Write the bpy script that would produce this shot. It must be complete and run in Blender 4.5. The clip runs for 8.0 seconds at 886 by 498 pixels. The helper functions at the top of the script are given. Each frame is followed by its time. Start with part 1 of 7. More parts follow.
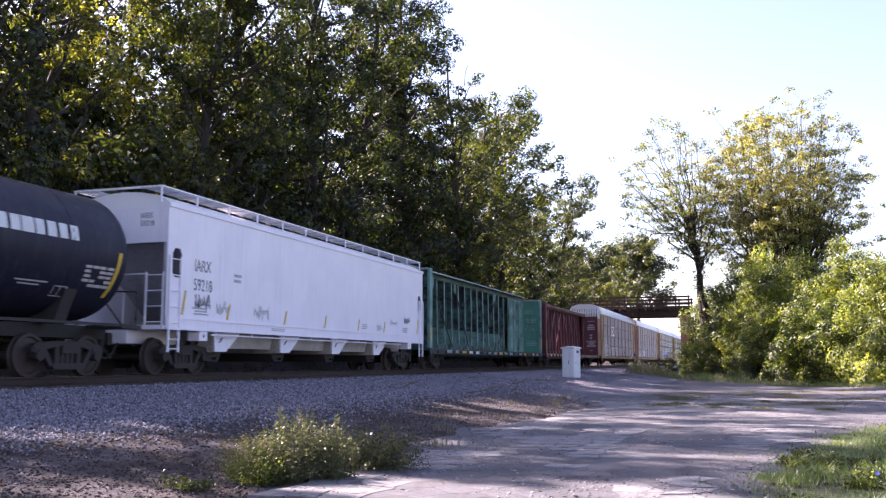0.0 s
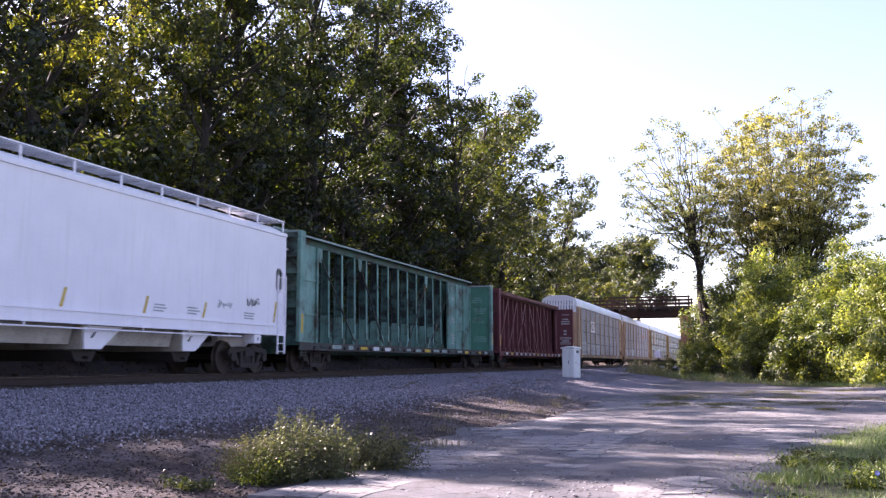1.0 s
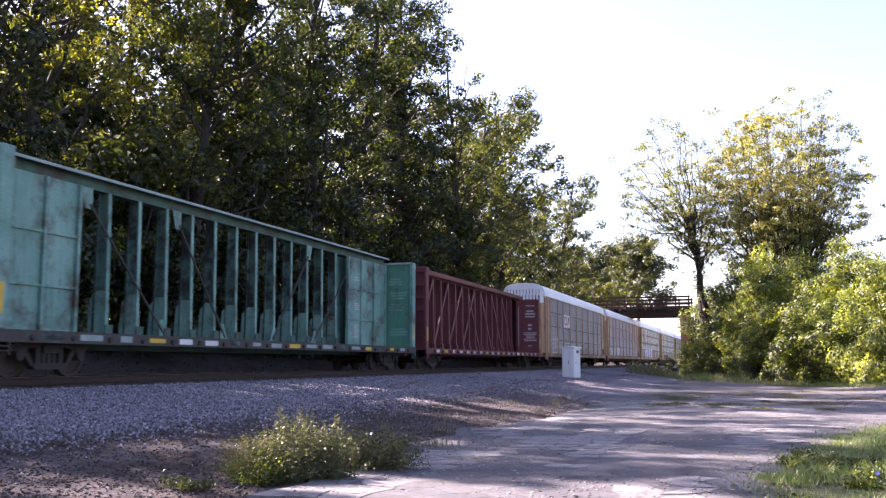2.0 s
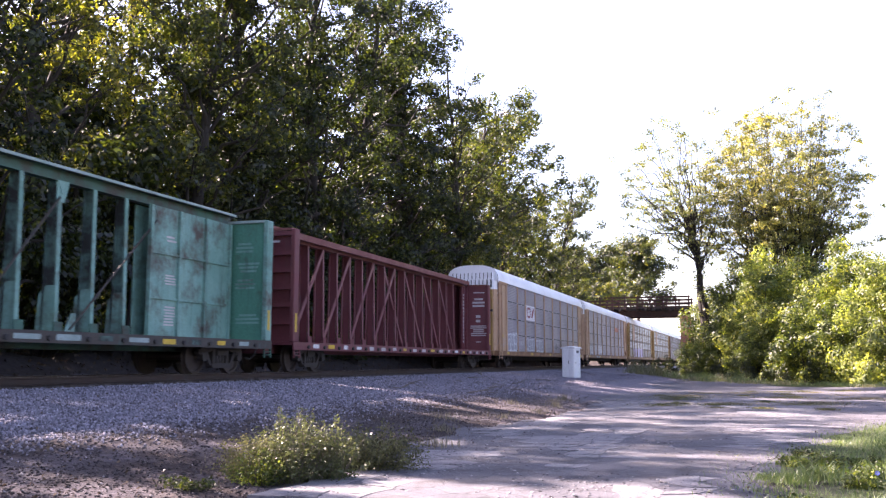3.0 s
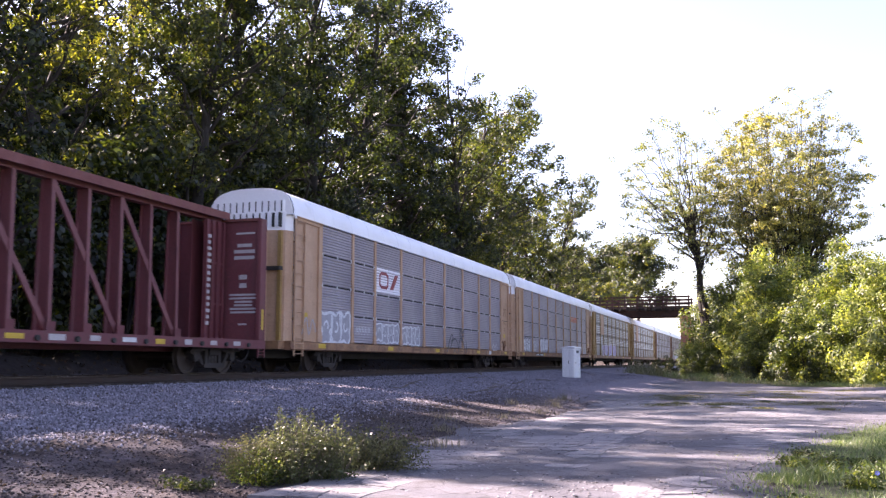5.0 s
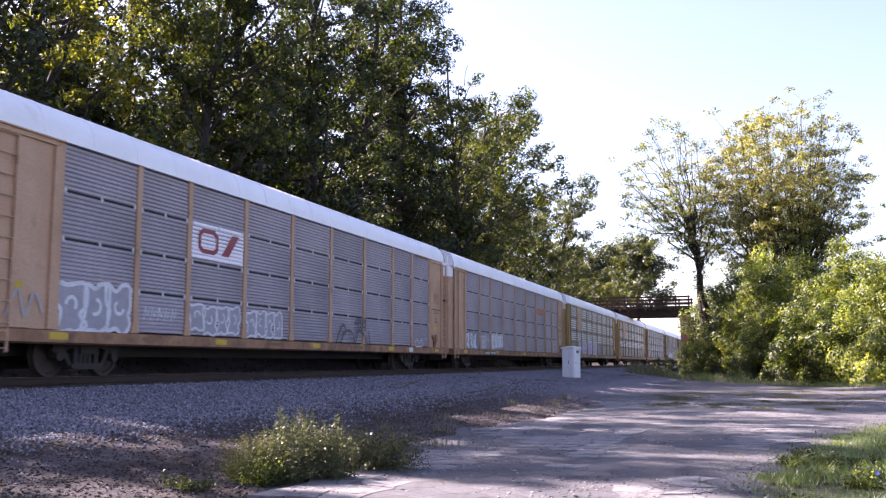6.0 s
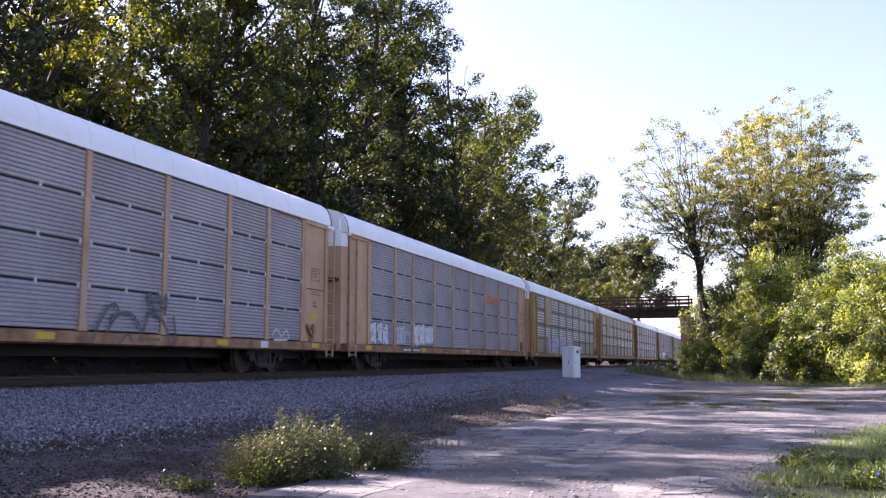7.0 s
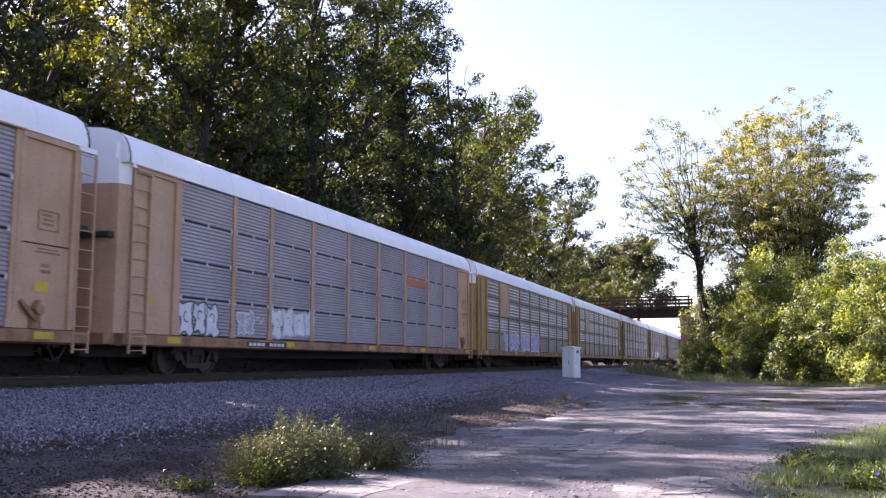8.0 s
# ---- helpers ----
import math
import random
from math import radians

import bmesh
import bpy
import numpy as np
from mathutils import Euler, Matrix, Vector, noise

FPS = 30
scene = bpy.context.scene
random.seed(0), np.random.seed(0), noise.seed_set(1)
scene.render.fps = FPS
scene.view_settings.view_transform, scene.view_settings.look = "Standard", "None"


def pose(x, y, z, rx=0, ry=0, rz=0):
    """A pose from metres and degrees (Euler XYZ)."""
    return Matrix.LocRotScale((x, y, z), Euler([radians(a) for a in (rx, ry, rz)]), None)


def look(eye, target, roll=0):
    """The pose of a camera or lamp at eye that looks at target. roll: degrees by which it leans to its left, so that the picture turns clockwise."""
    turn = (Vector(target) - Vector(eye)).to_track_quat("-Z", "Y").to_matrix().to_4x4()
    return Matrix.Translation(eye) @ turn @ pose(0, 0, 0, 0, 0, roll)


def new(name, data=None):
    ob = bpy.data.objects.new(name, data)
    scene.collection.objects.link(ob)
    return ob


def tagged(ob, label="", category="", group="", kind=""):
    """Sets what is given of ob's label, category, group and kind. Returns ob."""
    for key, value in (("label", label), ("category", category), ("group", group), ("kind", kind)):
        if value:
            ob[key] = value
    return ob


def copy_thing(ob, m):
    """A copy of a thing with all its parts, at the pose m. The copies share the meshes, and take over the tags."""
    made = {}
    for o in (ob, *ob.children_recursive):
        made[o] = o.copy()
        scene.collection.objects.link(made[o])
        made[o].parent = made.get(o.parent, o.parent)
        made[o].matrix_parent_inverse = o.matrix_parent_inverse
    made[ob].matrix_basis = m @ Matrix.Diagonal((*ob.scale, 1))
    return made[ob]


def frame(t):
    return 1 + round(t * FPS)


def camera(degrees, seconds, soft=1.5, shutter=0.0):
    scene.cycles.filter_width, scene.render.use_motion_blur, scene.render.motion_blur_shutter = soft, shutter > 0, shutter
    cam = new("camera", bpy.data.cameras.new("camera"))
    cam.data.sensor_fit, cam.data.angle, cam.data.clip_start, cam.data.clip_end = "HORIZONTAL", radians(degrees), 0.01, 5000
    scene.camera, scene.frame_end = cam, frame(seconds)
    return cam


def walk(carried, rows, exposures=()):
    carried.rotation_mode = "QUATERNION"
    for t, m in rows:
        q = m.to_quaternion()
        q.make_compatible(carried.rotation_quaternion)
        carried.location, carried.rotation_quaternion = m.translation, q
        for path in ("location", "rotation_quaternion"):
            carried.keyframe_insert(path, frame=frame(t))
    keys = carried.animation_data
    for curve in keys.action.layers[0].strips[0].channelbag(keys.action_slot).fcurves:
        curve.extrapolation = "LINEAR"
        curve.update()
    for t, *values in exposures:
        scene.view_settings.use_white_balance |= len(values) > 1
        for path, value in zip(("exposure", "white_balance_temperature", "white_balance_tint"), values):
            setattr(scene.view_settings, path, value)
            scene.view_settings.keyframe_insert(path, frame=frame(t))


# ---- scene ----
# The camera stands still beside the line; the track runs along +y, to the left of it.
EYE = (0.0, 0.0, 1.305)
EYE_POSE = pose(*EYE, 96.98, 0, 18.34)
cam = camera(51.07, 8.0, soft=1.3, shutter=0.2)
walk(cam, [(0.0, EYE_POSE), (8.0, EYE_POSE)],
     exposures=[(0.0, 2.57, 6500, 34), (1.5, 2.60, 6550, 34), (3.0, 2.97, 6700, 34), (3.5, 3.00, 6700, 34), (4.5, 2.93, 6700, 34), (6.0, 2.50, 6500, 34), (8.0, 2.43, 6500, 34)])

# ---------------------------------------------------------------- light
SUN_TURN, SUN_HEIGHT = 76.0, 39.0      # degrees from +y towards -x, and above the horizon
SUN_WAY = Vector((-math.sin(radians(SUN_TURN)) * math.cos(radians(SUN_HEIGHT)),
                  math.cos(radians(SUN_TURN)) * math.cos(radians(SUN_HEIGHT)),
                  math.sin(radians(SUN_HEIGHT))))
world = bpy.data.worlds.new("sky")
scene.world = world
world.use_nodes = True
sky = world.node_tree.nodes.new("ShaderNodeTexSky")
sky.sky_type, sky.sun_disc = "NISHITA", False
sky.sun_elevation, sky.sun_rotation = radians(SUN_HEIGHT), radians(-SUN_TURN)
sky.air_density, sky.dust_density, sky.ozone_density = 1.0, 1.6, 1.0
world.node_tree.links.new(sky.outputs[0], world.node_tree.nodes["Background"].inputs[0])
world.node_tree.nodes["Background"].inputs[1].default_value = 0.065
sun = new("sun", bpy.data.lights.new("sun", "SUN"))
sun.data.energy, sun.data.angle, sun.data.color = 5.0, radians(0.55), (1.0, 0.93, 0.82)
sun.matrix_world = look(SUN_WAY * 100, (0, 0, 0))

# ---------------------------------------------------------------- materials
def nodes_of(name):
    m = bpy.data.materials.new(name)
    m.use_nodes = True
    n = m.node_tree.nodes
    return m, n, m.node_tree.links, n["Principled BSDF"]


def ramp(n, stops):
    r = n.new("ShaderNodeValToRGB")
    while len(r.color_ramp.elements) < len(stops):
        r.color_ramp.elements.new(0.5)
    for e, (at, c) in zip(r.color_ramp.elements, stops):
        e.position, e.color = at, (*c, 1) if len(c) == 3 else (c[0], c[0], c[0], 1)
    return r


def noise_at(n, l, coords, scale, detail=6.0, rough=0.6, stretch=None):
    if stretch:
        mp = n.new("ShaderNodeMapping")
        mp.inputs["Scale"].default_value = stretch
        l.new(coords, mp.inputs["Vector"])
        coords = mp.outputs[0]
    t = n.new("ShaderNodeTexNoise")
    t.inputs["Scale"].default_value, t.inputs["Detail"].default_value = scale, detail
    t.inputs["Roughness"].default_value = rough
    l.new(coords, t.inputs["Vector"])
    return t.outputs["Fac"]


def mixed(n, l, fac, a, b, how="MIX"):
    x = n.new("ShaderNodeMix")
    x.data_type, x.blend_type = "RGBA", how
    for sock, v in ((x.inputs[0], fac), (x.inputs[6], a), (x.inputs[7], b)):
        if isinstance(v, bpy.types.NodeSocket):
            l.new(v, sock)
        elif isinstance(v, (int, float)):
            sock.default_value = v
        else:
            sock.default_value = (*v, 1)
    return x.outputs[2]


def surface(name, c1, c2, scale=1.5, grain=30.0, rough=0.6, metal=0.0, bump=0.15, bump_scale=60.0,
            stain=None, stain_scale=2.0, stain_lo=0.55, stain_hi=0.75, streak=None, pieces=0.0, coat=0.0, shine=0.5, speckle=0.28):
    """Colour between c1 and c2 at two scales, a stain with its own shape, vertical streaks, fine relief."""
    m, n, l, p = nodes_of(name)
    co = n.new("ShaderNodeTexCoord").outputs["Object"]
    big = noise_at(n, l, co, scale, 5)
    small = noise_at(n, l, co, grain, 4)
    r = ramp(n, [(0.3, (0, 0, 0)), (0.7, (1, 1, 1))])
    l.new(big, r.inputs[0])
    col = mixed(n, l, r.outputs[0], c1, c2)
    g = ramp(n, [(0.25, (1 - speckle,)), (0.75, (1 + speckle * 0.4,))])
    l.new(small, g.inputs[0])
    col = mixed(n, l, 1.0, col, g.outputs[0], "MULTIPLY")
    if streak:
        s = noise_at(n, l, co, 1.0, 5, 0.6, (6, 9, 0.5))
        sr = ramp(n, [(0.52, (0, 0, 0)), (0.78, (0.75,) * 3)])
        l.new(s, sr.inputs[0])
        col = mixed(n, l, sr.outputs[0], col, streak)
    if stain:
        s = noise_at(n, l, co, stain_scale, 8, 0.7)
        sr = ramp(n, [(stain_lo, (0, 0, 0)), (stain_hi, (1, 1, 1))])
        l.new(s, sr.inputs[0])
        col = mixed(n, l, sr.outputs[0], col, stain)
    if pieces:
        info = n.new("ShaderNodeObjectInfo")
        pr = ramp(n, [(0.0, (1 - pieces,) * 3), (1.0, (1 + pieces * 0.6,) * 3)])
        l.new(info.outputs["Random"], pr.inputs[0])
        col = mixed(n, l, 1.0, col, pr.outputs[0], "MULTIPLY")
    l.new(col, p.inputs["Base Color"])
    rr = ramp(n, [(0.3, (max(rough - 0.12, 0.05),)), (0.7, (min(rough + 0.12, 1.0),))])
    l.new(big, rr.inputs[0])
    l.new(rr.outputs[0], p.inputs["Roughness"])
    p.inputs["Metallic"].default_value = metal
    p.inputs["Coat Weight"].default_value = coat
    p.inputs["Specular IOR Level"].default_value = shine
    if bump:
        b = n.new("ShaderNodeBump")
        b.inputs["Strength"].default_value, b.inputs["Distance"].default_value = bump, 0.01
        l.new(noise_at(n, l, co, bump_scale, 5), b.inputs["Height"])
        l.new(b.outputs[0], p.inputs["Normal"])
    return m


def leafage(name, colours, through_=0.5, gloss=0.1, glow=(1.9, 1.85, 0.95), clumps=True):
    """Leaves: a colour for each leaf, light passing through; clumps mottled light and dark."""
    m, n, l, p = nodes_of(name)
    geo = n.new("ShaderNodeNewGeometry")
    r = ramp(n, [(i / (len(colours) - 1), c) for i, c in enumerate(colours)])
    calm = n.new("ShaderNodeMapRange")
    calm.inputs["To Min"].default_value, calm.inputs["To Max"].default_value = 0.18, 0.78
    l.new(geo.outputs["Random Per Island"], calm.inputs["Value"])
    l.new(calm.outputs[0], r.inputs[0])
    co = n.new("ShaderNodeTexCoord").outputs["Object"]
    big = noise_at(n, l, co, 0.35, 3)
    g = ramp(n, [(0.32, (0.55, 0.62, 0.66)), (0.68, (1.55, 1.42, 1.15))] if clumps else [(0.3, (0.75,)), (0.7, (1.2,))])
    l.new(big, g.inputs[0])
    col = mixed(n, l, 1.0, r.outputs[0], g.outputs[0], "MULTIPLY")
    # Cool dark to warm light noise stands in for shaded and sunlit clumps.
    clump_light = ramp(n, [(0.36, (0.42, 0.47, 0.5)), (0.50, (0.95, 0.95, 0.95)), (0.64, (2.05, 1.85, 1.3))] if clumps else [(0.34, (0.75, 0.78, 0.8)), (0.66, (1.2, 1.16, 1.1))])
    l.new(noise_at(n, l, co, 0.95, 2), clump_light.inputs[0])
    col = mixed(n, l, 1.0, col, clump_light.outputs[0], "MULTIPLY")
    d, t, gl = n.new("ShaderNodeBsdfDiffuse"), n.new("ShaderNodeBsdfTranslucent"), n.new("ShaderNodeBsdfGlossy")
    l.new(col, d.inputs[0])
    l.new(mixed(n, l, 1.0, col, glow, "MULTIPLY"), t.inputs[0])
    gl.inputs["Roughness"].default_value = 0.5
    a, b = n.new("ShaderNodeMixShader"), n.new("ShaderNodeMixShader")
    a.inputs[0].default_value, b.inputs[0].default_value = through_, gloss * 0.5
    l.new(d.outputs[0], a.inputs[1]), l.new(t.outputs[0], a.inputs[2])
    l.new(a.outputs[0], b.inputs[1]), l.new(gl.outputs[0], b.inputs[2])
    l.new(b.outputs[0], n["Material Output"].inputs[0])
    return m


RUST = (0.16, 0.075, 0.04)
white_paint = surface("white_car_paint", (0.85, 0.81, 0.87), (0.78, 0.74, 0.80), 0.8, 25, 0.42, bump=0.02, speckle=0.07,
                      streak=(0.66, 0.64, 0.65), stain=(0.50, 0.44, 0.38), stain_scale=1.1, stain_lo=0.66, stain_hi=0.88)
white_roof = surface("white_roof_paint", (0.85, 0.83, 0.86), (0.78, 0.76, 0.79), 0.6, 20, 0.45, bump=0.03,
                     stain=(0.55, 0.53, 0.52), stain_scale=1.2, stain_lo=0.64, stain_hi=0.9, speckle=0.07)
grey_paint = surface("grey_slope_sheet", (0.50, 0.50, 0.53), (0.38, 0.38, 0.41), 1.2, 25, 0.6, streak=(0.26, 0.24, 0.23))
black_paint = surface("black_tank_paint", (0.010, 0.0105, 0.023), (0.017, 0.0175, 0.034), 0.9, 20, 0.50, bump=0.04, shine=0.2,
                      streak=(0.05, 0.045, 0.04))
green_paint = surface("green_car_paint", (0.022, 0.082, 0.062), (0.036, 0.125, 0.093), 0.9, 22, 0.6,
                      streak=(0.03, 0.042, 0.036), stain=(0.035, 0.026, 0.02), stain_scale=1.2, stain_lo=0.44, stain_hi=0.62)
green_pale = surface("green_weathered_paint", (0.19, 0.36, 0.315), (0.105, 0.25, 0.21), 0.9, 22, 0.65,
                     streak=(0.05, 0.08, 0.068), stain=(0.06, 0.045, 0.034), stain_scale=1.2, stain_lo=0.48, stain_hi=0.68)
grimy_green = surface("grime_caked_green_paint", (0.05, 0.115, 0.095), (0.075, 0.155, 0.135), 1.1, 22, 0.75, streak=(0.04, 0.05, 0.042), stain=(0.010, 0.011, 0.010), stain_scale=1.5, stain_lo=0.42, stain_hi=0.56)
green_mid = surface("green_bulkhead_paint", (0.042, 0.17, 0.115), (0.06, 0.23, 0.16), 0.9, 22, 0.6, streak=(0.035, 0.10, 0.075), stain=(0.05, 0.05, 0.038), stain_scale=1.4, stain_lo=0.56, stain_hi=0.74)
grime = surface("brown_road_grime", (0.04, 0.034, 0.03), (0.07, 0.058, 0.05), 1.5, 22, 0.85, stain=(0.05, 0.09, 0.075), stain_scale=2.2, stain_lo=0.56, stain_hi=0.7)
worn_edge = surface("chalky_worn_edge", (0.30, 0.37, 0.355), (0.20, 0.28, 0.26), 1.3, 22, 0.7, stain=(0.12, 0.10, 0.08), stain_scale=2.0, stain_lo=0.55, stain_hi=0.75)
# Paler red for the lit post flanges and for the diagonals.
red_pale = surface("pale_red_paint", (0.20, 0.066, 0.068), (0.15, 0.046, 0.052), 1.2, 22, 0.65, stain=(0.08, 0.035, 0.03), stain_scale=1.7, stain_lo=0.58, stain_hi=0.8)
red_paint = surface("oxide_red_paint", (0.125, 0.027, 0.034), (0.165, 0.04, 0.046), 0.9, 22, 0.62,
                    streak=(0.11, 0.04, 0.04), stain=(0.07, 0.03, 0.03), stain_scale=1.7, stain_lo=0.6, stain_hi=0.85)
red_rail_paint = surface("rusty_red_edge", (0.20, 0.058, 0.05), (0.155, 0.045, 0.042), 1.5, 22, 0.7, stain=RUST, stain_scale=2)
tan_paint = surface("tan_rack_paint", (0.53, 0.318, 0.20), (0.43, 0.25, 0.15), 0.9, 22, 0.58,
                    streak=(0.36, 0.20, 0.115), stain=RUST, stain_scale=1.5, stain_lo=0.60, stain_hi=0.80)
ochre_paint = surface("ochre_rack_paint", (0.40, 0.24, 0.07), (0.31, 0.18, 0.06), 0.9, 22, 0.6,
                      streak=(0.2, 0.12, 0.06), stain=RUST, stain_scale=1.5, stain_lo=0.6, stain_hi=0.85)
sill_paint = surface("rusting_tan_sill", (0.40, 0.215, 0.105), (0.27, 0.13, 0.065), 1.4, 22, 0.65, stain=(0.12, 0.052, 0.03),
                     stain_scale=1.3, stain_lo=0.44, stain_hi=0.64)
zinc_panel = surface("galvanised_panel", (0.40, 0.357, 0.398), (0.315, 0.278, 0.313), 0.5, 18, 0.5, metal=0.2, bump=0.05,
                     streak=(0.26, 0.25, 0.26), pieces=0.12)
slot_light = surface("pale_slot_light", (0.70, 0.69, 0.65), (0.58, 0.57, 0.54), 0.6, 18, 0.4, metal=0.25,
                      bump=0.05, streak=(0.40, 0.38, 0.35), pieces=0.15)
dull_panel = surface("dull_tan_grey_panel", (0.36, 0.325, 0.28), (0.28, 0.25, 0.215), 0.6, 18, 0.55, metal=0.15,
                     bump=0.05, streak=(0.24, 0.19, 0.15), pieces=0.2)
brown_paint = surface("brown_rack_paint", (0.24, 0.125, 0.065), (0.18, 0.09, 0.05), 0.9, 22, 0.62, streak=(0.12, 0.06, 0.04), stain=RUST, stain_scale=1.5)
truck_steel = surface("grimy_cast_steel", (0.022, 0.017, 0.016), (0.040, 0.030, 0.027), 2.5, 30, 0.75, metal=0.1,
                      stain=(0.06, 0.042, 0.034), stain_scale=5, bump=0.3)
wheel_steel = surface("brown_wheel_steel", (0.042, 0.031, 0.027), (0.07, 0.051, 0.043), 3, 30, 0.6, metal=0.4)
under_black = surface("dark_underframe", (0.022, 0.020, 0.020), (0.04, 0.034, 0.03), 2, 30, 0.8)
dark_gap = surface("dark_slot", (0.012, 0.012, 0.013), (0.02, 0.02, 0.02), 2, 30, 0.8, bump=0)
letter_white = surface("white_lettering", (0.68, 0.68, 0.68), (0.56, 0.56, 0.56), 3, 40, 0.6, bump=0)
letter_dim = surface("faded_lettering", (0.52, 0.48, 0.48), (0.38, 0.34, 0.34), 3, 40, 0.6, bump=0)
letter_black = surface("black_lettering", (0.05, 0.05, 0.055), (0.09, 0.09, 0.095), 3, 40, 0.6, bump=0)
yellow_mark = surface("yellow_reflector", (0.62, 0.40, 0.03), (0.52, 0.33, 0.03), 3, 30, 0.5, bump=0)
orange_mark = surface("orange_stripe", (0.62, 0.13, 0.03), (0.5, 0.10, 0.03), 3, 30, 0.55, bump=0)
logo_red = surface("red_emblem_paint", (0.30, 0.03, 0.045), (0.24, 0.03, 0.04), 3, 30, 0.5, bump=0)
scrawl_white = surface("white_spray_paint", (0.72, 0.72, 0.75), (0.56, 0.56, 0.60), 3, 30, 0.6, bump=0)
scrawl_haze = surface("thin_grey_spray_paint", (0.36, 0.345, 0.375), (0.30, 0.285, 0.315), 4, 30, 0.6, bump=0)
dusty_sheet = surface("dusty_beige_sheet", (0.50, 0.46, 0.42), (0.36, 0.32, 0.28), 1.5, 22, 0.8, stain=(0.14, 0.10, 0.08), stain_scale=2, stain_lo=0.55, stain_hi=0.75)
scrawl_dark = surface("dark_spray_paint", (0.06, 0.065, 0.075), (0.12, 0.12, 0.13), 4, 30, 0.6, bump=0)
scrawl_grey = surface("grey_spray_paint", (0.32, 0.32, 0.35), (0.44, 0.44, 0.47), 4, 30, 0.6, bump=0)
scrawl_violet = surface("violet_spray_paint", (0.36, 0.27, 0.54), (0.52, 0.45, 0.66), 2.5, 30, 0.6, bump=0)

rail_steel = surface("rusty_rail", (0.030, 0.018, 0.014), (0.052, 0.030, 0.022), 4, 40, 0.8, metal=0.1, bump=0.2)
rail_top = surface("polished_rail_top", (0.5, 0.48, 0.46), (0.4, 0.38, 0.36), 6, 40, 0.3, metal=0.95, bump=0.02)
tie_wood = surface("creosoted_tie_wood", (0.055, 0.042, 0.034), (0.10, 0.08, 0.066), 3, 40, 0.9, pieces=0.3, bump=0.5)
bridge_rust = surface("rusted_bridge_steel", (0.042, 0.021, 0.016), (0.08, 0.038, 0.026), 1.2, 12, 0.85, stain=(0.02, 0.014, 0.012), stain_scale=1)
bridge_timber = surface("weathered_bridge_timber", (0.05, 0.038, 0.032), (0.09, 0.07, 0.056), 1.5, 14, 0.9)
pier_brick = surface("red_pier_masonry", (0.42, 0.18, 0.13), (0.32, 0.13, 0.10), 2, 14, 0.9, stain=(0.2, 0.12, 0.1), stain_scale=1.5)
cabinet_white = surface("white_cabinet_enamel", (0.82, 0.82, 0.82), (0.76, 0.76, 0.77), 1.5, 25, 0.4, bump=0.03,
                        streak=(0.62, 0.61, 0.60))
cabinet_dark = surface("dark_cabinet_fitting", (0.10, 0.10, 0.10), (0.15, 0.14, 0.13), 5, 40, 0.6)
bark = surface("tree_bark", (0.022, 0.018, 0.015), (0.05, 0.04, 0.033), 2.5, 20, 0.95, bump=0.8, bump_scale=25)
twig_wood = surface("dead_twig_wood", (0.10, 0.08, 0.065), (0.16, 0.13, 0.11), 4, 30, 0.95)

# Wood's shade and sun painted in: near-black front leaves, pale yellow-green behind.
leaf_dark = leafage("shade_dark_leaves", [(0.0043, 0.0093, 0.0043), (0.0076, 0.0136, 0.0059), (0.0127, 0.0213, 0.0076), (0.0213, 0.0323, 0.0093), (0.0425, 0.0493, 0.0145)], 0.50, 0.08, (3.0, 2.7, 0.9))
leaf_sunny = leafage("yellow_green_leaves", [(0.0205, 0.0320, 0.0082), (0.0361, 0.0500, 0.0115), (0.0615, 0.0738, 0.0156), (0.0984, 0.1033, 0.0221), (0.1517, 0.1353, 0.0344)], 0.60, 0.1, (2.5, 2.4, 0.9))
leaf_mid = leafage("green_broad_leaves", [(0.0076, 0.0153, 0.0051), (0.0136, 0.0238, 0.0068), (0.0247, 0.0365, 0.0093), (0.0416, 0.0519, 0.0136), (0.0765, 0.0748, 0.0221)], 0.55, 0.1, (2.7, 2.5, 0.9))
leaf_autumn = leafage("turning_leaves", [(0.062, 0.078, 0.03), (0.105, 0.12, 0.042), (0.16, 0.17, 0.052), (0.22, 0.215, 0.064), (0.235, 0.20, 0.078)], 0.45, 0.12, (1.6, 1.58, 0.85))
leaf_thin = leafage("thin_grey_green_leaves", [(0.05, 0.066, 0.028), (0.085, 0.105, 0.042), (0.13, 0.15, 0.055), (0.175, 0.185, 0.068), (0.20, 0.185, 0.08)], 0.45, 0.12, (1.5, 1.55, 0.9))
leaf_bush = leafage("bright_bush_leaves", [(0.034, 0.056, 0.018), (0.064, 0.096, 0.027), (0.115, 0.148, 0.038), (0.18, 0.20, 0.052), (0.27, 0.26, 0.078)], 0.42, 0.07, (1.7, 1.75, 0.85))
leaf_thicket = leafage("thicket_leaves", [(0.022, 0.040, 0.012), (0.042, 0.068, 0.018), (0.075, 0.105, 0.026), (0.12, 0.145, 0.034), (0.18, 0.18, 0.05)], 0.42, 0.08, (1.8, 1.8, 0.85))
# Paler copy of the bush leaves, so that the right mound looks sunlit.
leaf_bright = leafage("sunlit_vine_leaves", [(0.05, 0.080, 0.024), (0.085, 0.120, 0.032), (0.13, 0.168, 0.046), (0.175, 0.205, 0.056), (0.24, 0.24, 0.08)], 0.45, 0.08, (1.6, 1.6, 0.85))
leaf_weed = leafage("weed_leaves", [(0.07, 0.092, 0.035), (0.115, 0.13, 0.052), (0.19, 0.185, 0.09), (0.31, 0.28, 0.17), (0.46, 0.42, 0.29)], 0.35, 0.08, (1.3, 1.25, 1.0), clumps=False)
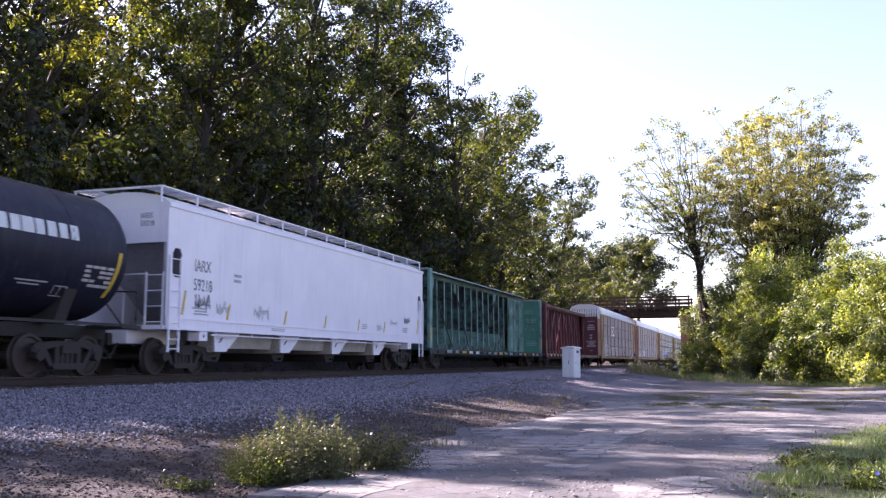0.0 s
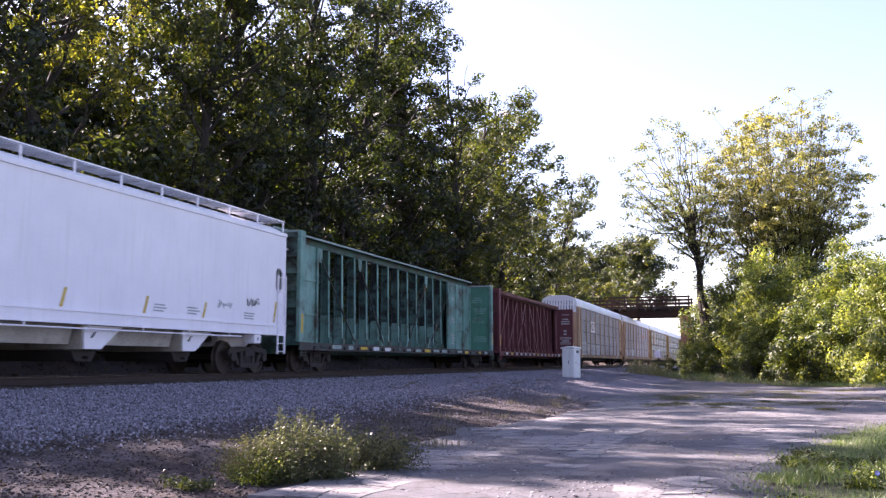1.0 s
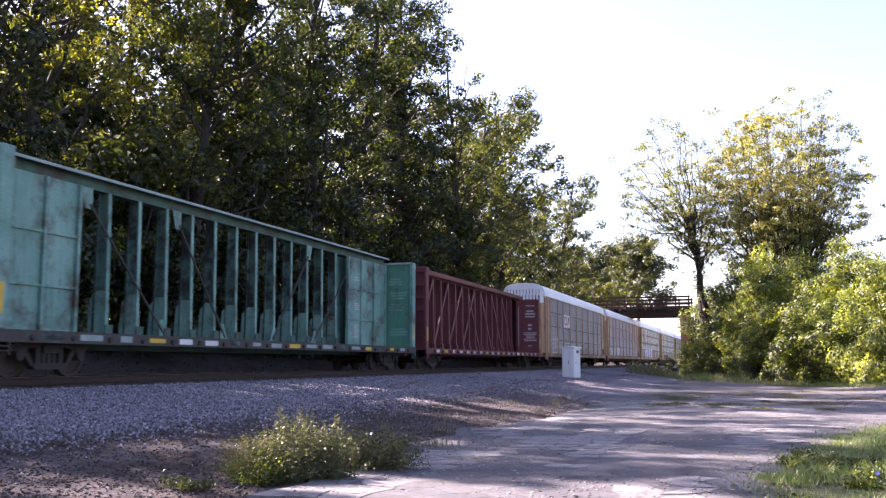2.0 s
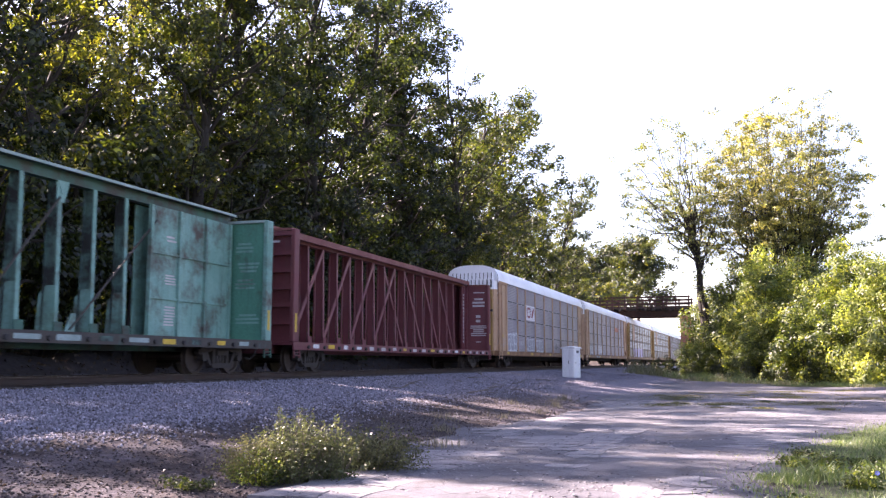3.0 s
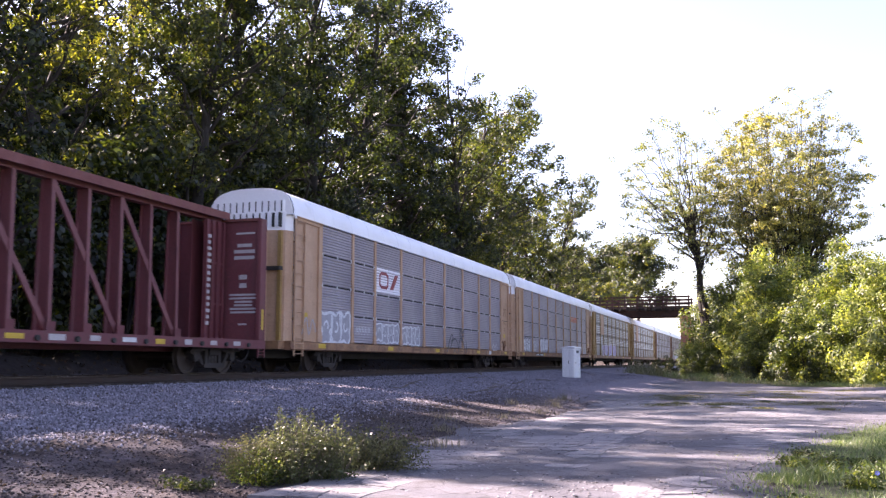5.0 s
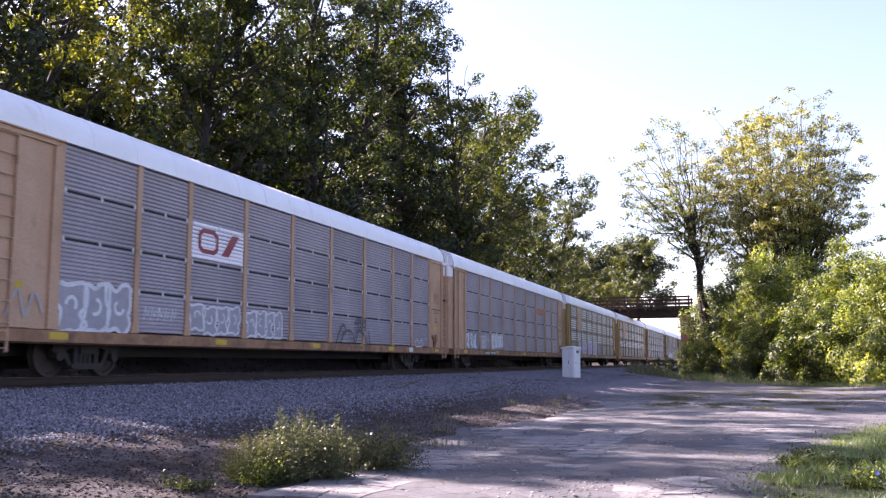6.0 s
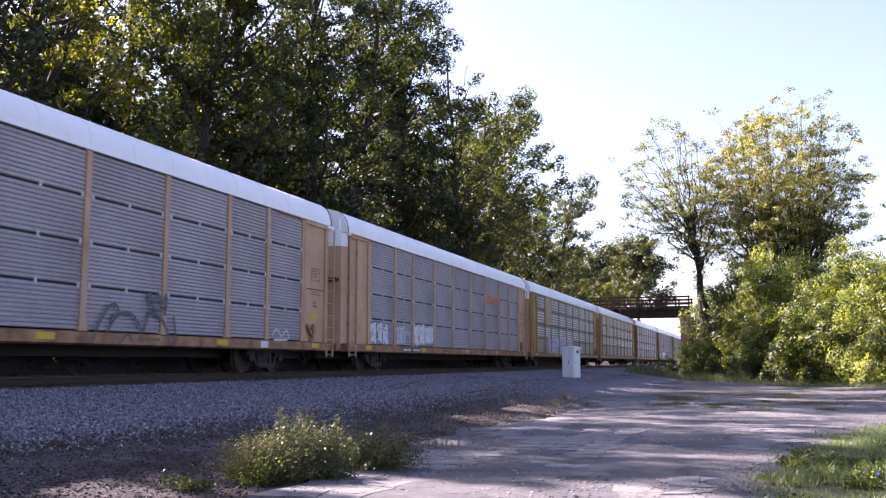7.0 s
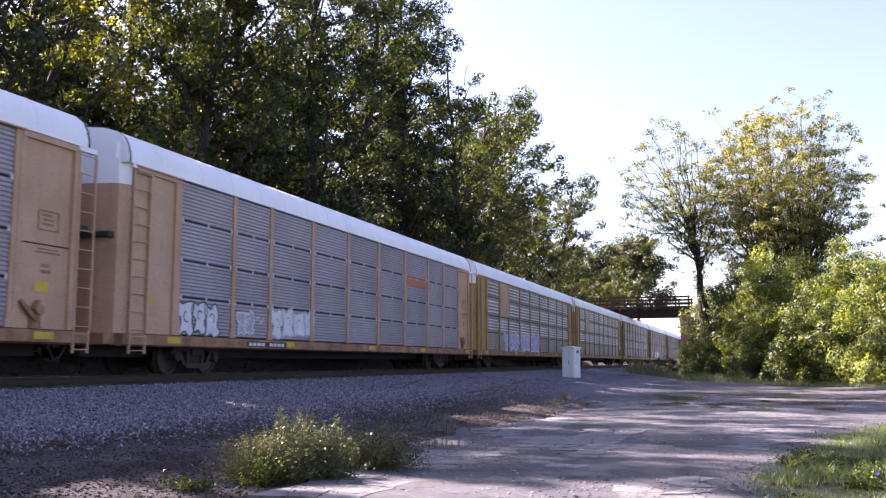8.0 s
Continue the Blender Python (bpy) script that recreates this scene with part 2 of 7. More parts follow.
leaf_shoot = leafage("weed_shoot_leaves", [(0.030, 0.042, 0.018), (0.054, 0.069, 0.027), (0.086, 0.102, 0.040), (0.125, 0.130, 0.062), (0.24, 0.21, 0.13)], 0.35, 0.08, (1.4, 1.4, 0.95), clumps=False)
leaf_patch = leafage("olive_patch_grass", [(0.06, 0.066, 0.028), (0.09, 0.095, 0.038), (0.14, 0.135, 0.06), (0.19, 0.17, 0.085)], 0.3, 0.06, (1.3, 1.3, 1.0), clumps=False)
leaf_grass = leafage("grass_blades", [(0.055, 0.092, 0.028), (0.08, 0.125, 0.038), (0.115, 0.165, 0.05), (0.19, 0.22, 0.09), (0.38, 0.36, 0.22)], 0.45, 0.12, (1.4, 1.45, 0.95), clumps=False)
leaf_dry = leafage("dry_grass_blades", [(0.09, 0.085, 0.05), (0.15, 0.13, 0.08), (0.24, 0.21, 0.14), (0.09, 0.105, 0.045)], 0.25, 0.06, (1.2, 1.2, 1.0), clumps=False)
leaf_litter = leafage("fallen_leaves", [(0.035, 0.026, 0.022), (0.07, 0.05, 0.036), (0.12, 0.085, 0.055), (0.19, 0.15, 0.10)], 0.1, 0.05, (1.0, 1.0, 1.0), clumps=False)
flower_blue = surface("blue_petals", (0.25, 0.28, 0.75), (0.32, 0.34, 0.8), 9, 40, 0.7, bump=0)

# ---------------------------------------------------------------- building helpers
def box(bm, x0, x1, y0, y1, z0, z1, m=None):
    pts = [(x, y, z) for x in (x0, x1) for y in (y0, y1) for z in (z0, z1)]
    v = [bm.verts.new(m @ Vector(p) if m else p) for p in pts]
    for f in ((0, 1, 3, 2), (4, 6, 7, 5), (0, 4, 5, 1), (2, 3, 7, 6), (0, 2, 6, 4), (1, 5, 7, 3)):
        bm.faces.new([v[i] for i in f])


def prism(bm, outline, along, a, b, m=None):
    """A closed outline (two coordinates) carried from a to b along one axis ('x', 'y' or 'z')."""
    def at(p, d):
        q = {"x": (d, p[0], p[1]), "y": (p[0], d, p[1]), "z": (p[0], p[1], d)}[along]
        return m @ Vector(q) if m else q
    lo = [bm.verts.new(at(p, a)) for p in outline]
    hi = [bm.verts.new(at(p, b)) for p in outline]
    k = len(outline)
    bm.faces.new(lo[::-1]), bm.faces.new(hi)
    for i in range(k):
        bm.faces.new((lo[i], lo[(i + 1) % k], hi[(i + 1) % k], hi[i]))


def bar(bm, p, q, r, sides=6, r2=None, cap=True):
    """A round bar from p to q."""
    p, q = Vector(p), Vector(q)
    r2 = r if r2 is None else r2
    turn = (q - p).to_track_quat("Z", "Y").to_matrix()
    rings = []
    for c, rad in ((p, r), (q, r2)):
        rings.append([bm.verts.new(c + turn @ Vector((rad * math.cos(2 * math.pi * i / sides), rad * math.sin(2 * math.pi * i / sides), 0))) for i in range(sides)])
    for i in range(sides):
        bm.faces.new((rings[0][i], rings[0][(i + 1) % sides], rings[1][(i + 1) % sides], rings[1][i]))
    if cap:
        bm.faces.new(rings[0][::-1]), bm.faces.new(rings[1])


def strut(bm, p, q, w, d):
    """A flat bar from p to q in the y-z plane, w wide there and d deep along x."""
    p, q = Vector(p), Vector(q)
    n = Vector((0, -(q - p).z, (q - p).y)).normalized() * w / 2
    x = Vector((d / 2, 0, 0))
    v = [bm.verts.new(c + s * n + u * x) for c in (p, q) for s in (-1, 1) for u in (-1, 1)]
    for f in ((0, 1, 3, 2), (4, 6, 7, 5), (0, 4, 5, 1), (2, 3, 7, 6), (0, 2, 6, 4), (1, 5, 7, 3)):
        bm.faces.new([v[i] for i in f])


def lathe(bm, profile, axis="x", sides=24, centre=(0, 0, 0)):
    """A closed (radius, place along axis) profile turned round the axis."""
    rings, c = [], Vector(centre)
    for r, a in profile:
        ring = []
        for i in range(sides):
            u, w = r * math.cos(2 * math.pi * i / sides), r * math.sin(2 * math.pi * i / sides)
            ring.append(bm.verts.new(c + Vector({"x": (a, u, w), "y": (u, a, w), "z": (u, w, a)}[axis])))
        rings.append(ring)
    for a, b in zip(rings, rings[1:] + rings[:1]):
        for i in range(sides):
            bm.faces.new((a[i], a[(i + 1) % sides], b[(i + 1) % sides], b[i]))


def mesh_of(name, bm, material, smooth=False, bevel=0.0):
    bmesh.ops.recalc_face_normals(bm, faces=bm.faces)
    if bevel:
        bmesh.ops.bevel(bm, geom=[e for e in bm.edges if e.is_manifold and e.calc_face_angle(0) > 0.6], offset=bevel, segments=1, affect="EDGES")
    me = bpy.data.meshes.new(name)
    bm.to_mesh(me)
    bm.free()
    me.materials.append(material)
    if smooth:
        me.polygons.foreach_set("use_smooth", [True] * len(me.polygons))
        me.set_sharp_from_angle(angle=radians(40))
    return me


def part(name, bm, material, parent, label="", smooth=False, bevel=0.0):
    ob = new(name, mesh_of(name, bm, material, smooth, bevel) if isinstance(bm, bmesh.types.BMesh) else bm)
    ob.parent = parent
    return tagged(ob, label)


def thing(name, m, label, category, group="", kind="", data=None):
    ob = new(name, data)
    ob.matrix_basis = m
    return tagged(ob, label, category, group, kind)


def array_mesh(name, verts, quads, material, smooth=False):
    """A mesh of quads from number arrays."""
    me = bpy.data.meshes.new(name)
    verts, quads = np.asarray(verts, np.float32), np.asarray(quads, np.int32)
    k = quads.shape[1]
    me.vertices.add(len(verts)), me.loops.add(quads.size), me.polygons.add(len(quads))
    me.vertices.foreach_set("co", verts.ravel())
    me.loops.foreach_set("vertex_index", quads.ravel())
    me.polygons.foreach_set("loop_start", np.arange(0, quads.size, k, dtype=np.int32))
    me.polygons.foreach_set("loop_total", np.full(len(quads), k, np.int32))
    me.update(calc_edges=True)
    me.validate()
    me.materials.append(material)
    if smooth:
        me.polygons.foreach_set("use_smooth", [True] * len(quads))
    return me


def lettering(words, size, material, parent, y, z, x, name="lettering", squeeze=1.0):
    """Words on the near side of a car, which faces +x; y and z are their lower left corner."""
    cu = bpy.data.curves.new(name, "FONT")
    cu.body, cu.size, cu.extrude = words, size, 0.002
    ob = new(name, cu)
    bpy.context.view_layer.update()
    me = bpy.data.meshes.new_from_object(ob.evaluated_get(bpy.context.evaluated_depsgraph_get()))
    bpy.data.objects.remove(ob)
    me.transform(Matrix(((0, 0, 1, x), (squeeze, 0, 0, y), (0, 1, 0, z), (0, 0, 0, 1))))
    me.materials.clear()
    me.materials.append(material)
    return part(name, me, material, parent)


def stroke(bm, pts, w, x):
    """A sprayed line through points (y, z) on the near side."""
    for (a, b), (c, d) in zip(pts, pts[1:]):
        strut(bm, (x, a, b), (x, c, d), w, 0.004)


# ---------------------------------------------------------------- plants
def leaves_at(rng, centres, spread, count, size, squash=0.8, calm=1.0):
    """count leaves round each centre: rhombic, folded along the middle, turned at random."""
    n = len(centres) * count
    off = rng.normal(0, 1, (n, 3))
    off *= (rng.random(n) ** 0.45 * 1.75 / np.linalg.norm(off, axis=1))[:, None]
    c = np.repeat(np.asarray(centres, float), count, 0) + off * spread * np.array([1, 1, squash])
    up = rng.normal(0, 1, (n, 3)) + np.array([-0.25, 0.0, 0.75]) * calm
    up /= np.linalg.norm(up, axis=1)[:, None]
    a = np.cross(up, rng.normal(0, 1, (n, 3)))
    a /= np.linalg.norm(a, axis=1)[:, None]
    b = np.cross(up, a)
    s = (size * rng.uniform(0.6, 1.35, n))[:, None]
    fold = s * 0.12 * up
    v = np.stack([c - a * s * 0.5, c + b * s * 0.32 + fold, c + a * s * 0.5, c - b * s * 0.32 + fold], 1).reshape(-1, 3)
    return v, np.arange(4 * n).reshape(-1, 4)


def tubes(lines, sides=5):
    """Tapered limbs: each line is a list of (point, radius)."""
    verts, quads = [], []
    for line in lines:
        start = len(verts)
        for i, (p, r) in enumerate(line):
            q = line[min(i + 1, len(line) - 1)][0] - line[max(i - 1, 0)][0]
            turn = Vector(q).to_track_quat("Z", "Y").to_matrix()
            for k in range(sides):
                a = 2 * math.pi * k / sides
                verts.append(Vector(p) + turn @ Vector((r * math.cos(a), r * math.sin(a), 0)))
        for i in range(len(line) - 1):
            for k in range(sides):
                o = start + i * sides
                quads.append((o + k, o + (k + 1) % sides, o + sides + (k + 1) % sides, o + sides + k))
    return np.array([tuple(v) for v in verts]), np.array(quads)


def bent(rng, start, way, length, r0, r1, steps=6, wander=0.18, lift=0.06):
    p, w, out = np.array(start, float), np.array(way, float), []
    w /= np.linalg.norm(w)
    for i in range(steps + 1):
        f = i / steps
        out.append((p.copy(), r0 + (r1 - r0) * f))
        w = w + rng.normal(0, wander, 3) + np.array([0, 0, lift])
        w /= np.linalg.norm(w)
        p = p + w * length / steps
    return out


def curve_to(rng, a, b, lift, r0, r1, steps=7, wander=0.25):
    """A limb that leaves a upwards and bends out to b."""
    a, b = np.array(a, float), np.array(b, float)
    c = a + (b - a) * 0.35 + np.array([0, 0, lift])
    out = []
    for i in range(steps + 1):
        f = i / steps
        p = a * (1 - f) ** 2 + c * 2 * f * (1 - f) + b * f * f + rng.normal(0, wander, 3) * math.sin(math.pi * f)
        out.append((p, r0 + (r1 - r0) * f))
    return out


def sprays(rng, centres, radii, cover, size, squash=0.65, shell=0.55):
    """Leaf clumps: leaves over an uneven rounded mass round each centre, facing outwards and up."""
    centres, radii = np.asarray(centres, float), np.asarray(radii, float)
    counts = np.maximum((cover * radii ** 2).astype(int), 5)
    n = int(counts.sum())
    c, r = np.repeat(centres, counts, 0), np.repeat(radii, counts)
    d = rng.normal(0, 1, (n, 3))
    d /= np.linalg.norm(d, axis=1)[:, None]
    stretch = np.repeat(rng.uniform(0.7, 1.35, (len(centres), 3)), counts, 0) * np.array([1, 1, squash])
    c = c + d * stretch * (r * (shell + (1.08 - shell) * rng.random(n) ** 0.6))[:, None]
    up = d * 1.15 + np.array([0, 0, 0.45]) + rng.normal(0, 0.36, (n, 3))
    up /= np.linalg.norm(up, axis=1)[:, None]
    a = np.cross(up, rng.normal(0, 1, (n, 3)))
    a /= np.linalg.norm(a, axis=1)[:, None]
    b = np.cross(up, a)
    s = (size * rng.uniform(0.6, 1.35, n))[:, None]
    fold = s * 0.12 * up
    v = np.stack([c - a * s * 0.5, c + b * s * 0.32 + fold, c + a * s * 0.5, c - b * s * 0.32 + fold], 1).reshape(-1, 3)
    return v, np.arange(4 * n).reshape(-1, 4)


def wood_tree(seed, height, radius, low, boughs, leaf, size=0.2, clump=0.85, cover=290, trunk_r=0.36, lean=(0, 0), vines=30, bare=0.1, belly=0.45):
    """A forest tree: a trunk, boughs that end on an uneven oval crown, and clumps of leaves along them; vines climb the trunk."""
    rng = np.random.default_rng(seed)
    trunk = bent(rng, (0, 0, -0.4), (lean[0], lean[1], 1), height * 0.88, trunk_r, 0.05, 9, 0.07, 0.08)
    lines, centres, radii = [trunk], [], []

    def up_trunk(f):
        k = min(int(f * 9), 8)
        return trunk[k][0] + (trunk[k + 1][0] - trunk[k][0]) * (f * 9 - k)
    for i in range(boughs):
        g = low + (1 - low) * (i + rng.uniform(0, 0.9)) / boughs
        h = (g - belly) / (0.60 if g > belly else belly - low + 0.25)
        wide = math.sqrt(max(1 - h * h, 0.06))
        a = i * 2.4 + rng.uniform(-0.6, 0.6)
        lump = 0.8 + 0.5 * noise.noise(Vector((math.cos(a) * 1.6 + seed, math.sin(a) * 1.6, g * 4)))
        reach = radius * wide * lump * rng.uniform(0.7, 1.08)
        mid = up_trunk(min(g, 0.97))
        end = mid + np.array([math.cos(a) * reach, math.sin(a) * reach, (g - 0.97) * height * 0.9 if g > 0.97 else 0.0])
        bough = curve_to(rng, up_trunk(max(g - 0.16, 0.05)), end, 0.05 * height * rng.uniform(0, 1), trunk_r * 0.34 * (1 - 0.7 * g) + 0.02, 0.02, 7, 0.22)
        lines.append(bough)
        if rng.random() < bare:
            continue
        for k in (3, 5, 6, 7):
            if rng.random() < 0.82:
                centres.append(bough[k][0] + rng.normal(0, 0.2, 3))
                radii.append(clump * rng.uniform(0.5, 1.25))
        for j in range(3):
            k = int(rng.integers(2, 7))
            tw = bent(rng, bough[k][0], rng.normal(0, 1, 3) * np.array([1, 1, 0.6]) + np.array([math.cos(a), math.sin(a), 0.2]) * 0.6, max(reach, 2.0) * rng.uniform(0.25, 0.45), 0.022, 0.008, 3, 0.2, 0.0)
            lines.append(tw)
            centres.append(tw[3][0])
            radii.append(clump * rng.uniform(0.45, 1.0))
    for i in range(vines):
        f, a = rng.uniform(0.0, 0.75), rng.uniform(0, 6.28)
        r = trunk_r + 0.5 * rng.random()
        centres.append(up_trunk(f) + np.array([math.cos(a) * r, math.sin(a) * r, 0]))
        radii.append(clump * rng.uniform(0.4, 0.8))
    wood = array_mesh("trunk", *tubes(lines), bark, True)
    v, q = sprays(rng, centres, radii, cover, size)
    return wood, array_mesh("crown", v, q, leaf)


def spreading_tree(seed, stems, centre, radii, boughs, twigs, leaf, size, clump, cover, trunk_r, vines=0, low=-0.35, thin=0.0, fork=4, foot=0.25):
    """Several stems that fork into boughs, which end on an uneven dome; flat leaf sprays on the twigs."""
    rng = np.random.default_rng(seed)
    lines, centres, sizes, ways = [], [], [], []
    c, rad = np.array(centre, float), np.array(radii, float)
    for top in stems:
        st = curve_to(rng, (top[0] * foot, top[1] * foot, -0.4), top, top[2] * 0.3, trunk_r, trunk_r * 0.42, 9, 0.12)
        lines.append(st)
        ways.append(st)
    for i in range(boughs):
        g = low + (1 - low) * ((i + rng.random()) / boughs) ** 0.8
        a = i * 2.4 + rng.uniform(-0.5, 0.5)
        wide = math.sqrt(max(1 - max(g, 0.0) ** 2.0, 0.02)) * (1 + 0.35 * min(g, 0.0)) * rng.random() ** 0.25
        d = np.array([math.cos(a) * wide, math.sin(a) * wide, g])
        lump = 0.93 + 0.22 * noise.noise(Vector((d[0] * 2.1 + seed, d[1] * 2.1, d[2] * 2.1)))
        end = c + d * rad * lump
        st = min(ways, key=lambda w: np.linalg.norm((w[-1][0] - end)[:2]) + rng.uniform(0, 2.5))
        k = int(rng.integers(fork, 10))
        bough = curve_to(rng, st[k][0], end, 0.06 * np.linalg.norm(end - st[k][0]), trunk_r * rng.uniform(0.14, 0.30), 0.018, 8, 0.34)
        lines.append(bough)
        for j in range(twigs):
            k2 = int(rng.integers(3, 9))
            tw = bent(rng, bough[k2][0], rng.normal(0, 1, 3) * np.array([1, 1, 0.5]) + d * 0.4, rng.uniform(0.9, 2.4), 0.014, 0.006, 3, 0.2, 0.0)
            lines.append(tw)
            if rng.random() > thin:
                centres.append(tw[3][0])
                sizes.append(clump * rng.uniform(0.5, 1.2))
        centres.append(bough[8][0])
        sizes.append(clump * rng.uniform(0.7, 1.3))
    for i in range(vines):
        st = ways[int(rng.integers(0, len(ways)))]
        k = int(rng.integers(0, 9))
        a, r = rng.uniform(0, 6.28), trunk_r * rng.uniform(0.6, 1.4)
        centres.append(st[k][0] + (st[k + 1][0] - st[k][0]) * rng.random() + np.array([math.cos(a) * r, math.sin(a) * r, 0]))
        sizes.append(clump * rng.uniform(0.4, 0.7))
    wood = array_mesh("trunk", *tubes(lines), bark, True)
    v, q = sprays(rng, centres, sizes, cover, size, 0.42, 0.2)
    return wood, array_mesh("crown", v, q, leaf)


def bush_mesh(seed, rx, ry, h, clumps, leaf, size, clump=0.8, cover=260):
    """A thicket: stems from the ground and leaf clumps over an uneven dome with hollows."""
    rng = np.random.default_rng(seed)
    centres, radii, lines = [], [], []
    for i in range(clumps):
        a, u = rng.uniform(0, 6.28), math.sqrt(rng.random())
        lump = noise.noise(Vector((math.cos(a) * u * 2.2 + seed, math.sin(a) * u * 2.2, 0.3)))
        top = h * (1 - 0.80 * u ** 3) * (0.90 + lump * 0.40)
        z = top * (1 - 0.55 * rng.random() ** 1.6) if u < 0.75 else top * rng.uniform(0.1, 1.0)
        x, y = rx * u * math.cos(a), ry * u * math.sin(a)
        if z < 0.5 * h:
            x, y = x * (0.62 + 0.38 * z / (0.5 * h)), y * (0.62 + 0.38 * z / (0.5 * h))
        r = clump * rng.uniform(0.5, 1.3)
        centres.append((x, y, max(z - r * 0.5, 0.15)))
        radii.append(r)
        if i % 5 == 0:
            lines.append(bent(rng, (x * 0.5, y * 0.5, -0.3), (x * 0.5 / max(top, 1), y * 0.5 / max(top, 1), 1), max(z, 0.5), 0.012 + 0.006 * h, 0.008, 4, 0.1, 0.05))
    v, q = sprays(rng, centres, radii, cover, size, 0.75)
    v[:, 2] = np.maximum(v[:, 2], 0.02)
    return array_mesh("stem", *tubes(lines, 4), bark, True), array_mesh("foliage", v, q, leaf)


def blades(rng, spots, heights, width, leaf, name, lean=0.35):
    """Grass: each blade is a bent strip of two quads that narrows to its tip."""
    n = len(spots)
    a = rng.uniform(0, 6.28, n)
    side = np.stack([np.cos(a), np.sin(a), 0 * a], 1) * (width * rng.uniform(0.6, 1.4, n))[:, None]
    b = rng.uniform(0, 6.28, n)
    tilt = np.stack([np.cos(b), np.sin(b), 0 * b], 1) * (heights * lean * rng.uniform(0.1, 1.5, n))[:, None]
    up = np.zeros((n, 3))
    up[:, 2] = heights
    mid, tip = spots + up * 0.55 + tilt * 0.35, spots + up + tilt
    v = np.stack([spots - side, spots + side, mid + side * 0.8, mid - side * 0.8, tip + side * 0.12, tip - side * 0.12], 1).reshape(-1, 3)
    o = np.arange(n)[:, None] * 6
    q = np.concatenate([o + np.array([[0, 1, 2, 3]]), o + np.array([[3, 2, 4, 5]])])
    return array_mesh(name, v, q, leaf)

# ---------------------------------------------------------------- ground
TRACK_X, RAIL_Z = -15.1, 1.0


def lerp_at(x, knots):
    for (a, u), (b, w) in zip(knots, knots[1:]):
        if x <= b:
            f = min(max((x - a) / (b - a), 0), 1)
            return u + (w - u) * f
    return knots[-1][1]


PROFILE = [(-400, 6.0), (-60, 4.0), (-27, 2.7), (-21, 1.5), (-19.2, 0.72), (-18.1, 0.76), (-12.5, 0.78), (-8.2, 0.40), (-6.6, 0.20), (-4.7, 0.0),
           (3, 0.0), (12, 0.25), (40, 0.4), (400, 2.0)]


def ground_z(x, y):
    """Height of the bare ground."""
    z = lerp_at(x, PROFILE)
    rough = 0.03 if -12.6 < x < -4.7 else 0.0
    if x < -18.6:
        rough = 0.22 * min((-18.6 - x) / 3, 1)
    if x > 2.5:
        rough = 0.05
    if x > -9 and y > 62:
        z += min((y - 62) * 0.01, 0.5)
    return z + rough * noise.noise(Vector((x * 0.6, y * 0.35, 0.0))) + rough * 0.4 * noise.noise(Vector((x * 2.1, y * 2.1, 5.0)))


def steps(spans):
    out = []
    for a, b, d in spans:
        k = max(int(round((b - a) / d)), 1)
        out += [a + (b - a) * i / k for i in range(k)]
    return out + [spans[-1][1]]


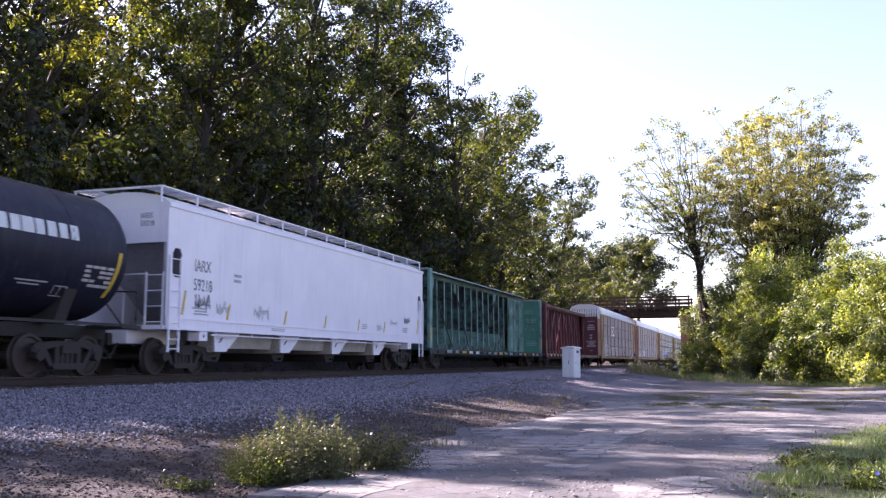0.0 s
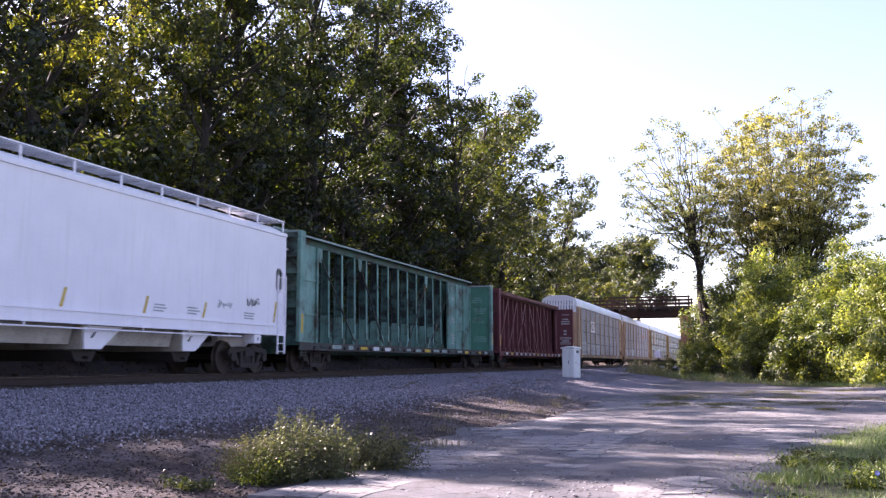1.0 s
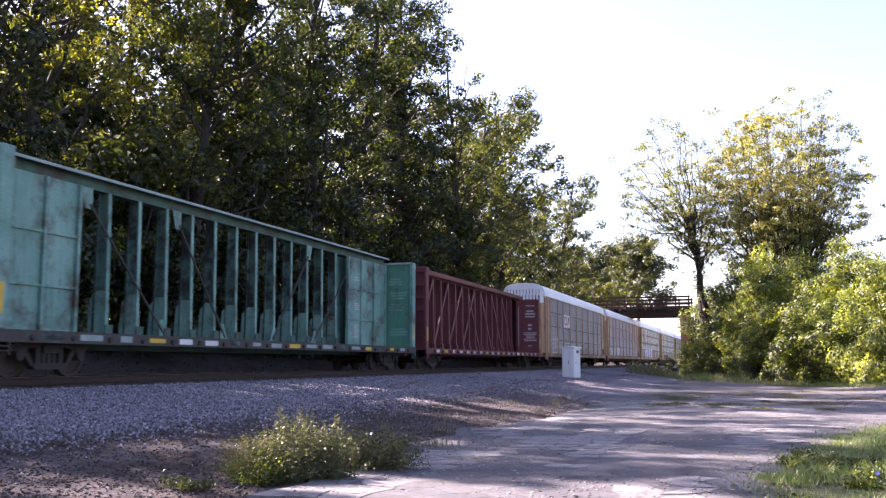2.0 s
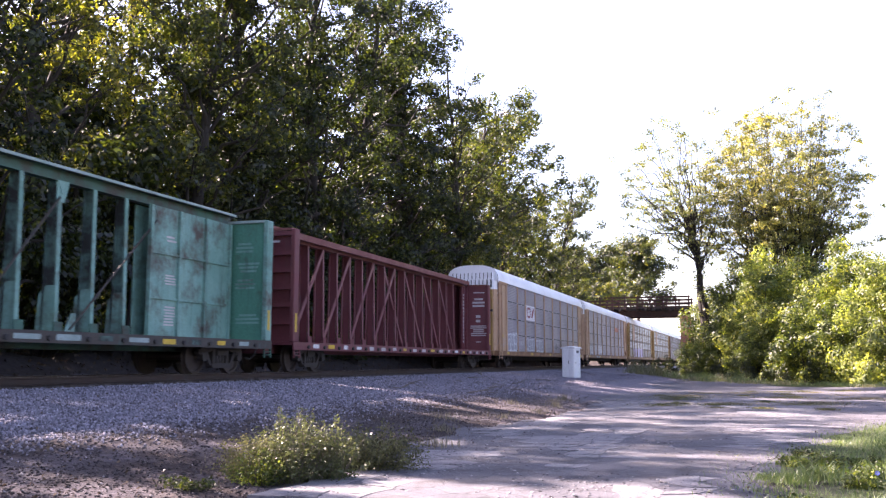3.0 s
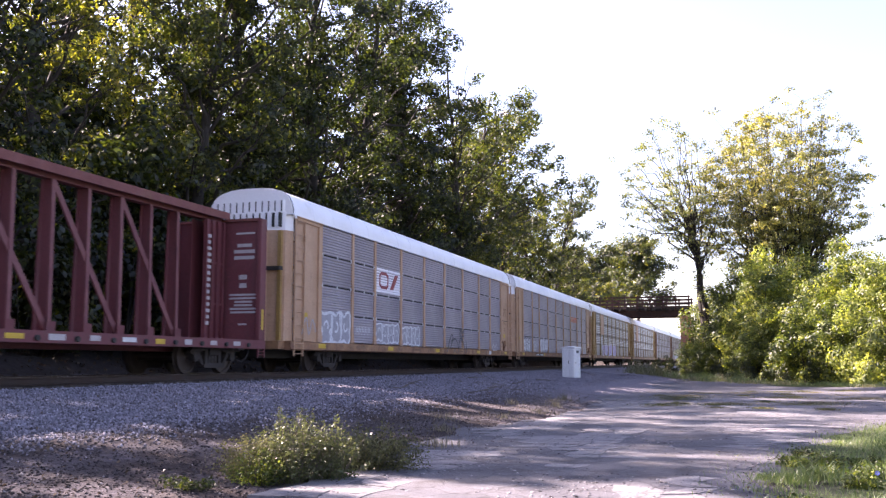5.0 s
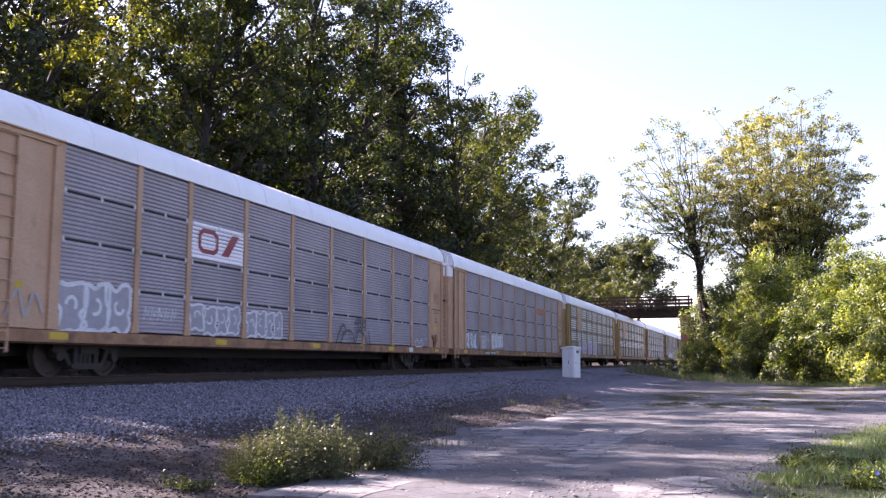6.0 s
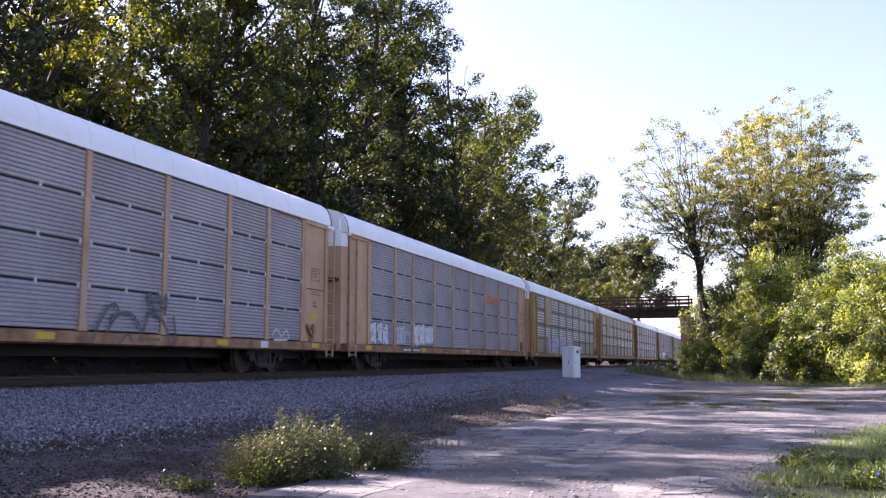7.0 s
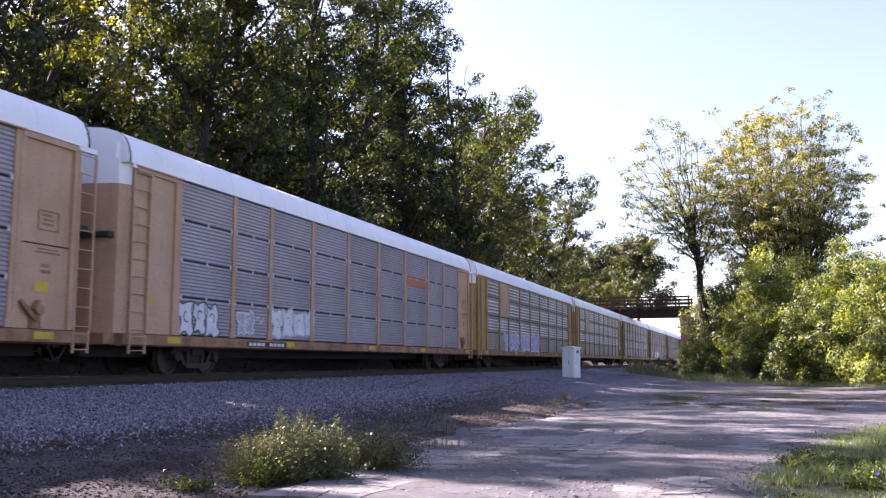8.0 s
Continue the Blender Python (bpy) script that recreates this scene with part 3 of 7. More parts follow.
def ground_material():
    m, n, l, p = nodes_of("earth_gravel_and_litter")
    co = n.new("ShaderNodeTexCoord").outputs["Object"]
    sep = n.new("ShaderNodeSeparateXYZ")
    l.new(co, sep.inputs[0])
    wob = noise_at(n, l, co, 0.8, 5)
    add = n.new("ShaderNodeMath")
    add.operation = "MULTIPLY_ADD"
    add.inputs[1].default_value = 2.2
    l.new(wob, add.inputs[0]), l.new(sep.outputs["X"], add.inputs[2])

    def zone(a, b):
        r = n.new("ShaderNodeMapRange")
        r.inputs["From Min"].default_value, r.inputs["From Max"].default_value = a, b
        l.new(add.outputs[0], r.inputs["Value"])
        return r.outputs[0]

    grains = n.new("ShaderNodeTexVoronoi")
    grains.inputs["Scale"].default_value = 20
    l.new(co, grains.inputs["Vector"])
    gr = ramp(n, [(0.0, (0.07, 0.064, 0.074)), (0.5, (0.155, 0.143, 0.166)), (1.0, (0.285, 0.267, 0.308))])
    l.new(grains.outputs["Color"], gr.inputs[0])
    fine = noise_at(n, l, co, 14, 7, 0.75)
    dirt = ramp(n, [(0.3, (0.018, 0.013, 0.012)), (0.55, (0.041, 0.030, 0.027)), (0.75, (0.09, 0.068, 0.060))])
    l.new(fine, dirt.inputs[0])
    patch = noise_at(n, l, co, 0.9, 5)
    pr = ramp(n, [(0.42, (0, 0, 0)), (0.62, (1, 1, 1))])
    l.new(patch, pr.inputs[0])
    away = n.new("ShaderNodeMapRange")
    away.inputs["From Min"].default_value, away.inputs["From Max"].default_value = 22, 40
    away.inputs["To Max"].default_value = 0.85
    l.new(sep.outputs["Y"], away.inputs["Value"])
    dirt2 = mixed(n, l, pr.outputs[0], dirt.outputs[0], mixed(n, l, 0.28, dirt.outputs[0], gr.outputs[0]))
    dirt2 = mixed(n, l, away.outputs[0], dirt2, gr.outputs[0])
    litter = ramp(n, [(0.3, (0.026, 0.021, 0.019)), (0.55, (0.055, 0.044, 0.039)), (0.8, (0.12, 0.095, 0.082))])
    l.new(noise_at(n, l, co, 7, 8, 0.8), litter.inputs[0])
    turf = ramp(n, [(0.3, (0.035, 0.05, 0.018)), (0.55, (0.07, 0.085, 0.03)), (0.8, (0.17, 0.15, 0.07))])
    l.new(noise_at(n, l, co, 5, 8, 0.75), turf.inputs[0])
    col = mixed(n, l, zone(-18.6, -17.7), litter.outputs[0], gr.outputs[0])
    col = mixed(n, l, zone(-7.6, -6.7), col, dirt2)
    col = mixed(n, l, zone(1.0, 2.5), col, turf.outputs[0])
    l.new(col, p.inputs["Base Color"])
    p.inputs["Roughness"].default_value = 0.95
    p.inputs["Specular IOR Level"].default_value = 0.2
    b = n.new("ShaderNodeBump")
    b.inputs["Strength"].default_value, b.inputs["Distance"].default_value = 0.9, 0.04
    l.new(mixed(n, l, 0.5, grains.outputs["Distance"], fine), b.inputs["Height"])
    l.new(b.outputs[0], p.inputs["Normal"])
    return m


XS = steps([(-1500, -60, 240), (-60, -27, 5), (-27, -18, 0.6), (-18, -12.5, 0.9), (-12.5, -4.5, 0.25), (-4.5, 3, 1.2), (3, 14, 1.2), (14, 60, 9), (60, 1500, 240)])
YS = steps([(-600, -20, 60), (-20, 2, 4), (2, 30, 0.3), (30, 70, 1.0), (70, 200, 5), (200, 3000, 280)])
gv = np.array([(x, y, ground_z(x, y)) for y in YS for x in XS])
nx = len(XS)
gq = np.array([(j * nx + i, j * nx + i + 1, (j + 1) * nx + i + 1, (j + 1) * nx + i) for j in range(len(YS) - 1) for i in range(nx - 1)])
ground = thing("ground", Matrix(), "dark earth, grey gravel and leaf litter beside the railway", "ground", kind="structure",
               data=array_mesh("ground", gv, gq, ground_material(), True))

# ---------------------------------------------------------------- worn paving
def paving_material(name, lo, hi, dark):
    m, n, l, p = nodes_of(name)
    co = n.new("ShaderNodeTexCoord").outputs["Object"]
    base = ramp(n, [(0.3, lo), (0.7, hi)])
    l.new(noise_at(n, l, co, 0.7, 7, 0.65), base.inputs[0])
    speck = ramp(n, [(0.3, (0.6,)), (0.7, (1.2,))])
    l.new(noise_at(n, l, co, 45, 4, 0.7), speck.inputs[0])
    col = mixed(n, l, 1.0, base.outputs[0], speck.outputs[0], "MULTIPLY")
    spot = ramp(n, [(0.50, (0, 0, 0)), (0.64, (0.85, 0.85, 0.85))])
    l.new(noise_at(n, l, co, 1.6, 7, 0.7), spot.inputs[0])
    col = mixed(n, l, spot.outputs[0], col, dark)
    warp = n.new("ShaderNodeMix")
    warp.data_type = "VECTOR"
    warp.inputs[0].default_value = 0.12
    nz = n.new("ShaderNodeTexNoise")
    nz.inputs["Scale"].default_value = 3
    l.new(co, nz.inputs["Vector"]), l.new(co, warp.inputs[4]), l.new(nz.outputs["Color"], warp.inputs[5])
    crack = n.new("ShaderNodeTexVoronoi")
    crack.feature = "DISTANCE_TO_EDGE"
    crack.inputs["Scale"].default_value = 1.9
    l.new(warp.outputs[1], crack.inputs["Vector"])
    cr = ramp(n, [(0.0, (0.25,)), (0.025, (1.0,))])
    l.new(crack.outputs["Distance"], cr.inputs[0])
    col = mixed(n, l, 0.75, col, mixed(n, l, 1.0, col, cr.outputs[0], "MULTIPLY"))
    info = n.new("ShaderNodeObjectInfo")
    pr = ramp(n, [(0.0, (0.82,) * 3), (1.0, (1.10,) * 3)])
    l.new(info.outputs["Random"], pr.inputs[0])
    col = mixed(n, l, 1.0, col, pr.outputs[0], "MULTIPLY")
    l.new(col, p.inputs["Base Color"])
    p.inputs["Roughness"].default_value = 0.88
    b = n.new("ShaderNodeBump")
    b.inputs["Strength"].default_value, b.inputs["Distance"].default_value = 0.7, 0.012
    l.new(mixed(n, l, 0.5, cr.outputs[0], speck.outputs[0]), b.inputs["Height"])
    l.new(b.outputs[0], p.inputs["Normal"])
    return m


asphalt = paving_material("old_grey_asphalt", (0.052, 0.049, 0.057), (0.10, 0.096, 0.107), (0.030, 0.025, 0.025))
slab_top = paving_material("pale_worn_paving", (0.15, 0.143, 0.148), (0.225, 0.214, 0.218), (0.09, 0.083, 0.085))


def left_edge(y):
    return -4.75 + 0.35 * math.sin(y * 0.31) - 0.006 * y + 0.28 * noise.noise(Vector((3.3, y * 0.9, 0)))


def right_edge(y):
    if y < 10:
        return 0.1 + 0.1 * y * 0.1
    e = lerp_at(y, [(8, -0.3), (11.5, 0.15), (14, 0.5), (18, 1.3), (22, 2.7), (26, 6.5), (32, 14), (45, 16), (52, 2.4), (60, -0.5), (66, -3.0), (78, -7.8)])
    return e + 0.25 * noise.noise(Vector((7.7, y * 0.8, 0)))


bm = bmesh.new()
rows_ = []
for y in steps([(-8, 6, 2), (6, 40, 0.35), (40, 78, 1.0)]):
    a, b = left_edge(y), right_edge(y)
    if b < a + 0.3:
        b = a + 0.3
    row = []
    for i in range(13):
        x = a + (b - a) * i / 12
        z = max(ground_z(x, y), 0) if x < 2.5 else ground_z(x, y)
        edge = i in (0, 12)
        row.append(bm.verts.new((x, y, z + (0.004 if edge else 0.035) + 0.014 * noise.noise(Vector((x * 0.9, y * 0.9, 2))))))
    rows_.append(row)
for r0, r1 in zip(rows_, rows_[1:]):
    for i in range(12):
        bm.faces.new((r0[i], r0[i + 1], r1[i + 1], r1[i]))
pavement = thing("pavement", Matrix(), "cracked old grey asphalt lot with worn edges", "pavement", kind="structure", data=mesh_of("pavement", bm, asphalt, True))


# ---------------------------------------------------------------- track
track = thing("railway_track", Matrix(), "rusty rails on dark ties in grey ballast", "track", kind="structure")
RAIL_OUT = [(-0.07, -0.175), (0.07, -0.175), (0.07, -0.162), (0.012, -0.14), (0.01, -0.045), (0.036, -0.035), (0.036, -0.004), (0.03, 0.0),
            (-0.03, 0.0), (-0.036, -0.004), (-0.036, -0.035), (-0.01, -0.045), (-0.012, -0.14), (-0.07, -0.162)]
for sx in (-0.7525, 0.7525):
    bm = bmesh.new()
    prism(bm, [(TRACK_X + sx + u, RAIL_Z + w - 0.002) for u, w in RAIL_OUT], "y", -60, 420)
    rail = part("rail", bm, rail_steel, track, "rust-brown steel rail")
    bm = bmesh.new()
    box(bm, TRACK_X + sx - 0.028, TRACK_X + sx + 0.028, -60, 420, RAIL_Z - 0.006, RAIL_Z)
    part("running_surface", bm, rail_top, rail, "polished rail head")
bm = bmesh.new()
box(bm, -1.3, 1.3, -0.115, 0.115, -0.18, 0.0)
tie_mesh = mesh_of("tie", bm, tie_wood, bevel=0.012)
rng = random.Random(4)
for i in range(290):
    ob = part("tie", tie_mesh, tie_wood, track)
    ob.matrix_basis = pose(TRACK_X + rng.uniform(-0.05, 0.05), -4 + i * 0.54 + rng.uniform(-0.03, 0.03), RAIL_Z - 0.176 + rng.uniform(-0.012, 0), 0, 0, rng.uniform(-1.2, 1.2))

# loose ballast stones
rs = np.random.default_rng(11)
n_st = 80000
sy = 7 + 60 * rs.random(n_st) ** 1.9
sx_ = -13.0 + (13.0 - 7.4) * rs.random(n_st) ** 0.9 + 0.5 * rs.normal(0, 1, n_st)
far_side = rs.random(n_st) < 0.12
sx_ = np.where(far_side, rs.uniform(-17.6, -12.4, n_st), sx_)
toe = np.interp(sy, [4, 8.5, 15, 25, 45, 70], [-8.4, -8.1, -7.1, -6.7, -7.2, -8.0]) + 0.55 * rs.normal(0, 1, n_st)
keep = sx_ < toe
sx_, sy = sx_[keep], sy[keep]
n_st = len(sx_)
sz = np.array([ground_z(float(a), float(b)) for a, b in zip(sx_, sy)])
siz = 0.0185 * rs.uniform(0.55, 1.6, n_st)
octa = np.array([(1, 0, 0), (0, 1, 0), (-1, 0, 0), (0, -1, 0), (0, 0, 1), (0, 0, -0.6)], float)
ov = octa[None] * siz[:, None, None] * rs.uniform(0.6, 1.3, (n_st, 6, 1))
ta = rs.uniform(0, 6.28, n_st)
ca, sa = np.cos(ta)[:, None], np.sin(ta)[:, None]
ov = np.stack([ov[..., 0] * ca - ov[..., 1] * sa, ov[..., 0] * sa + ov[..., 1] * ca, ov[..., 2] + 0.45 * ov[..., 0] * (rs.random((n_st, 1)) - 0.5)], -1)
ov += np.stack([sx_, sy, sz + siz * 0.35], -1)[:, None]
of = np.array([(0, 1, 4), (1, 2, 4), (2, 3, 4), (3, 0, 4), (1, 0, 5), (2, 1, 5), (3, 2, 5), (0, 3, 5)])
sq = (np.arange(n_st)[:, None, None] * 6 + of[None]).reshape(-1, 3)


def stone_material():
    m, n, l, p = nodes_of("mixed_grey_ballast")
    geo = n.new("ShaderNodeNewGeometry")
    r = ramp(n, [(0.0, (0.052, 0.046, 0.054)), (0.35, (0.138, 0.127, 0.15)), (0.7, (0.222, 0.206, 0.242)), (0.95, (0.295, 0.275, 0.32)), (1.0, (0.44, 0.415, 0.46))])
    l.new(geo.outputs["Random Per Island"], r.inputs[0])
    co = n.new("ShaderNodeTexCoord").outputs["Object"]
    g = ramp(n, [(0.3, (0.75,)), (0.7, (1.1,))])
    l.new(noise_at(n, l, co, 60, 3), g.inputs[0])
    l.new(mixed(n, l, 1.0, r.outputs[0], g.outputs[0], "MULTIPLY"), p.inputs["Base Color"])
    p.inputs["Roughness"].default_value = 0.85
    return m


ballast = thing("ballast_stones", Matrix(), "loose crushed grey ballast stones along the track", "ballast", kind="stuff",
                data=array_mesh("ballast_stones", ov.reshape(-1, 3), sq, stone_material()))


# dark chips and clinker on the trodden earth
n_ch = 20000
cy_ = 6.5 + 24 * rs.random(n_ch) ** 1.6
cx_ = rs.uniform(-9.0, -4.6, n_ch)
csz = 0.010 * rs.uniform(0.4, 2.0, n_ch) ** 1.3
cz_ = np.array([ground_z(float(p), float(q)) for p, q in zip(cx_, cy_)])
cv = octa[None] * csz[:, None, None] * rs.uniform(0.5, 1.4, (n_ch, 6, 1)) * np.array([1, 1, 0.7])
cv = cv + np.stack([cx_, cy_, cz_ + csz * 0.2], -1)[:, None]


def chip_material():
    m, n, l, p = nodes_of("dark_earth_chips")
    geo = n.new("ShaderNodeNewGeometry")
    r = ramp(n, [(0.0, (0.015, 0.012, 0.012)), (0.5, (0.034, 0.026, 0.025)), (0.8, (0.065, 0.05, 0.047)), (0.97, (0.14, 0.12, 0.115)), (1.0, (0.32, 0.29, 0.28))])
    l.new(geo.outputs["Random Per Island"], r.inputs[0])
    l.new(r.outputs[0], p.inputs["Base Color"])
    p.inputs["Roughness"].default_value = 0.95
    return m


chips = thing("earth_chips", Matrix(), "dark clods and clinker chips on trodden earth", "gravel", kind="stuff",
              data=array_mesh("earth_chips", cv.reshape(-1, 3), (np.arange(n_ch)[:, None, None] * 6 + of[None]).reshape(-1, 3), chip_material()))

# ---------------------------------------------------------------- woods
def tree(name, meshes, m, label, group=""):
    t = thing(name, m, label, "tree", group)
    part("trunk", meshes[0], bark, t)
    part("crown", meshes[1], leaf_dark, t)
    return t


def bush(name, meshes, m, label, group="", category="bush"):
    t = thing(name, m, label, category, group)
    part("stem", meshes[0], bark, t)
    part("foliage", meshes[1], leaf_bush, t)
    return t


def at_ground(x, y, turn=0.0, size=1.0, sink=0.0):
    return pose(x, y, ground_z(x, y) - sink, 0, 0, turn) @ Matrix.Scale(size, 4)


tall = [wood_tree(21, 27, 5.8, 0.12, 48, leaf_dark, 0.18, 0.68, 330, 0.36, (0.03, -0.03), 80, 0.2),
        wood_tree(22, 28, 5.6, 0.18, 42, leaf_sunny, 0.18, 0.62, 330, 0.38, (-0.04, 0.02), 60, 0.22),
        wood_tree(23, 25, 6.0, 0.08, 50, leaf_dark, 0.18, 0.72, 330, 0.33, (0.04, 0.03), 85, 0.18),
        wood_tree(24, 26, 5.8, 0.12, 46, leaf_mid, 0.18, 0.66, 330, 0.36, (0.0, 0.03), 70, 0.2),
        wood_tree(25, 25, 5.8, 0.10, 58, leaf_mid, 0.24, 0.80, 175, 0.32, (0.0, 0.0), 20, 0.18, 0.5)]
WOOD = "woods behind the track"
LABELS = ("tall tree hung with vines, its leaves darkened as in shade", "tall broadleaf tree with yellow-green leaves",
          "dense tree with a vine-covered trunk, its leaves darkened as in shade", "tall green broadleaf tree with spreading boughs", "green tree with an open sunlit crown")
# Trees with y below 18 are out of view, added to shade the lot.
rows_t = [(-22.4, 9.6, 3, 0.9), (-22.8, 17.4, 2, 0.95), (-24.0, 3, 2, 0.94), (-28.5, 25, 0, 0.98), (-22.2, 20.8, 0, 0.9), (-23.4, 27, 1, 0.98), (-22.2, 33.5, 3, 1.02), (-23.2, 40, 2, 1.1),
          (-22.4, 46.0, 0, 1.12), (-23.7, 52.0, 2, 1.23), (-24.4, 60.5, 0, 1.21), (-23.0, 63.5, 2, 1.14),
          (-28.5, 16, 3, 0.95), (-29.5, 31, 1, 1.0), (-29, 38.5, 1, 1.0), (-29.5, 47, 1, 1.02), (-36, 33, 3, 1.1), (-30, 57, 3, 1.08), (-29.5, 66, 1, 0.95),
          (-37, 41, 0, 1.15), (-37, 54, 3, 1.15), (-37, 68, 3, 1.15), (-30.5, 74, 3, 0.98),
          (-22.0, 68.5, 3, 1.04), (-22.4, 74, 4, 1.06), (-21.7, 82.0, 4, 1.15), (-21.2, 92, 4, 0.9), (-28, 83, 1, 0.9), (-20.9, 106, 4, 0.98), (-22.2, 119, 3, 0.66), (-27, 98, 3, 0.88), (-28, 112, 3, 0.82)]


def repeat(made, k, m):
    """A copy of the thing made[k] at the pose m, whose size is the whole size."""
    return copy_thing(made[k], m @ Matrix.Scale(1 / made[k].scale.x, 4))


first = {}
for i, (x, y, k, size) in enumerate(rows_t):
    m = at_ground(x, y, (i * 77) % 360, size, 0.2)
    if k not in first:
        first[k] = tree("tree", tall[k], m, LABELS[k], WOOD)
    else:
        repeat(first, k, m)

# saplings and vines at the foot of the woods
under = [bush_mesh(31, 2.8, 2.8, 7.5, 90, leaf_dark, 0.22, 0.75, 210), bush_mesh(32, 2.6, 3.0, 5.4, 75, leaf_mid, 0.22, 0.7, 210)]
fu = {}
for i in range(44):
    back = i >= 26
    y = 2 + i * 4.4 if not back else 14 + (i - 26) * 6.0
    k = (i % 2) if not back else 0
    x = (-21.9 if not back else -29.0 - 3 * (i % 2)) - (i * 37 % 10) * 0.13
    m = at_ground(x, y, (i * 131) % 360, (0.85 + (i * 53 % 10) * 0.035) * ((1.5 + 0.4 * (i % 2)) if back else 1.0), 0.2)
    if k not in fu:
        fu[k] = bush("shrub", under[k], m, ("vine-hung shrub with leaves darkened as in shade", "leafy green shrub at the wood's edge")[k], "shrubs of the wood")
    else:
        repeat(fu, k, m)

# trees beyond the bridge
far_a = wood_tree(41, 20, 6.5, 0.10, 40, leaf_sunny, 0.42, 1.3, 60, 0.3, (0, 0), 10)
far_b = wood_tree(42, 26, 6.5, 0.52, 40, leaf_mid, 0.42, 1.4, 60, 0.35, (0, 0), 10)
BEYOND = "trees beyond the bridge"
t = tree("tree", far_a, at_ground(-22, 148, 0, 1.0) @ Matrix.Scale(0.72, 4), "yellowing tree behind the old bridge", BEYOND)
repeat([t], 0, at_ground(-29, 150, 80, 0.9))
t = tree("tree", far_b, at_ground(-20.5, 178, 0, 1.05), "grey-green tree far behind the bridge", BEYOND)
repeat([t], 0, at_ground(-28, 186, 120, 1.0)), repeat([t], 0, at_ground(-38, 190, 60, 1.0))

# big trees over the thicket on the other side
big = spreading_tree(51, [(-1.6, 0.3, 9.5), (-0.5, -0.6, 11.5), (0.8, 0.5, 10.0), (2.0, -0.2, 9.0)], (0.1, 0, 14.4), (8.0, 6.6, 9.0), 112, 9,
                     leaf_autumn, 0.18, 0.78, 140, 0.34, 60, -0.42, 0.0, 6)
tree("tree", big, at_ground(2.7, 84.5, 0, 1.0), "large broad tree with yellowing autumn leaves")
thin = spreading_tree(52, [(-0.9, 0.2, 11.6), (-1.4, 0.4, 13.5)], (-2.8, 0, 13.6), (5.6, 4.4, 8.6), 46, 8,
                      leaf_thin, 0.18, 0.72, 110, 0.36, 80, -0.3, 0.25, 6, 0.02)
tree("tree", thin, at_ground(-3.5, 83, 0, 1.0), "leaning vine-covered tree with sparse autumn leaves")
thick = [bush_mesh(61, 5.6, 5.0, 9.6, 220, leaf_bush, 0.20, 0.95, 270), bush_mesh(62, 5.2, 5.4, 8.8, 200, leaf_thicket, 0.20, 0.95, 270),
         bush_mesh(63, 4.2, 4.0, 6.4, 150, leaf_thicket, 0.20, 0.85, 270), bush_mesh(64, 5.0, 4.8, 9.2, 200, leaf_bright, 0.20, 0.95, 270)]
fb = {}
for i, (x, y, k, size) in enumerate([(0.8, 79, 1, 1.02), (2.0, 73, 0, 0.95), (6.4, 69.5, 0, 0.92), (10.8, 63, 1, 1.0), (13.5, 57, 0, 0.98), (8.2, 60, 3, 0.82), (9.2, 68, 3, 0.95),
                                      (4.2, 65, 2, 0.9), (17.5, 63, 0, 1.15), (12, 74, 0, 0.95), (1.6, 93, 1, 1.0), (0.4, 69, 2, 0.62), (-4.0, 81, 2, 0.5), (-4.2, 86, 2, 0.6), (-3.2, 76, 2, 0.5), (18, 52, 1, 0.95), (5, 80, 0, 1.0), (-1.4, 85.5, 1, 1.0)]):
    m = at_ground(x, y, (i * 97) % 360, size, 0.2)
    if k not in fb:
        fb[k] = bush("bush", thick[k], m, ("tall sunlit bush with bright yellow-green leaves", "spreading dark green bush", "green leafy bush with dark hollows", "sunlit bush overgrown with yellow-green vines")[k], "thicket beyond the lot")
    else:
        repeat(fb, k, m)

# Dark-leaved shrubs added inside the thicket for its shaded hollows.
for x, y, size in ((1.4, 81, 0.95), (3.4, 75, 0.95), (7, 71, 0.9), (10, 66, 0.9), (13, 62, 1.1), (16, 58, 1.1), (9.5, 73, 0.95), (3, 83, 1.0), (14.5, 68, 1.0), (19, 60, 1.3), (5.6, 66.5, 0.75), (11.2, 58.6, 0.75), (3.2, 69.0, 0.7), (8.0, 62.5, 0.65), (13.2, 54.5, 0.7), (-0.4, 74, 0.6)):
    repeat(fu, 0, at_ground(x, y, x * 50 % 360, size * 0.85, 0.2))
for i in range(15):
    f = i / 14
    repeat(fu, i % 2, at_ground(-7.4 + 10.5 * f + 0.5 * math.sin(i * 2.3), 78 - 15.5 * f + 0.8 * math.sin(i * 1.7), i * 67 % 360, 0.16 + 0.06 * (i * 3 % 4) / 3, 0.05))

# ---------------------------------------------------------------- overbridge
BY = 115.0
bridge = thing("road_bridge", pose(0, 0, -0.4), "old rusty steel and timber bridge over the railway", "bridge", kind="structure")
bm = bmesh.new()
for y in (BY - 2.2, BY + 2.2):
    box(bm, -34, -6.9, y - 0.18, y + 0.18, 7.15, 7.22)
    box(bm, -34, -6.9, y - 0.03, y + 0.03, 7.22, 7.75)
    box(bm, -34, -6.9, y - 0.18, y + 0.18, 7.75, 7.82)
part("girder", bm, bridge_rust, bridge, "rust-stained steel girder")
bm = bmesh.new()
for i in range(28):
    box(bm, -34 + i, -33.7 + i, BY - 2.9, BY + 2.9, 7.824, 8.05)
part("cross_beams", bm, bridge_timber, bridge)
bm = bmesh.new()
box(bm, -34, -6.7, BY - 2.7, BY + 2.7, 8.054, 8.2)
part("deck", bm, bridge_timber, bridge, "dark timber bridge deck")
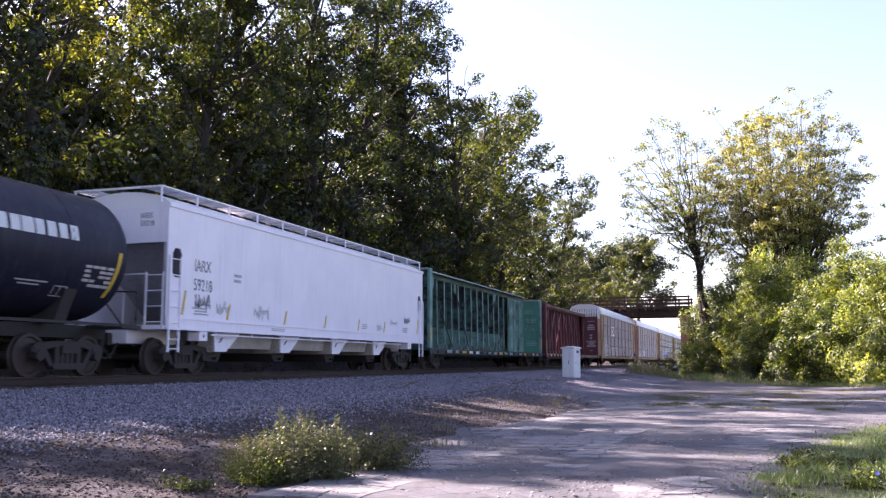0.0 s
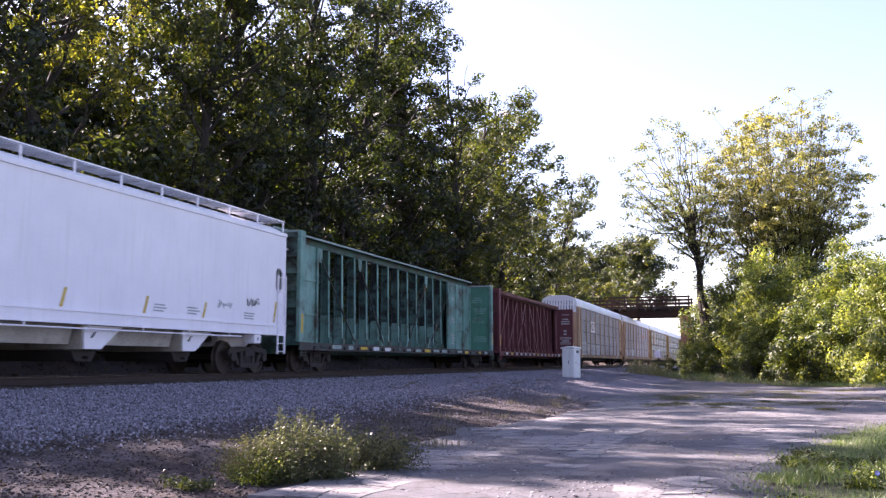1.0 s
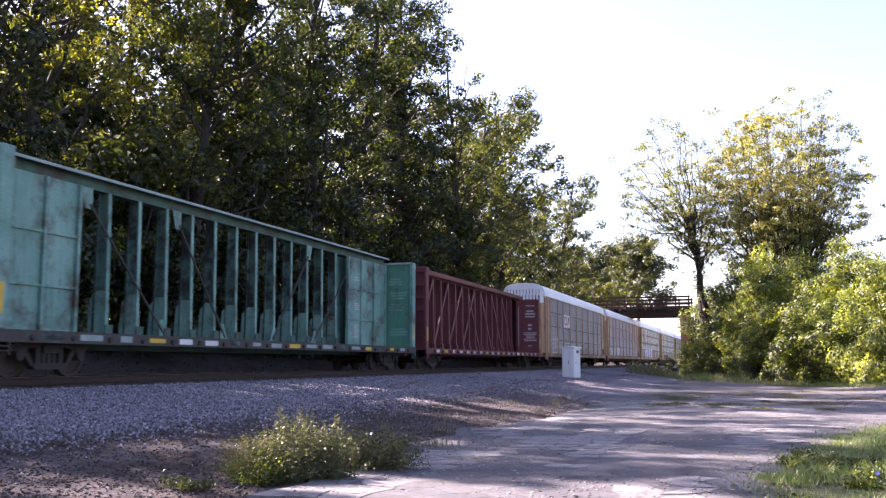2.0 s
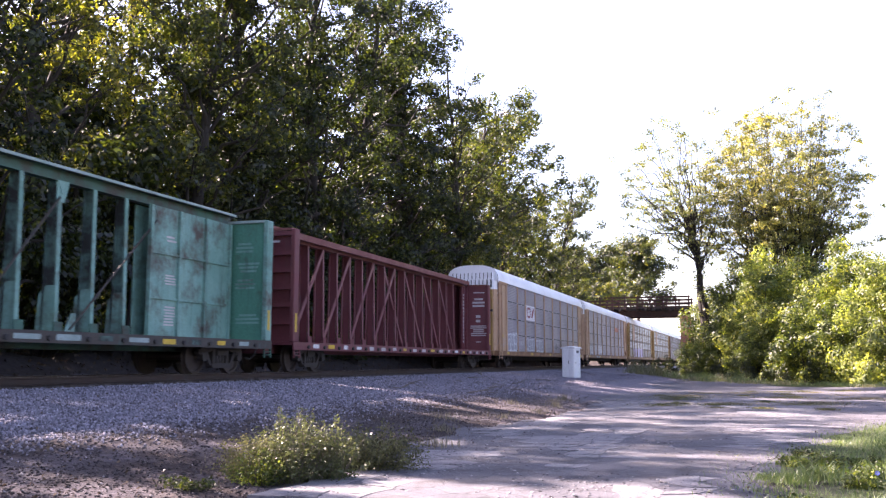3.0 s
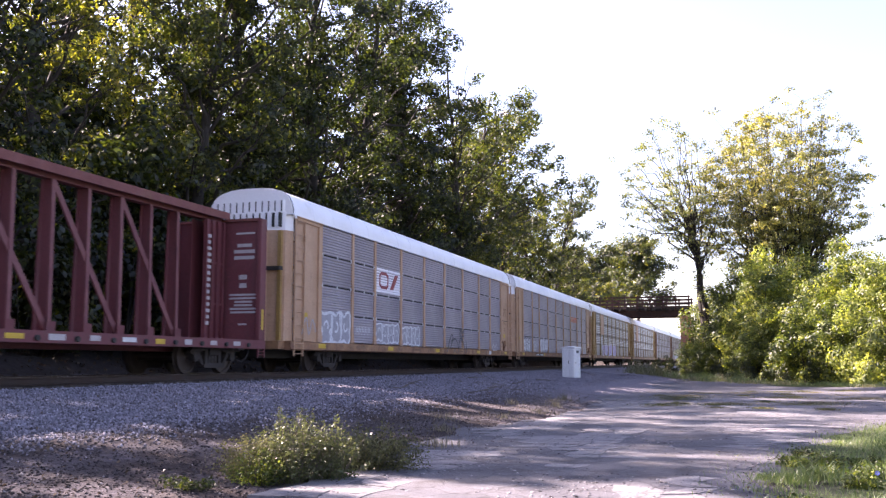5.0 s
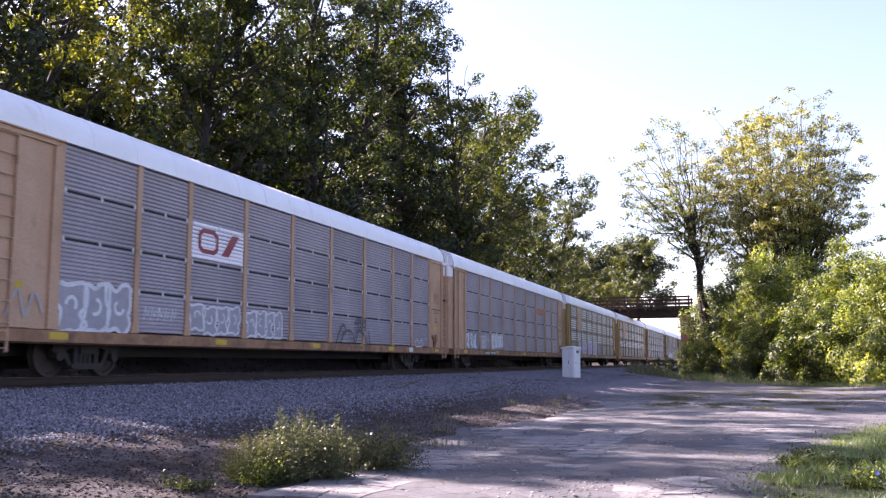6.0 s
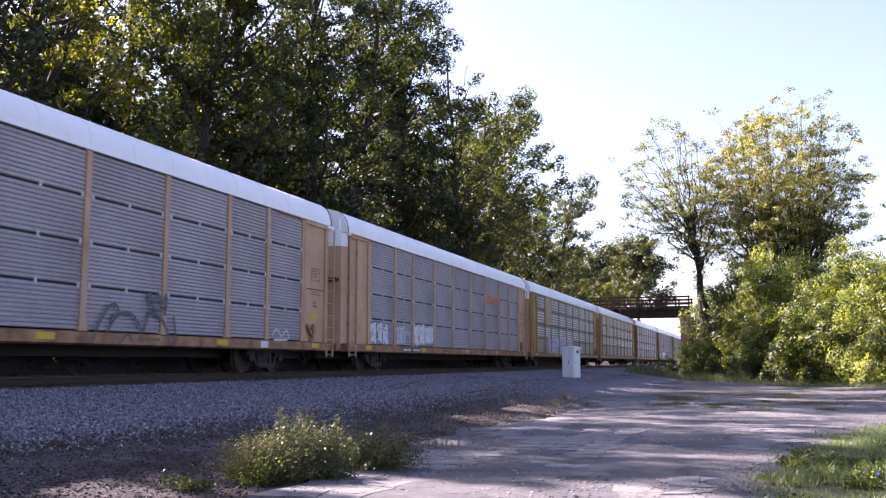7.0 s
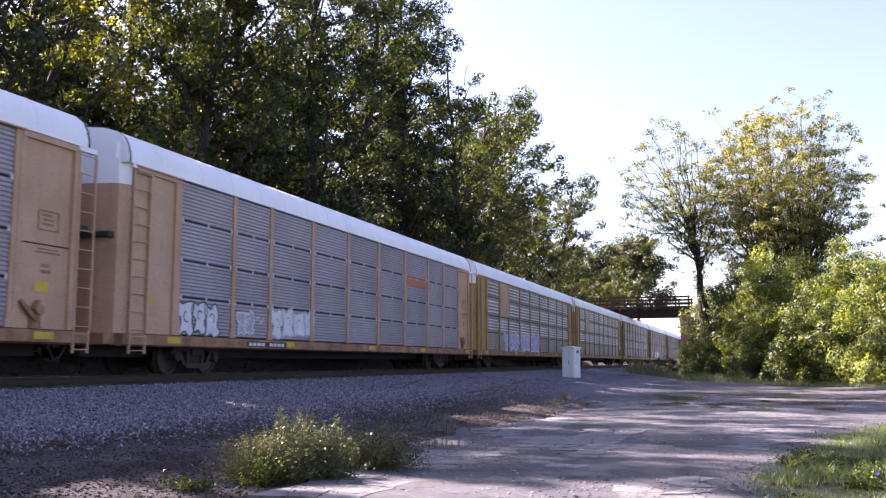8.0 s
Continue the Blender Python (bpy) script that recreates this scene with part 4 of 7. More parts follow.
for y in (BY - 2.8, BY + 2.8):
    for i in range(19):
        x = -33.5 + i * 1.48
        bm = bmesh.new()
        box(bm, x - 0.1, x + 0.1, y - 0.1, y + 0.1, 7.9, 9.55)
        part("post", bm, bridge_rust, bridge)
    for z in (8.55, 9.0, 9.4):
        bm = bmesh.new()
        box(bm, -34, -6.7, y - 0.04, y + 0.04, z - 0.1, z + 0.1)
        part("rail", bm, bridge_rust, bridge)
bm = bmesh.new()
box(bm, -7.9, -6.7, BY - 2.6, BY + 2.6, 0.2, 7.146)
part("pier", bm, pier_brick, bridge, "reddish masonry pier")
bm = bmesh.new()
box(bm, -24, -22.8, BY - 2.6, BY + 2.6, 0.2, 7.146)
part("pier", bm, pier_brick, bridge)

# ---------------------------------------------------------------- cabinet beside the track
CAB = at_ground(-9.21, 49.6, -20, 1.04, 0.19)
cabinet = thing("signal_cabinet", CAB, "white metal trackside cabinet on short legs", "cabinet")
bm = bmesh.new()
box(bm, -0.36, 0.36, -0.31, 0.31, 0.19, 1.66)
part("body", bm, cabinet_white, cabinet, bevel=0.012)
bm = bmesh.new()
prism(bm, [(-0.42, 1.664), (0.42, 1.664), (0.42, 1.72), (0.0, 1.79), (-0.42, 1.72)], "y", -0.37, 0.37)
part("roof", bm, cabinet_white, cabinet, bevel=0.008)
for x0, x1 in ((-0.34, -0.006), (0.006, 0.34)):
    bm = bmesh.new()
    box(bm, x0, x1, -0.332, -0.312, 0.24, 1.62)
    d = part("door", bm, cabinet_white, cabinet, bevel=0.005)
bm = bmesh.new()
box(bm, 0.03, 0.06, -0.36, -0.334, 0.9, 1.05)
part("handle", bm, cabinet_dark, d)
bm = bmesh.new()
box(bm, 0.362, 0.40, -0.08, 0.1, 1.44, 1.56)
part("vent_hood", bm, cabinet_dark, cabinet)
bm = bmesh.new()
box(bm, 0.362, 0.385, -0.2, -0.16, 0.88, 0.96)
part("latch", bm, cabinet_dark, cabinet)
bm = bmesh.new()
box(bm, 0.364, 0.374, -0.27, 0.27, 0.26, 1.40)
part("side_panel", bm, cabinet_white, cabinet, bevel=0.004)
for x in (-0.31, 0.31):
    for y in (-0.26, 0.26):
        bm = bmesh.new()
        box(bm, x - 0.04, x + 0.04, y - 0.04, y + 0.04, -0.12, 0.186)
        part("leg", bm, cabinet_white, cabinet)
bm = bmesh.new()
box(bm, -0.14, 0.14, -0.1, 0.1, -0.12, 0.186)
part("cable_duct", bm, cabinet_dark, cabinet)

# ---------------------------------------------------------------- rolling stock
# A car's own space: +x towards the lot, y along the track from its leading end, z up from the rail head.
WHEEL_R = 0.457


def wheelset_mesh():
    bm = bmesh.new()
    for s in (-1, 1):
        c = 0.755 * s
        prof = [(0.10, -0.07), (0.17, -0.03), (0.36, -0.045), (0.39, -0.065), (WHEEL_R + 0.027, -0.065), (WHEEL_R + 0.02, -0.04), (WHEEL_R, -0.02),
                (WHEEL_R - 0.003, 0.07), (0.39, 0.075), (0.365, 0.03), (0.17, 0.045), (0.10, 0.09)]
        lathe(bm, [(r, c + s * a) for r, a in prof], "x", 28)
    bar(bm, (-1.05, 0, 0), (1.05, 0, 0), 0.085, 10)
    for s in (-1, 1):
        for i in range(3):
            a = i * 2.09
            bar(bm, (s * 1.05, 0.055 * math.cos(a), 0.055 * math.sin(a)), (s * 1.07, 0.055 * math.cos(a), 0.055 * math.sin(a)), 0.018, 6)
    return mesh_of("wheelset", bm, wheel_steel, True)


def side_frame_bm(bm, s):
    """One cast side frame at x = s * 1.0."""
    x0, x1 = (0.93, 1.08) if s > 0 else (-1.08, -0.93)
    prism(bm, [(-1.10, 0.60), (-1.02, 0.70), (-0.45, 0.76), (0.45, 0.76), (1.02, 0.70), (1.10, 0.60), (1.10, 0.53), (0.70, 0.57), (0.42, 0.64), (-0.42, 0.64), (-0.70, 0.57), (-1.10, 0.53)], "x", x0, x1)
    prism(bm, [(-0.45, 0.16), (0.45, 0.16), (0.52, 0.24), (0.45, 0.29), (-0.45, 0.29), (-0.52, 0.24)], "x", x0 - 0.03, x1 + 0.03)
    for q in (-1, 1):
        prism(bm, [(q * 0.40, 0.17), (q * 0.56, 0.24), (q * 0.80, 0.56), (q * 0.66, 0.585)], "x", x0 + 0.01, x1 - 0.01)
        prism(bm, [(q * 0.27, 0.29), (q * 0.40, 0.29), (q * 0.40, 0.64), (q * 0.27, 0.64)], "x", x0 + 0.015, x1 - 0.015)
        box(bm, x0 - 0.02, x1 + 0.02, q * 0.89 - 0.15, q * 0.89 + 0.15, 0.50, 0.62)
        bar(bm, (s * 0.95, q * 0.89, WHEEL_R), (s * 1.13, q * 0.89, WHEEL_R), 0.12, 12)
    for i in range(3):
        bar(bm, (s * 1.0, -0.15 + 0.15 * i, 0.29), (s * 1.0, -0.15 + 0.15 * i, 0.52), 0.066, 8)
    box(bm, x0 - 0.05, x1 + 0.04, -0.24, 0.24, 0.50, 0.68)


def truck_mesh():
    bm = bmesh.new()
    for s in (-1, 1):
        side_frame_bm(bm, s)
    box(bm, -1.0, 1.0, -0.2, 0.2, 0.50, 0.70)
    bar(bm, (0, 0, 0.7), (0, 0, 0.86), 0.2, 12)
    for q in (-1, 1):
        box(bm, -0.85, 0.85, q * 0.42 - 0.05, q * 0.42 + 0.05, 0.3, 0.4)
    return mesh_of("truck", bm, truck_steel)


WHEELSET, TRUCK = wheelset_mesh(), truck_mesh()
CARS = []             # (car, where its leading end stands at the start)


def add_truck(car, y):
    tr = part("truck", TRUCK, truck_steel, car, "grimy cast-steel bogie")
    tr.location = (0, y, 0)
    for q in (-0.89, 0.89):
        w = part("wheelset", WHEELSET, wheel_steel, tr, "brown steel wheels on their axle")
        w.location = (0, q, WHEEL_R)


def coupler(car, y, way, z=0.88):
    bm = bmesh.new()
    box(bm, -0.10, 0.10, min(y, y + way * 0.42), max(y, y + way * 0.42), z - 0.12, z + 0.12)
    prism(bm, [(-0.16, y + way * 0.36), (0.16, y + way * 0.36), (0.18, y + way * 0.50), (0.06, y + way * 0.56), (-0.16, y + way * 0.52)], "z", z - 0.15, z + 0.15)
    part("coupler", bm, truck_steel, car, "rusty cast coupler")
    bm = bmesh.new()
    pts = [(0.25, y, z - 0.1), (0.27, y + way * 0.2, z - 0.35), (0.22, y + way * 0.4, z - 0.48), (0.16, y + way * 0.55, z - 0.42)]
    for p, q in zip(pts, pts[1:]):
        bar(bm, p, q, 0.025, 6)
    part("air_hose", bm, under_black, car)


def ladder_bm(bm, x, y0, y1, z0, z1, rungs, depth=0.05):
    for y in (y0, y1):
        box(bm, x - depth, x, y - 0.02, y + 0.02, z0, z1)
    for i in range(rungs):
        z = z0 + 0.08 + (z1 - z0 - 0.16) * i / (rungs - 1)
        bar(bm, (x - 0.012, y0, z), (x - 0.012, y1, z), 0.014, 5)


def end_ladder_bm(bm, y, x0, x1, z0, z1, rungs):
    for x in (x0, x1):
        box(bm, x - 0.02, x + 0.02, y - 0.02, y + 0.02, z0, z1)
    for i in range(rungs):
        z = z0 + 0.08 + (z1 - z0 - 0.16) * i / (rungs - 1)
        bar(bm, (x0, y, z), (x1, y, z), 0.014, 5)


def text_bars(car, rng, y, z, w, h, lines, x, material, name="stencil_bar", gap=0.55):
    """A stencilled block that cannot be read: a plain bar for each line."""
    step = h / lines
    for i in range(lines):
        a, b = y + rng.uniform(0, 0.15) * w, y + w * rng.uniform(0.7, 1.0)
        bm = bmesh.new()
        box(bm, x, x + 0.003, a, b, z + h - (i + 1) * step + step * (1 - gap), z + h - i * step)
        part(name, bm, material, car)


def ribbon(bm, pts, w, x, closed=False):
    """A sprayed line of even width through points (y, z) on the near side, as one strip."""
    k = len(pts)
    rows = []
    for i, (y, z) in enumerate(pts):
        p, q = (pts[i - 1], pts[(i + 1) % k]) if closed else (pts[max(i - 1, 0)], pts[min(i + 1, k - 1)])
        d = math.hypot(q[0] - p[0], q[1] - p[1]) or 1.0
        n = (-(q[1] - p[1]) / d * w / 2, (q[0] - p[0]) / d * w / 2)
        rows.append((bm.verts.new((x, y + n[0], z + n[1])), bm.verts.new((x, y - n[0], z - n[1]))))
    for a, b in zip(rows, rows[1:] + rows[:1] if closed else rows[1:]):
        bm.faces.new((a[0], a[1], b[1], b[0]))


def smooth_line(pts, per=5, closed=False):
    """Points along a rounded curve through pts."""
    k, out = len(pts), []
    for i in range(k if closed else k - 1):
        p0, p1, p2, p3 = (pts[j % k] if closed else pts[min(max(j, 0), k - 1)] for j in (i - 1, i, i + 1, i + 2))
        for q in range(per):
            f = q / per
            out.append(tuple(0.5 * (2 * b + (c - a) * f + (2 * a - 5 * b + 4 * c - d) * f * f + (3 * b - a - 3 * c + d) * f ** 3) for a, b, c, d in zip(p0, p1, p2, p3)))
    return out if closed else out + [pts[-1]]


def new_car(name, y0, label, category):
    car = thing(name, pose(TRACK_X, y0, RAIL_Z), label, category, "freight cars of the train")
    CARS.append((car, y0))
    return car


# ---- black tank car
def tank_car():
    L, R, C = 15.9, 1.47, 2.74
    car = new_car("tank_car", 2.55, "black tank car with white markings and a yellow reflector stripe", "tank car")
    bm = bmesh.new()
    prof = [(0.0, 0.0)] + [(R * math.sin(a), 0.62 * (1 - math.cos(a))) for a in [math.pi / 2 * i / 8 for i in range(1, 9)]]
    outline = prof + [(r, L - y) for r, y in prof[::-1]]
    rings = []
    for r, y in outline:
        rings.append([bm.verts.new((max(r, 0.002) * math.cos(2 * math.pi * i / 48), y, C + max(r, 0.002) * math.sin(2 * math.pi * i / 48))) for i in range(48)])
    for a, b in zip(rings, rings[1:]):
        for i in range(48):
            bm.faces.new((a[i], a[(i + 1) % 48], b[(i + 1) % 48], b[i]))
    bmesh.ops.remove_doubles(bm, verts=bm.verts, dist=0.003)
    shell = part("shell", bm, black_paint, car, "glossy black tank shell", True)
    for y in (2.4, 5.3, 8.2, 11.1, 13.6):
        bm = bmesh.new()
        lathe(bm, [(R, y - 0.02), (R + 0.006, y - 0.012), (R + 0.006, y + 0.012), (R, y + 0.02)], "y", 48, (0, 0, C))
        part("weld_seam", bm, black_paint, shell)
    bm = bmesh.new()
    box(bm, -0.35, 0.35, -0.2, L + 0.25, 0.86, 1.16)
    for s in (-1, 1):
        for y in (0.3, L - 0.3):
            box(bm, s * 1.0 - 0.5, s * 1.0 + 0.5, y - 0.35, y + 0.35, 1.08, 1.16)
        box(bm, s * 1.42 - 0.05, s * 1.42 + 0.05, 0.2, L - 0.2, 1.12, 1.18)
    part("underframe", bm, under_black, car, "dark sill and platforms")
    for y in (2.0, L - 2.0):
        bm = bmesh.new()
        prism(bm, [(-1.2, 1.9), (-0.9, 1.16), (0.9, 1.16), (1.2, 1.9)], "y", y - 0.18, y + 0.18)
        part("saddle", bm, under_black, car)
    for p, q in (((1.45, 0.1, 1.16), (1.45, 0.1, 1.95)), ((1.45, L - 0.1, 1.16), (1.45, L - 0.1, 1.95)), ((1.45, 0.1, 1.95), (0.4, 0.0, 2.0)), ((1.45, L - 0.1, 1.95), (0.4, L + 0.1, 2.0)),
                 ((0.9, L + 0.15, 1.16), (0.2, L - 0.05, 2.1))):
        bm = bmesh.new()
        bar(bm, p, q, 0.02, 6)
        part("handrail", bm, under_black, car)
    for y in (1.95, L - 1.85):
        add_truck(car, y)
    coupler(car, L + 0.2, 1), coupler(car, -0.15, -1)

    def on_shell(name, material, ya, yb, za, zb, lift=0.004, label=""):
        bm = bmesh.new()
        k = 6
        rows2 = []
        for i in range(k + 1):
            z = za + (zb - za) * i / k
            x = math.sqrt((R + lift) ** 2 - (z - C) ** 2)
            rows2.append((bm.verts.new((x, ya, z)), bm.verts.new((x, yb, z))))
        for a, b in zip(rows2, rows2[1:]):
            bm.faces.new((a[0], a[1], b[1], b[0]))
        return part(name, bm, material, car, label)
    for i, w in enumerate((0.2, 0.26, 0.26, 0.34, 0.24, 0.26, 0.24, 0.24)):
        y = 13.63 - 0.34 * (7 - i)
        on_shell("emblem_block", letter_white, y - w / 2, y + w / 2, 2.90, 3.22)
    bm = bmesh.new()
    for i in range(10):
        a0, a1 = -0.72 + 0.075 * i, -0.72 + 0.075 * (i + 1)
        f = []
        for a in (a0, a1):
            for y in (15.08, 15.2):
                f.append(bm.verts.new(((R + 0.006) * math.cos(a), y + 0.18 * math.sin(a * 1.2), C + (R + 0.006) * math.sin(a))))
        bm.faces.new((f[0], f[1], f[3], f[2]))
    part("reflector_stripe", bm, yellow_mark, car, "curved yellow reflective stripe")
    r2 = random.Random(3)
    for row in range(5):
        for cc in range(4):
            if r2.random() < 0.85:
                y = 14.05 + cc * 0.24
                on_shell("stencil_bar", letter_dim, y, y + r2.uniform(0.16, 0.23), 2.36 - row * 0.10, 2.42 - row * 0.10)
    for a, b, z, h in ((12.2, 13.1, 1.95, 0.03), (12.3, 12.9, 1.88, 0.03), (13.35, 13.75, 1.90, 0.02), (13.35, 13.75, 1.70, 0.02), (13.35, 13.37, 1.70, 0.2), (13.73, 13.75, 1.70, 0.2), (13.54, 13.56, 1.70, 0.2)):
        on_shell("stencil_bar", letter_dim, a, b, z, z + h)
    return car


# ---- white covered hopper
def hopper_car():
    L, X = 18.75, 1.48
    car = new_car("covered_hopper_car", 19.48, "white covered hopper car with black lettering and small graffiti", "hopper car")
    bm = bmesh.new()
    prism(bm, [(0.75, 4.16), (0.75, 3.35), (3.3, 1.44), (L - 3.3, 1.44), (L - 0.75, 3.35), (L - 0.75, 4.16)], "x", -X + 0.05, X - 0.05)
    part("body", bm, grey_paint, car, "grey slope-sheet ends")
    for s in (-1, 1):
        bm = bmesh.new()
        a, b = sorted((s * (X - 0.045), s * X))
        for mirror in (0, 1):
            def fy(v):
                return L - v if mirror else v
            for ya, yb, za, zb in ((0.0, 0.2, 1.42, 4.2), (0.2, 0.62, 1.42, 2.42), (0.2, 0.62, 3.16, 4.2)):
                box(bm, a, b, min(fy(ya), fy(yb)), max(fy(ya), fy(yb)), za, zb)
            for cy, cz, dy, dz in ((0.2, 2.42, 0.1, 0.14), (0.62, 2.42, -0.1, 0.14), (0.2, 3.16, 0.1, -0.14), (0.62, 3.16, -0.1, -0.14)):
                prism(bm, [(fy(cy), cz), (fy(cy + dy), cz), (fy(cy), cz + dz)], "x", a, b)
        box(bm, a, b, 0.62, L - 0.62, 1.42, 4.2)
        part("side_sheet", bm, white_paint, car, "white painted steel side")
        bm = bmesh.new()
        prism(bm, [(s * X, 4.16), (s * (X + 0.035), 4.17), (s * (X + 0.035), 4.27), (s * (X - 0.02), 4.29), (s * (X - 0.05), 4.2)], "y", 0.0, L)
        part("roof_flange", bm, white_paint, car)
        a, b = sorted((s * (X - 0.04), s * (X + 0.045)))
        for z in (1.38, 1.12):
            bm = bmesh.new()
            box(bm, a, b, 0.0, L, z, z + 0.05)
            part("sill_flange", bm, white_paint, car)
        a, b = sorted((s * (X - 0.03), s * (X + 0.025)))
        bm = bmesh.new()
        box(bm, a, b, 0.0, L, 1.17, 1.38)
        part("side_sill", bm, white_paint, car, "white side sill channel")
        # pipe below the sill
        bm = bmesh.new()
        bar(bm, (s * (X + 0.02), 2.0, 1.03), (s * (X + 0.02), L - 2.6, 1.03), 0.018, 6)
        for i in range(8):
            box(bm, s * (X + 0.02) - 0.015, s * (X + 0.02) + 0.015, 2.2 + i * 1.9, 2.24 + i * 1.9, 1.03, 1.12)
        part("grab_pipe", bm, white_paint, car)
        # corner posts, ladders and steps
        for y0, y1 in ((0.05, 0.52), (L - 0.52, L - 0.05)):
            bm = bmesh.new()
            x = s * (X + 0.06) if s > 0 else s * (X + 0.01)
            ladder_bm(bm, x, y0, y1, 1.2, 2.95, 5)
            ladder_bm(bm, x, y0 + 0.02, y1 - 0.02, 0.56, 1.2, 3)
            part("ladder", bm, white_paint, car, "white side ladder")
        for y in (1.65, L - 1.65):
            bm = bmesh.new()
            a, b = sorted((s * (X - 0.35), s * (X + 0.02)))
            box(bm, a, b, y - 0.19, y + 0.19, 0.86, 1.118)
            part("jacking_pad", bm, white_paint, car, bevel=0.015)
            bm = bmesh.new()
            a, b = sorted((s * (X + 0.021), s * (X + 0.026)))
            box(bm, a, b, y - 0.03, y + 0.03, 0.95, 1.03)
            part("jacking_mark", bm, letter_black, car)
    bm = bmesh.new()
    top = [(-X, 4.2), (-1.32, 4.36), (-1.0, 4.51), (-0.5, 4.60), (0, 4.63), (0.5, 4.60), (1.0, 4.51), (1.32, 4.36), (X, 4.2)]
    prism(bm, top, "y", 0.15, L - 0.15)
    part("roof", bm, white_roof, car, "white curved roof", True)
    # end walls
    for y, w in ((0.15, 1), (L - 0.15, -1)):
        bm = bmesh.new()
        a, b = sorted((y, y + w * 0.05))
        box(bm, -X + 0.05, X - 0.05, a, b, 3.3, 4.2)
        part("end_sheet", bm, white_paint, car)
        bm = bmesh.new()
        a, b = sorted((y - w * 0.2, y + w * 1.9))
        box(bm, -X + 0.05, X - 0.05, a, b, 1.12, 1.22)
        box(bm, -0.4, 0.4, a, b, 0.78, 1.12)
        part("end_platform", bm, white_paint, car)
        bm = bmesh.new()
        for x in (-1.3, 1.3):
            box(bm, x - 0.05, x + 0.05, min(y, y + w * 0.08), max(y, y + w * 0.08), 1.22, 3.3)
        part("end_posts", bm, grey_paint, car)
        bm = bmesh.new()
        end_ladder_bm(bm, y - w * 0.12, 0.85, 1.35, 1.22, 2.55, 4)
        bar(bm, (-1.3, y - w * 0.12, 2.5), (0.85, y - w * 0.12, 2.5), 0.018, 6)
        bar(bm, (0.2, y - w * 0.12, 1.2), (0.2, y - w * 0.12, 2.1), 0.018, 6)
        part("end_rail", bm, white_paint, car)
    # running boards and their rails
    for s in (-1, 1):
        bm = bmesh.new()
        for i in range(4):
            box(bm, s * 0.98 - 0.26 + i * 0.14, s * 0.98 - 0.18 + i * 0.14, -0.12, L + 0.12, 4.66, 4.69)
        for i in range(25):
            y = -0.1 + i * (L + 0.2) / 24
            box(bm, s * 0.98 - 0.27, s * 0.98 + 0.33, y - 0.02, y + 0.02, 4.63, 4.66)
        part("running_board", bm, grey_paint, car, "open-grid roof walkway")
        for i in range(13):
            bm = bmesh.new()
            y = -0.1 + i * (L + 0.2) / 12
            box(bm, s * 1.30 - 0.015, s * 1.30 + 0.015, y - 0.025, y + 0.025, 4.28, 4.66)
            part("walkway_bracket", bm, white_paint, car)
        bm = bmesh.new()
        box(bm, s * 1.33 - 0.015, s * 1.33 + 0.015, -0.12, L + 0.12, 4.665, 4.695)
        part("walkway_edge", bm, white_roof, car)
    for y in (-0.12, L + 0.02):
        bm = bmesh.new()
        box(bm, -1.3, 1.3, y, y + 0.1, 4.66, 4.70)
        part("cross_walkway", bm, white_roof, car)
    for i in range(3):
        bm = bmesh.new()
        box(bm, -0.3, 0.3, 1.2 + i * 5.7, 6.2 + i * 5.7, 4.60, 4.71)
        part("hatch_cover", bm, white_roof, car, bevel=0.02)
    # discharge hoppers: flat white cheeks, sloping sheets between them, rusty gates below
    for i in range(4):
        y = 2.9 + i * 3.71
        bm = bmesh.new()
        lo = [(-0.75, y - 0.40), (0.75, y - 0.40), (0.75, y + 0.20), (-0.75, y + 0.20)]
        hi = [(-1.20, y - 0.46), (1.20, y - 0.46), (1.20, y + 0.88), (-1.20, y + 0.88)]
        v0, v1 = [bm.verts.new((*p, 0.58)) for p in lo], [bm.verts.new((*p, 1.44)) for p in hi]
        for k in (1, 3):
            bm.faces.new((v0[k], v0[(k + 1) % 4], v1[(k + 1) % 4], v1[k]))
        bm.faces.new(v0), bm.faces.new(v1)
        h = part("discharge_hopper", bm, dusty_sheet, car, "dusty discharge hopper")
        for s in (-1, 1):
            bm = bmesh.new()
            prism(bm, [(y - 0.45, 1.118), (y + 0.90, 1.118), (y + 0.16, 0.60), (y - 0.40, 0.60)], "x", s * 1.30 - 0.02, s * 1.30 + 0.02)
            ck = part("hopper_cheek", bm, white_paint, h, "white hopper cheek plate")
            bm = bmesh.new()
            a, b = sorted((s * 1.322, s * 1.328))
            prism(bm, [(y - 0.22, 0.84), (y - 0.15, 0.84), (y - 0.02, 0.98), (y - 0.09, 0.98)], "x", a, b)
            part("slot", bm, dark_gap, ck)
        for w in (1, -1):
            bm = bmesh.new()
            ya, yb = (y + 0.20, y + 0.86) if w > 0 else (y - 0.40, y - 0.46)
            prism(bm, [(ya, 0.60), (ya + w * 0.03, 0.59), (yb + w * 0.03, 1.43), (yb, 1.44)], "x", -1.26, 1.26)
            part("slope_sheet", bm, dusty_sheet, h, "dusty beige slope sheet")
        if i < 3:
            bm = bmesh.new()
            prism(bm, [(1.16, 1.40), (1.19, 1.40), (0.99, 0.70), (0.96, 0.70)], "y", y + 0.5, y + 3.2)
            part("side_slope", bm, dusty_sheet, h, "dusty beige slope sheet")
        bm = bmesh.new()
        prism(bm, [(y - 0.50, 0.575), (y + 0.34, 0.575), (y + 0.18, 0.33), (y - 0.34, 0.33)], "x", -1.05, 1.05)
        bar(bm, (-1.2, y - 0.08, 0.42), (1.2, y - 0.08, 0.42), 0.04, 8)
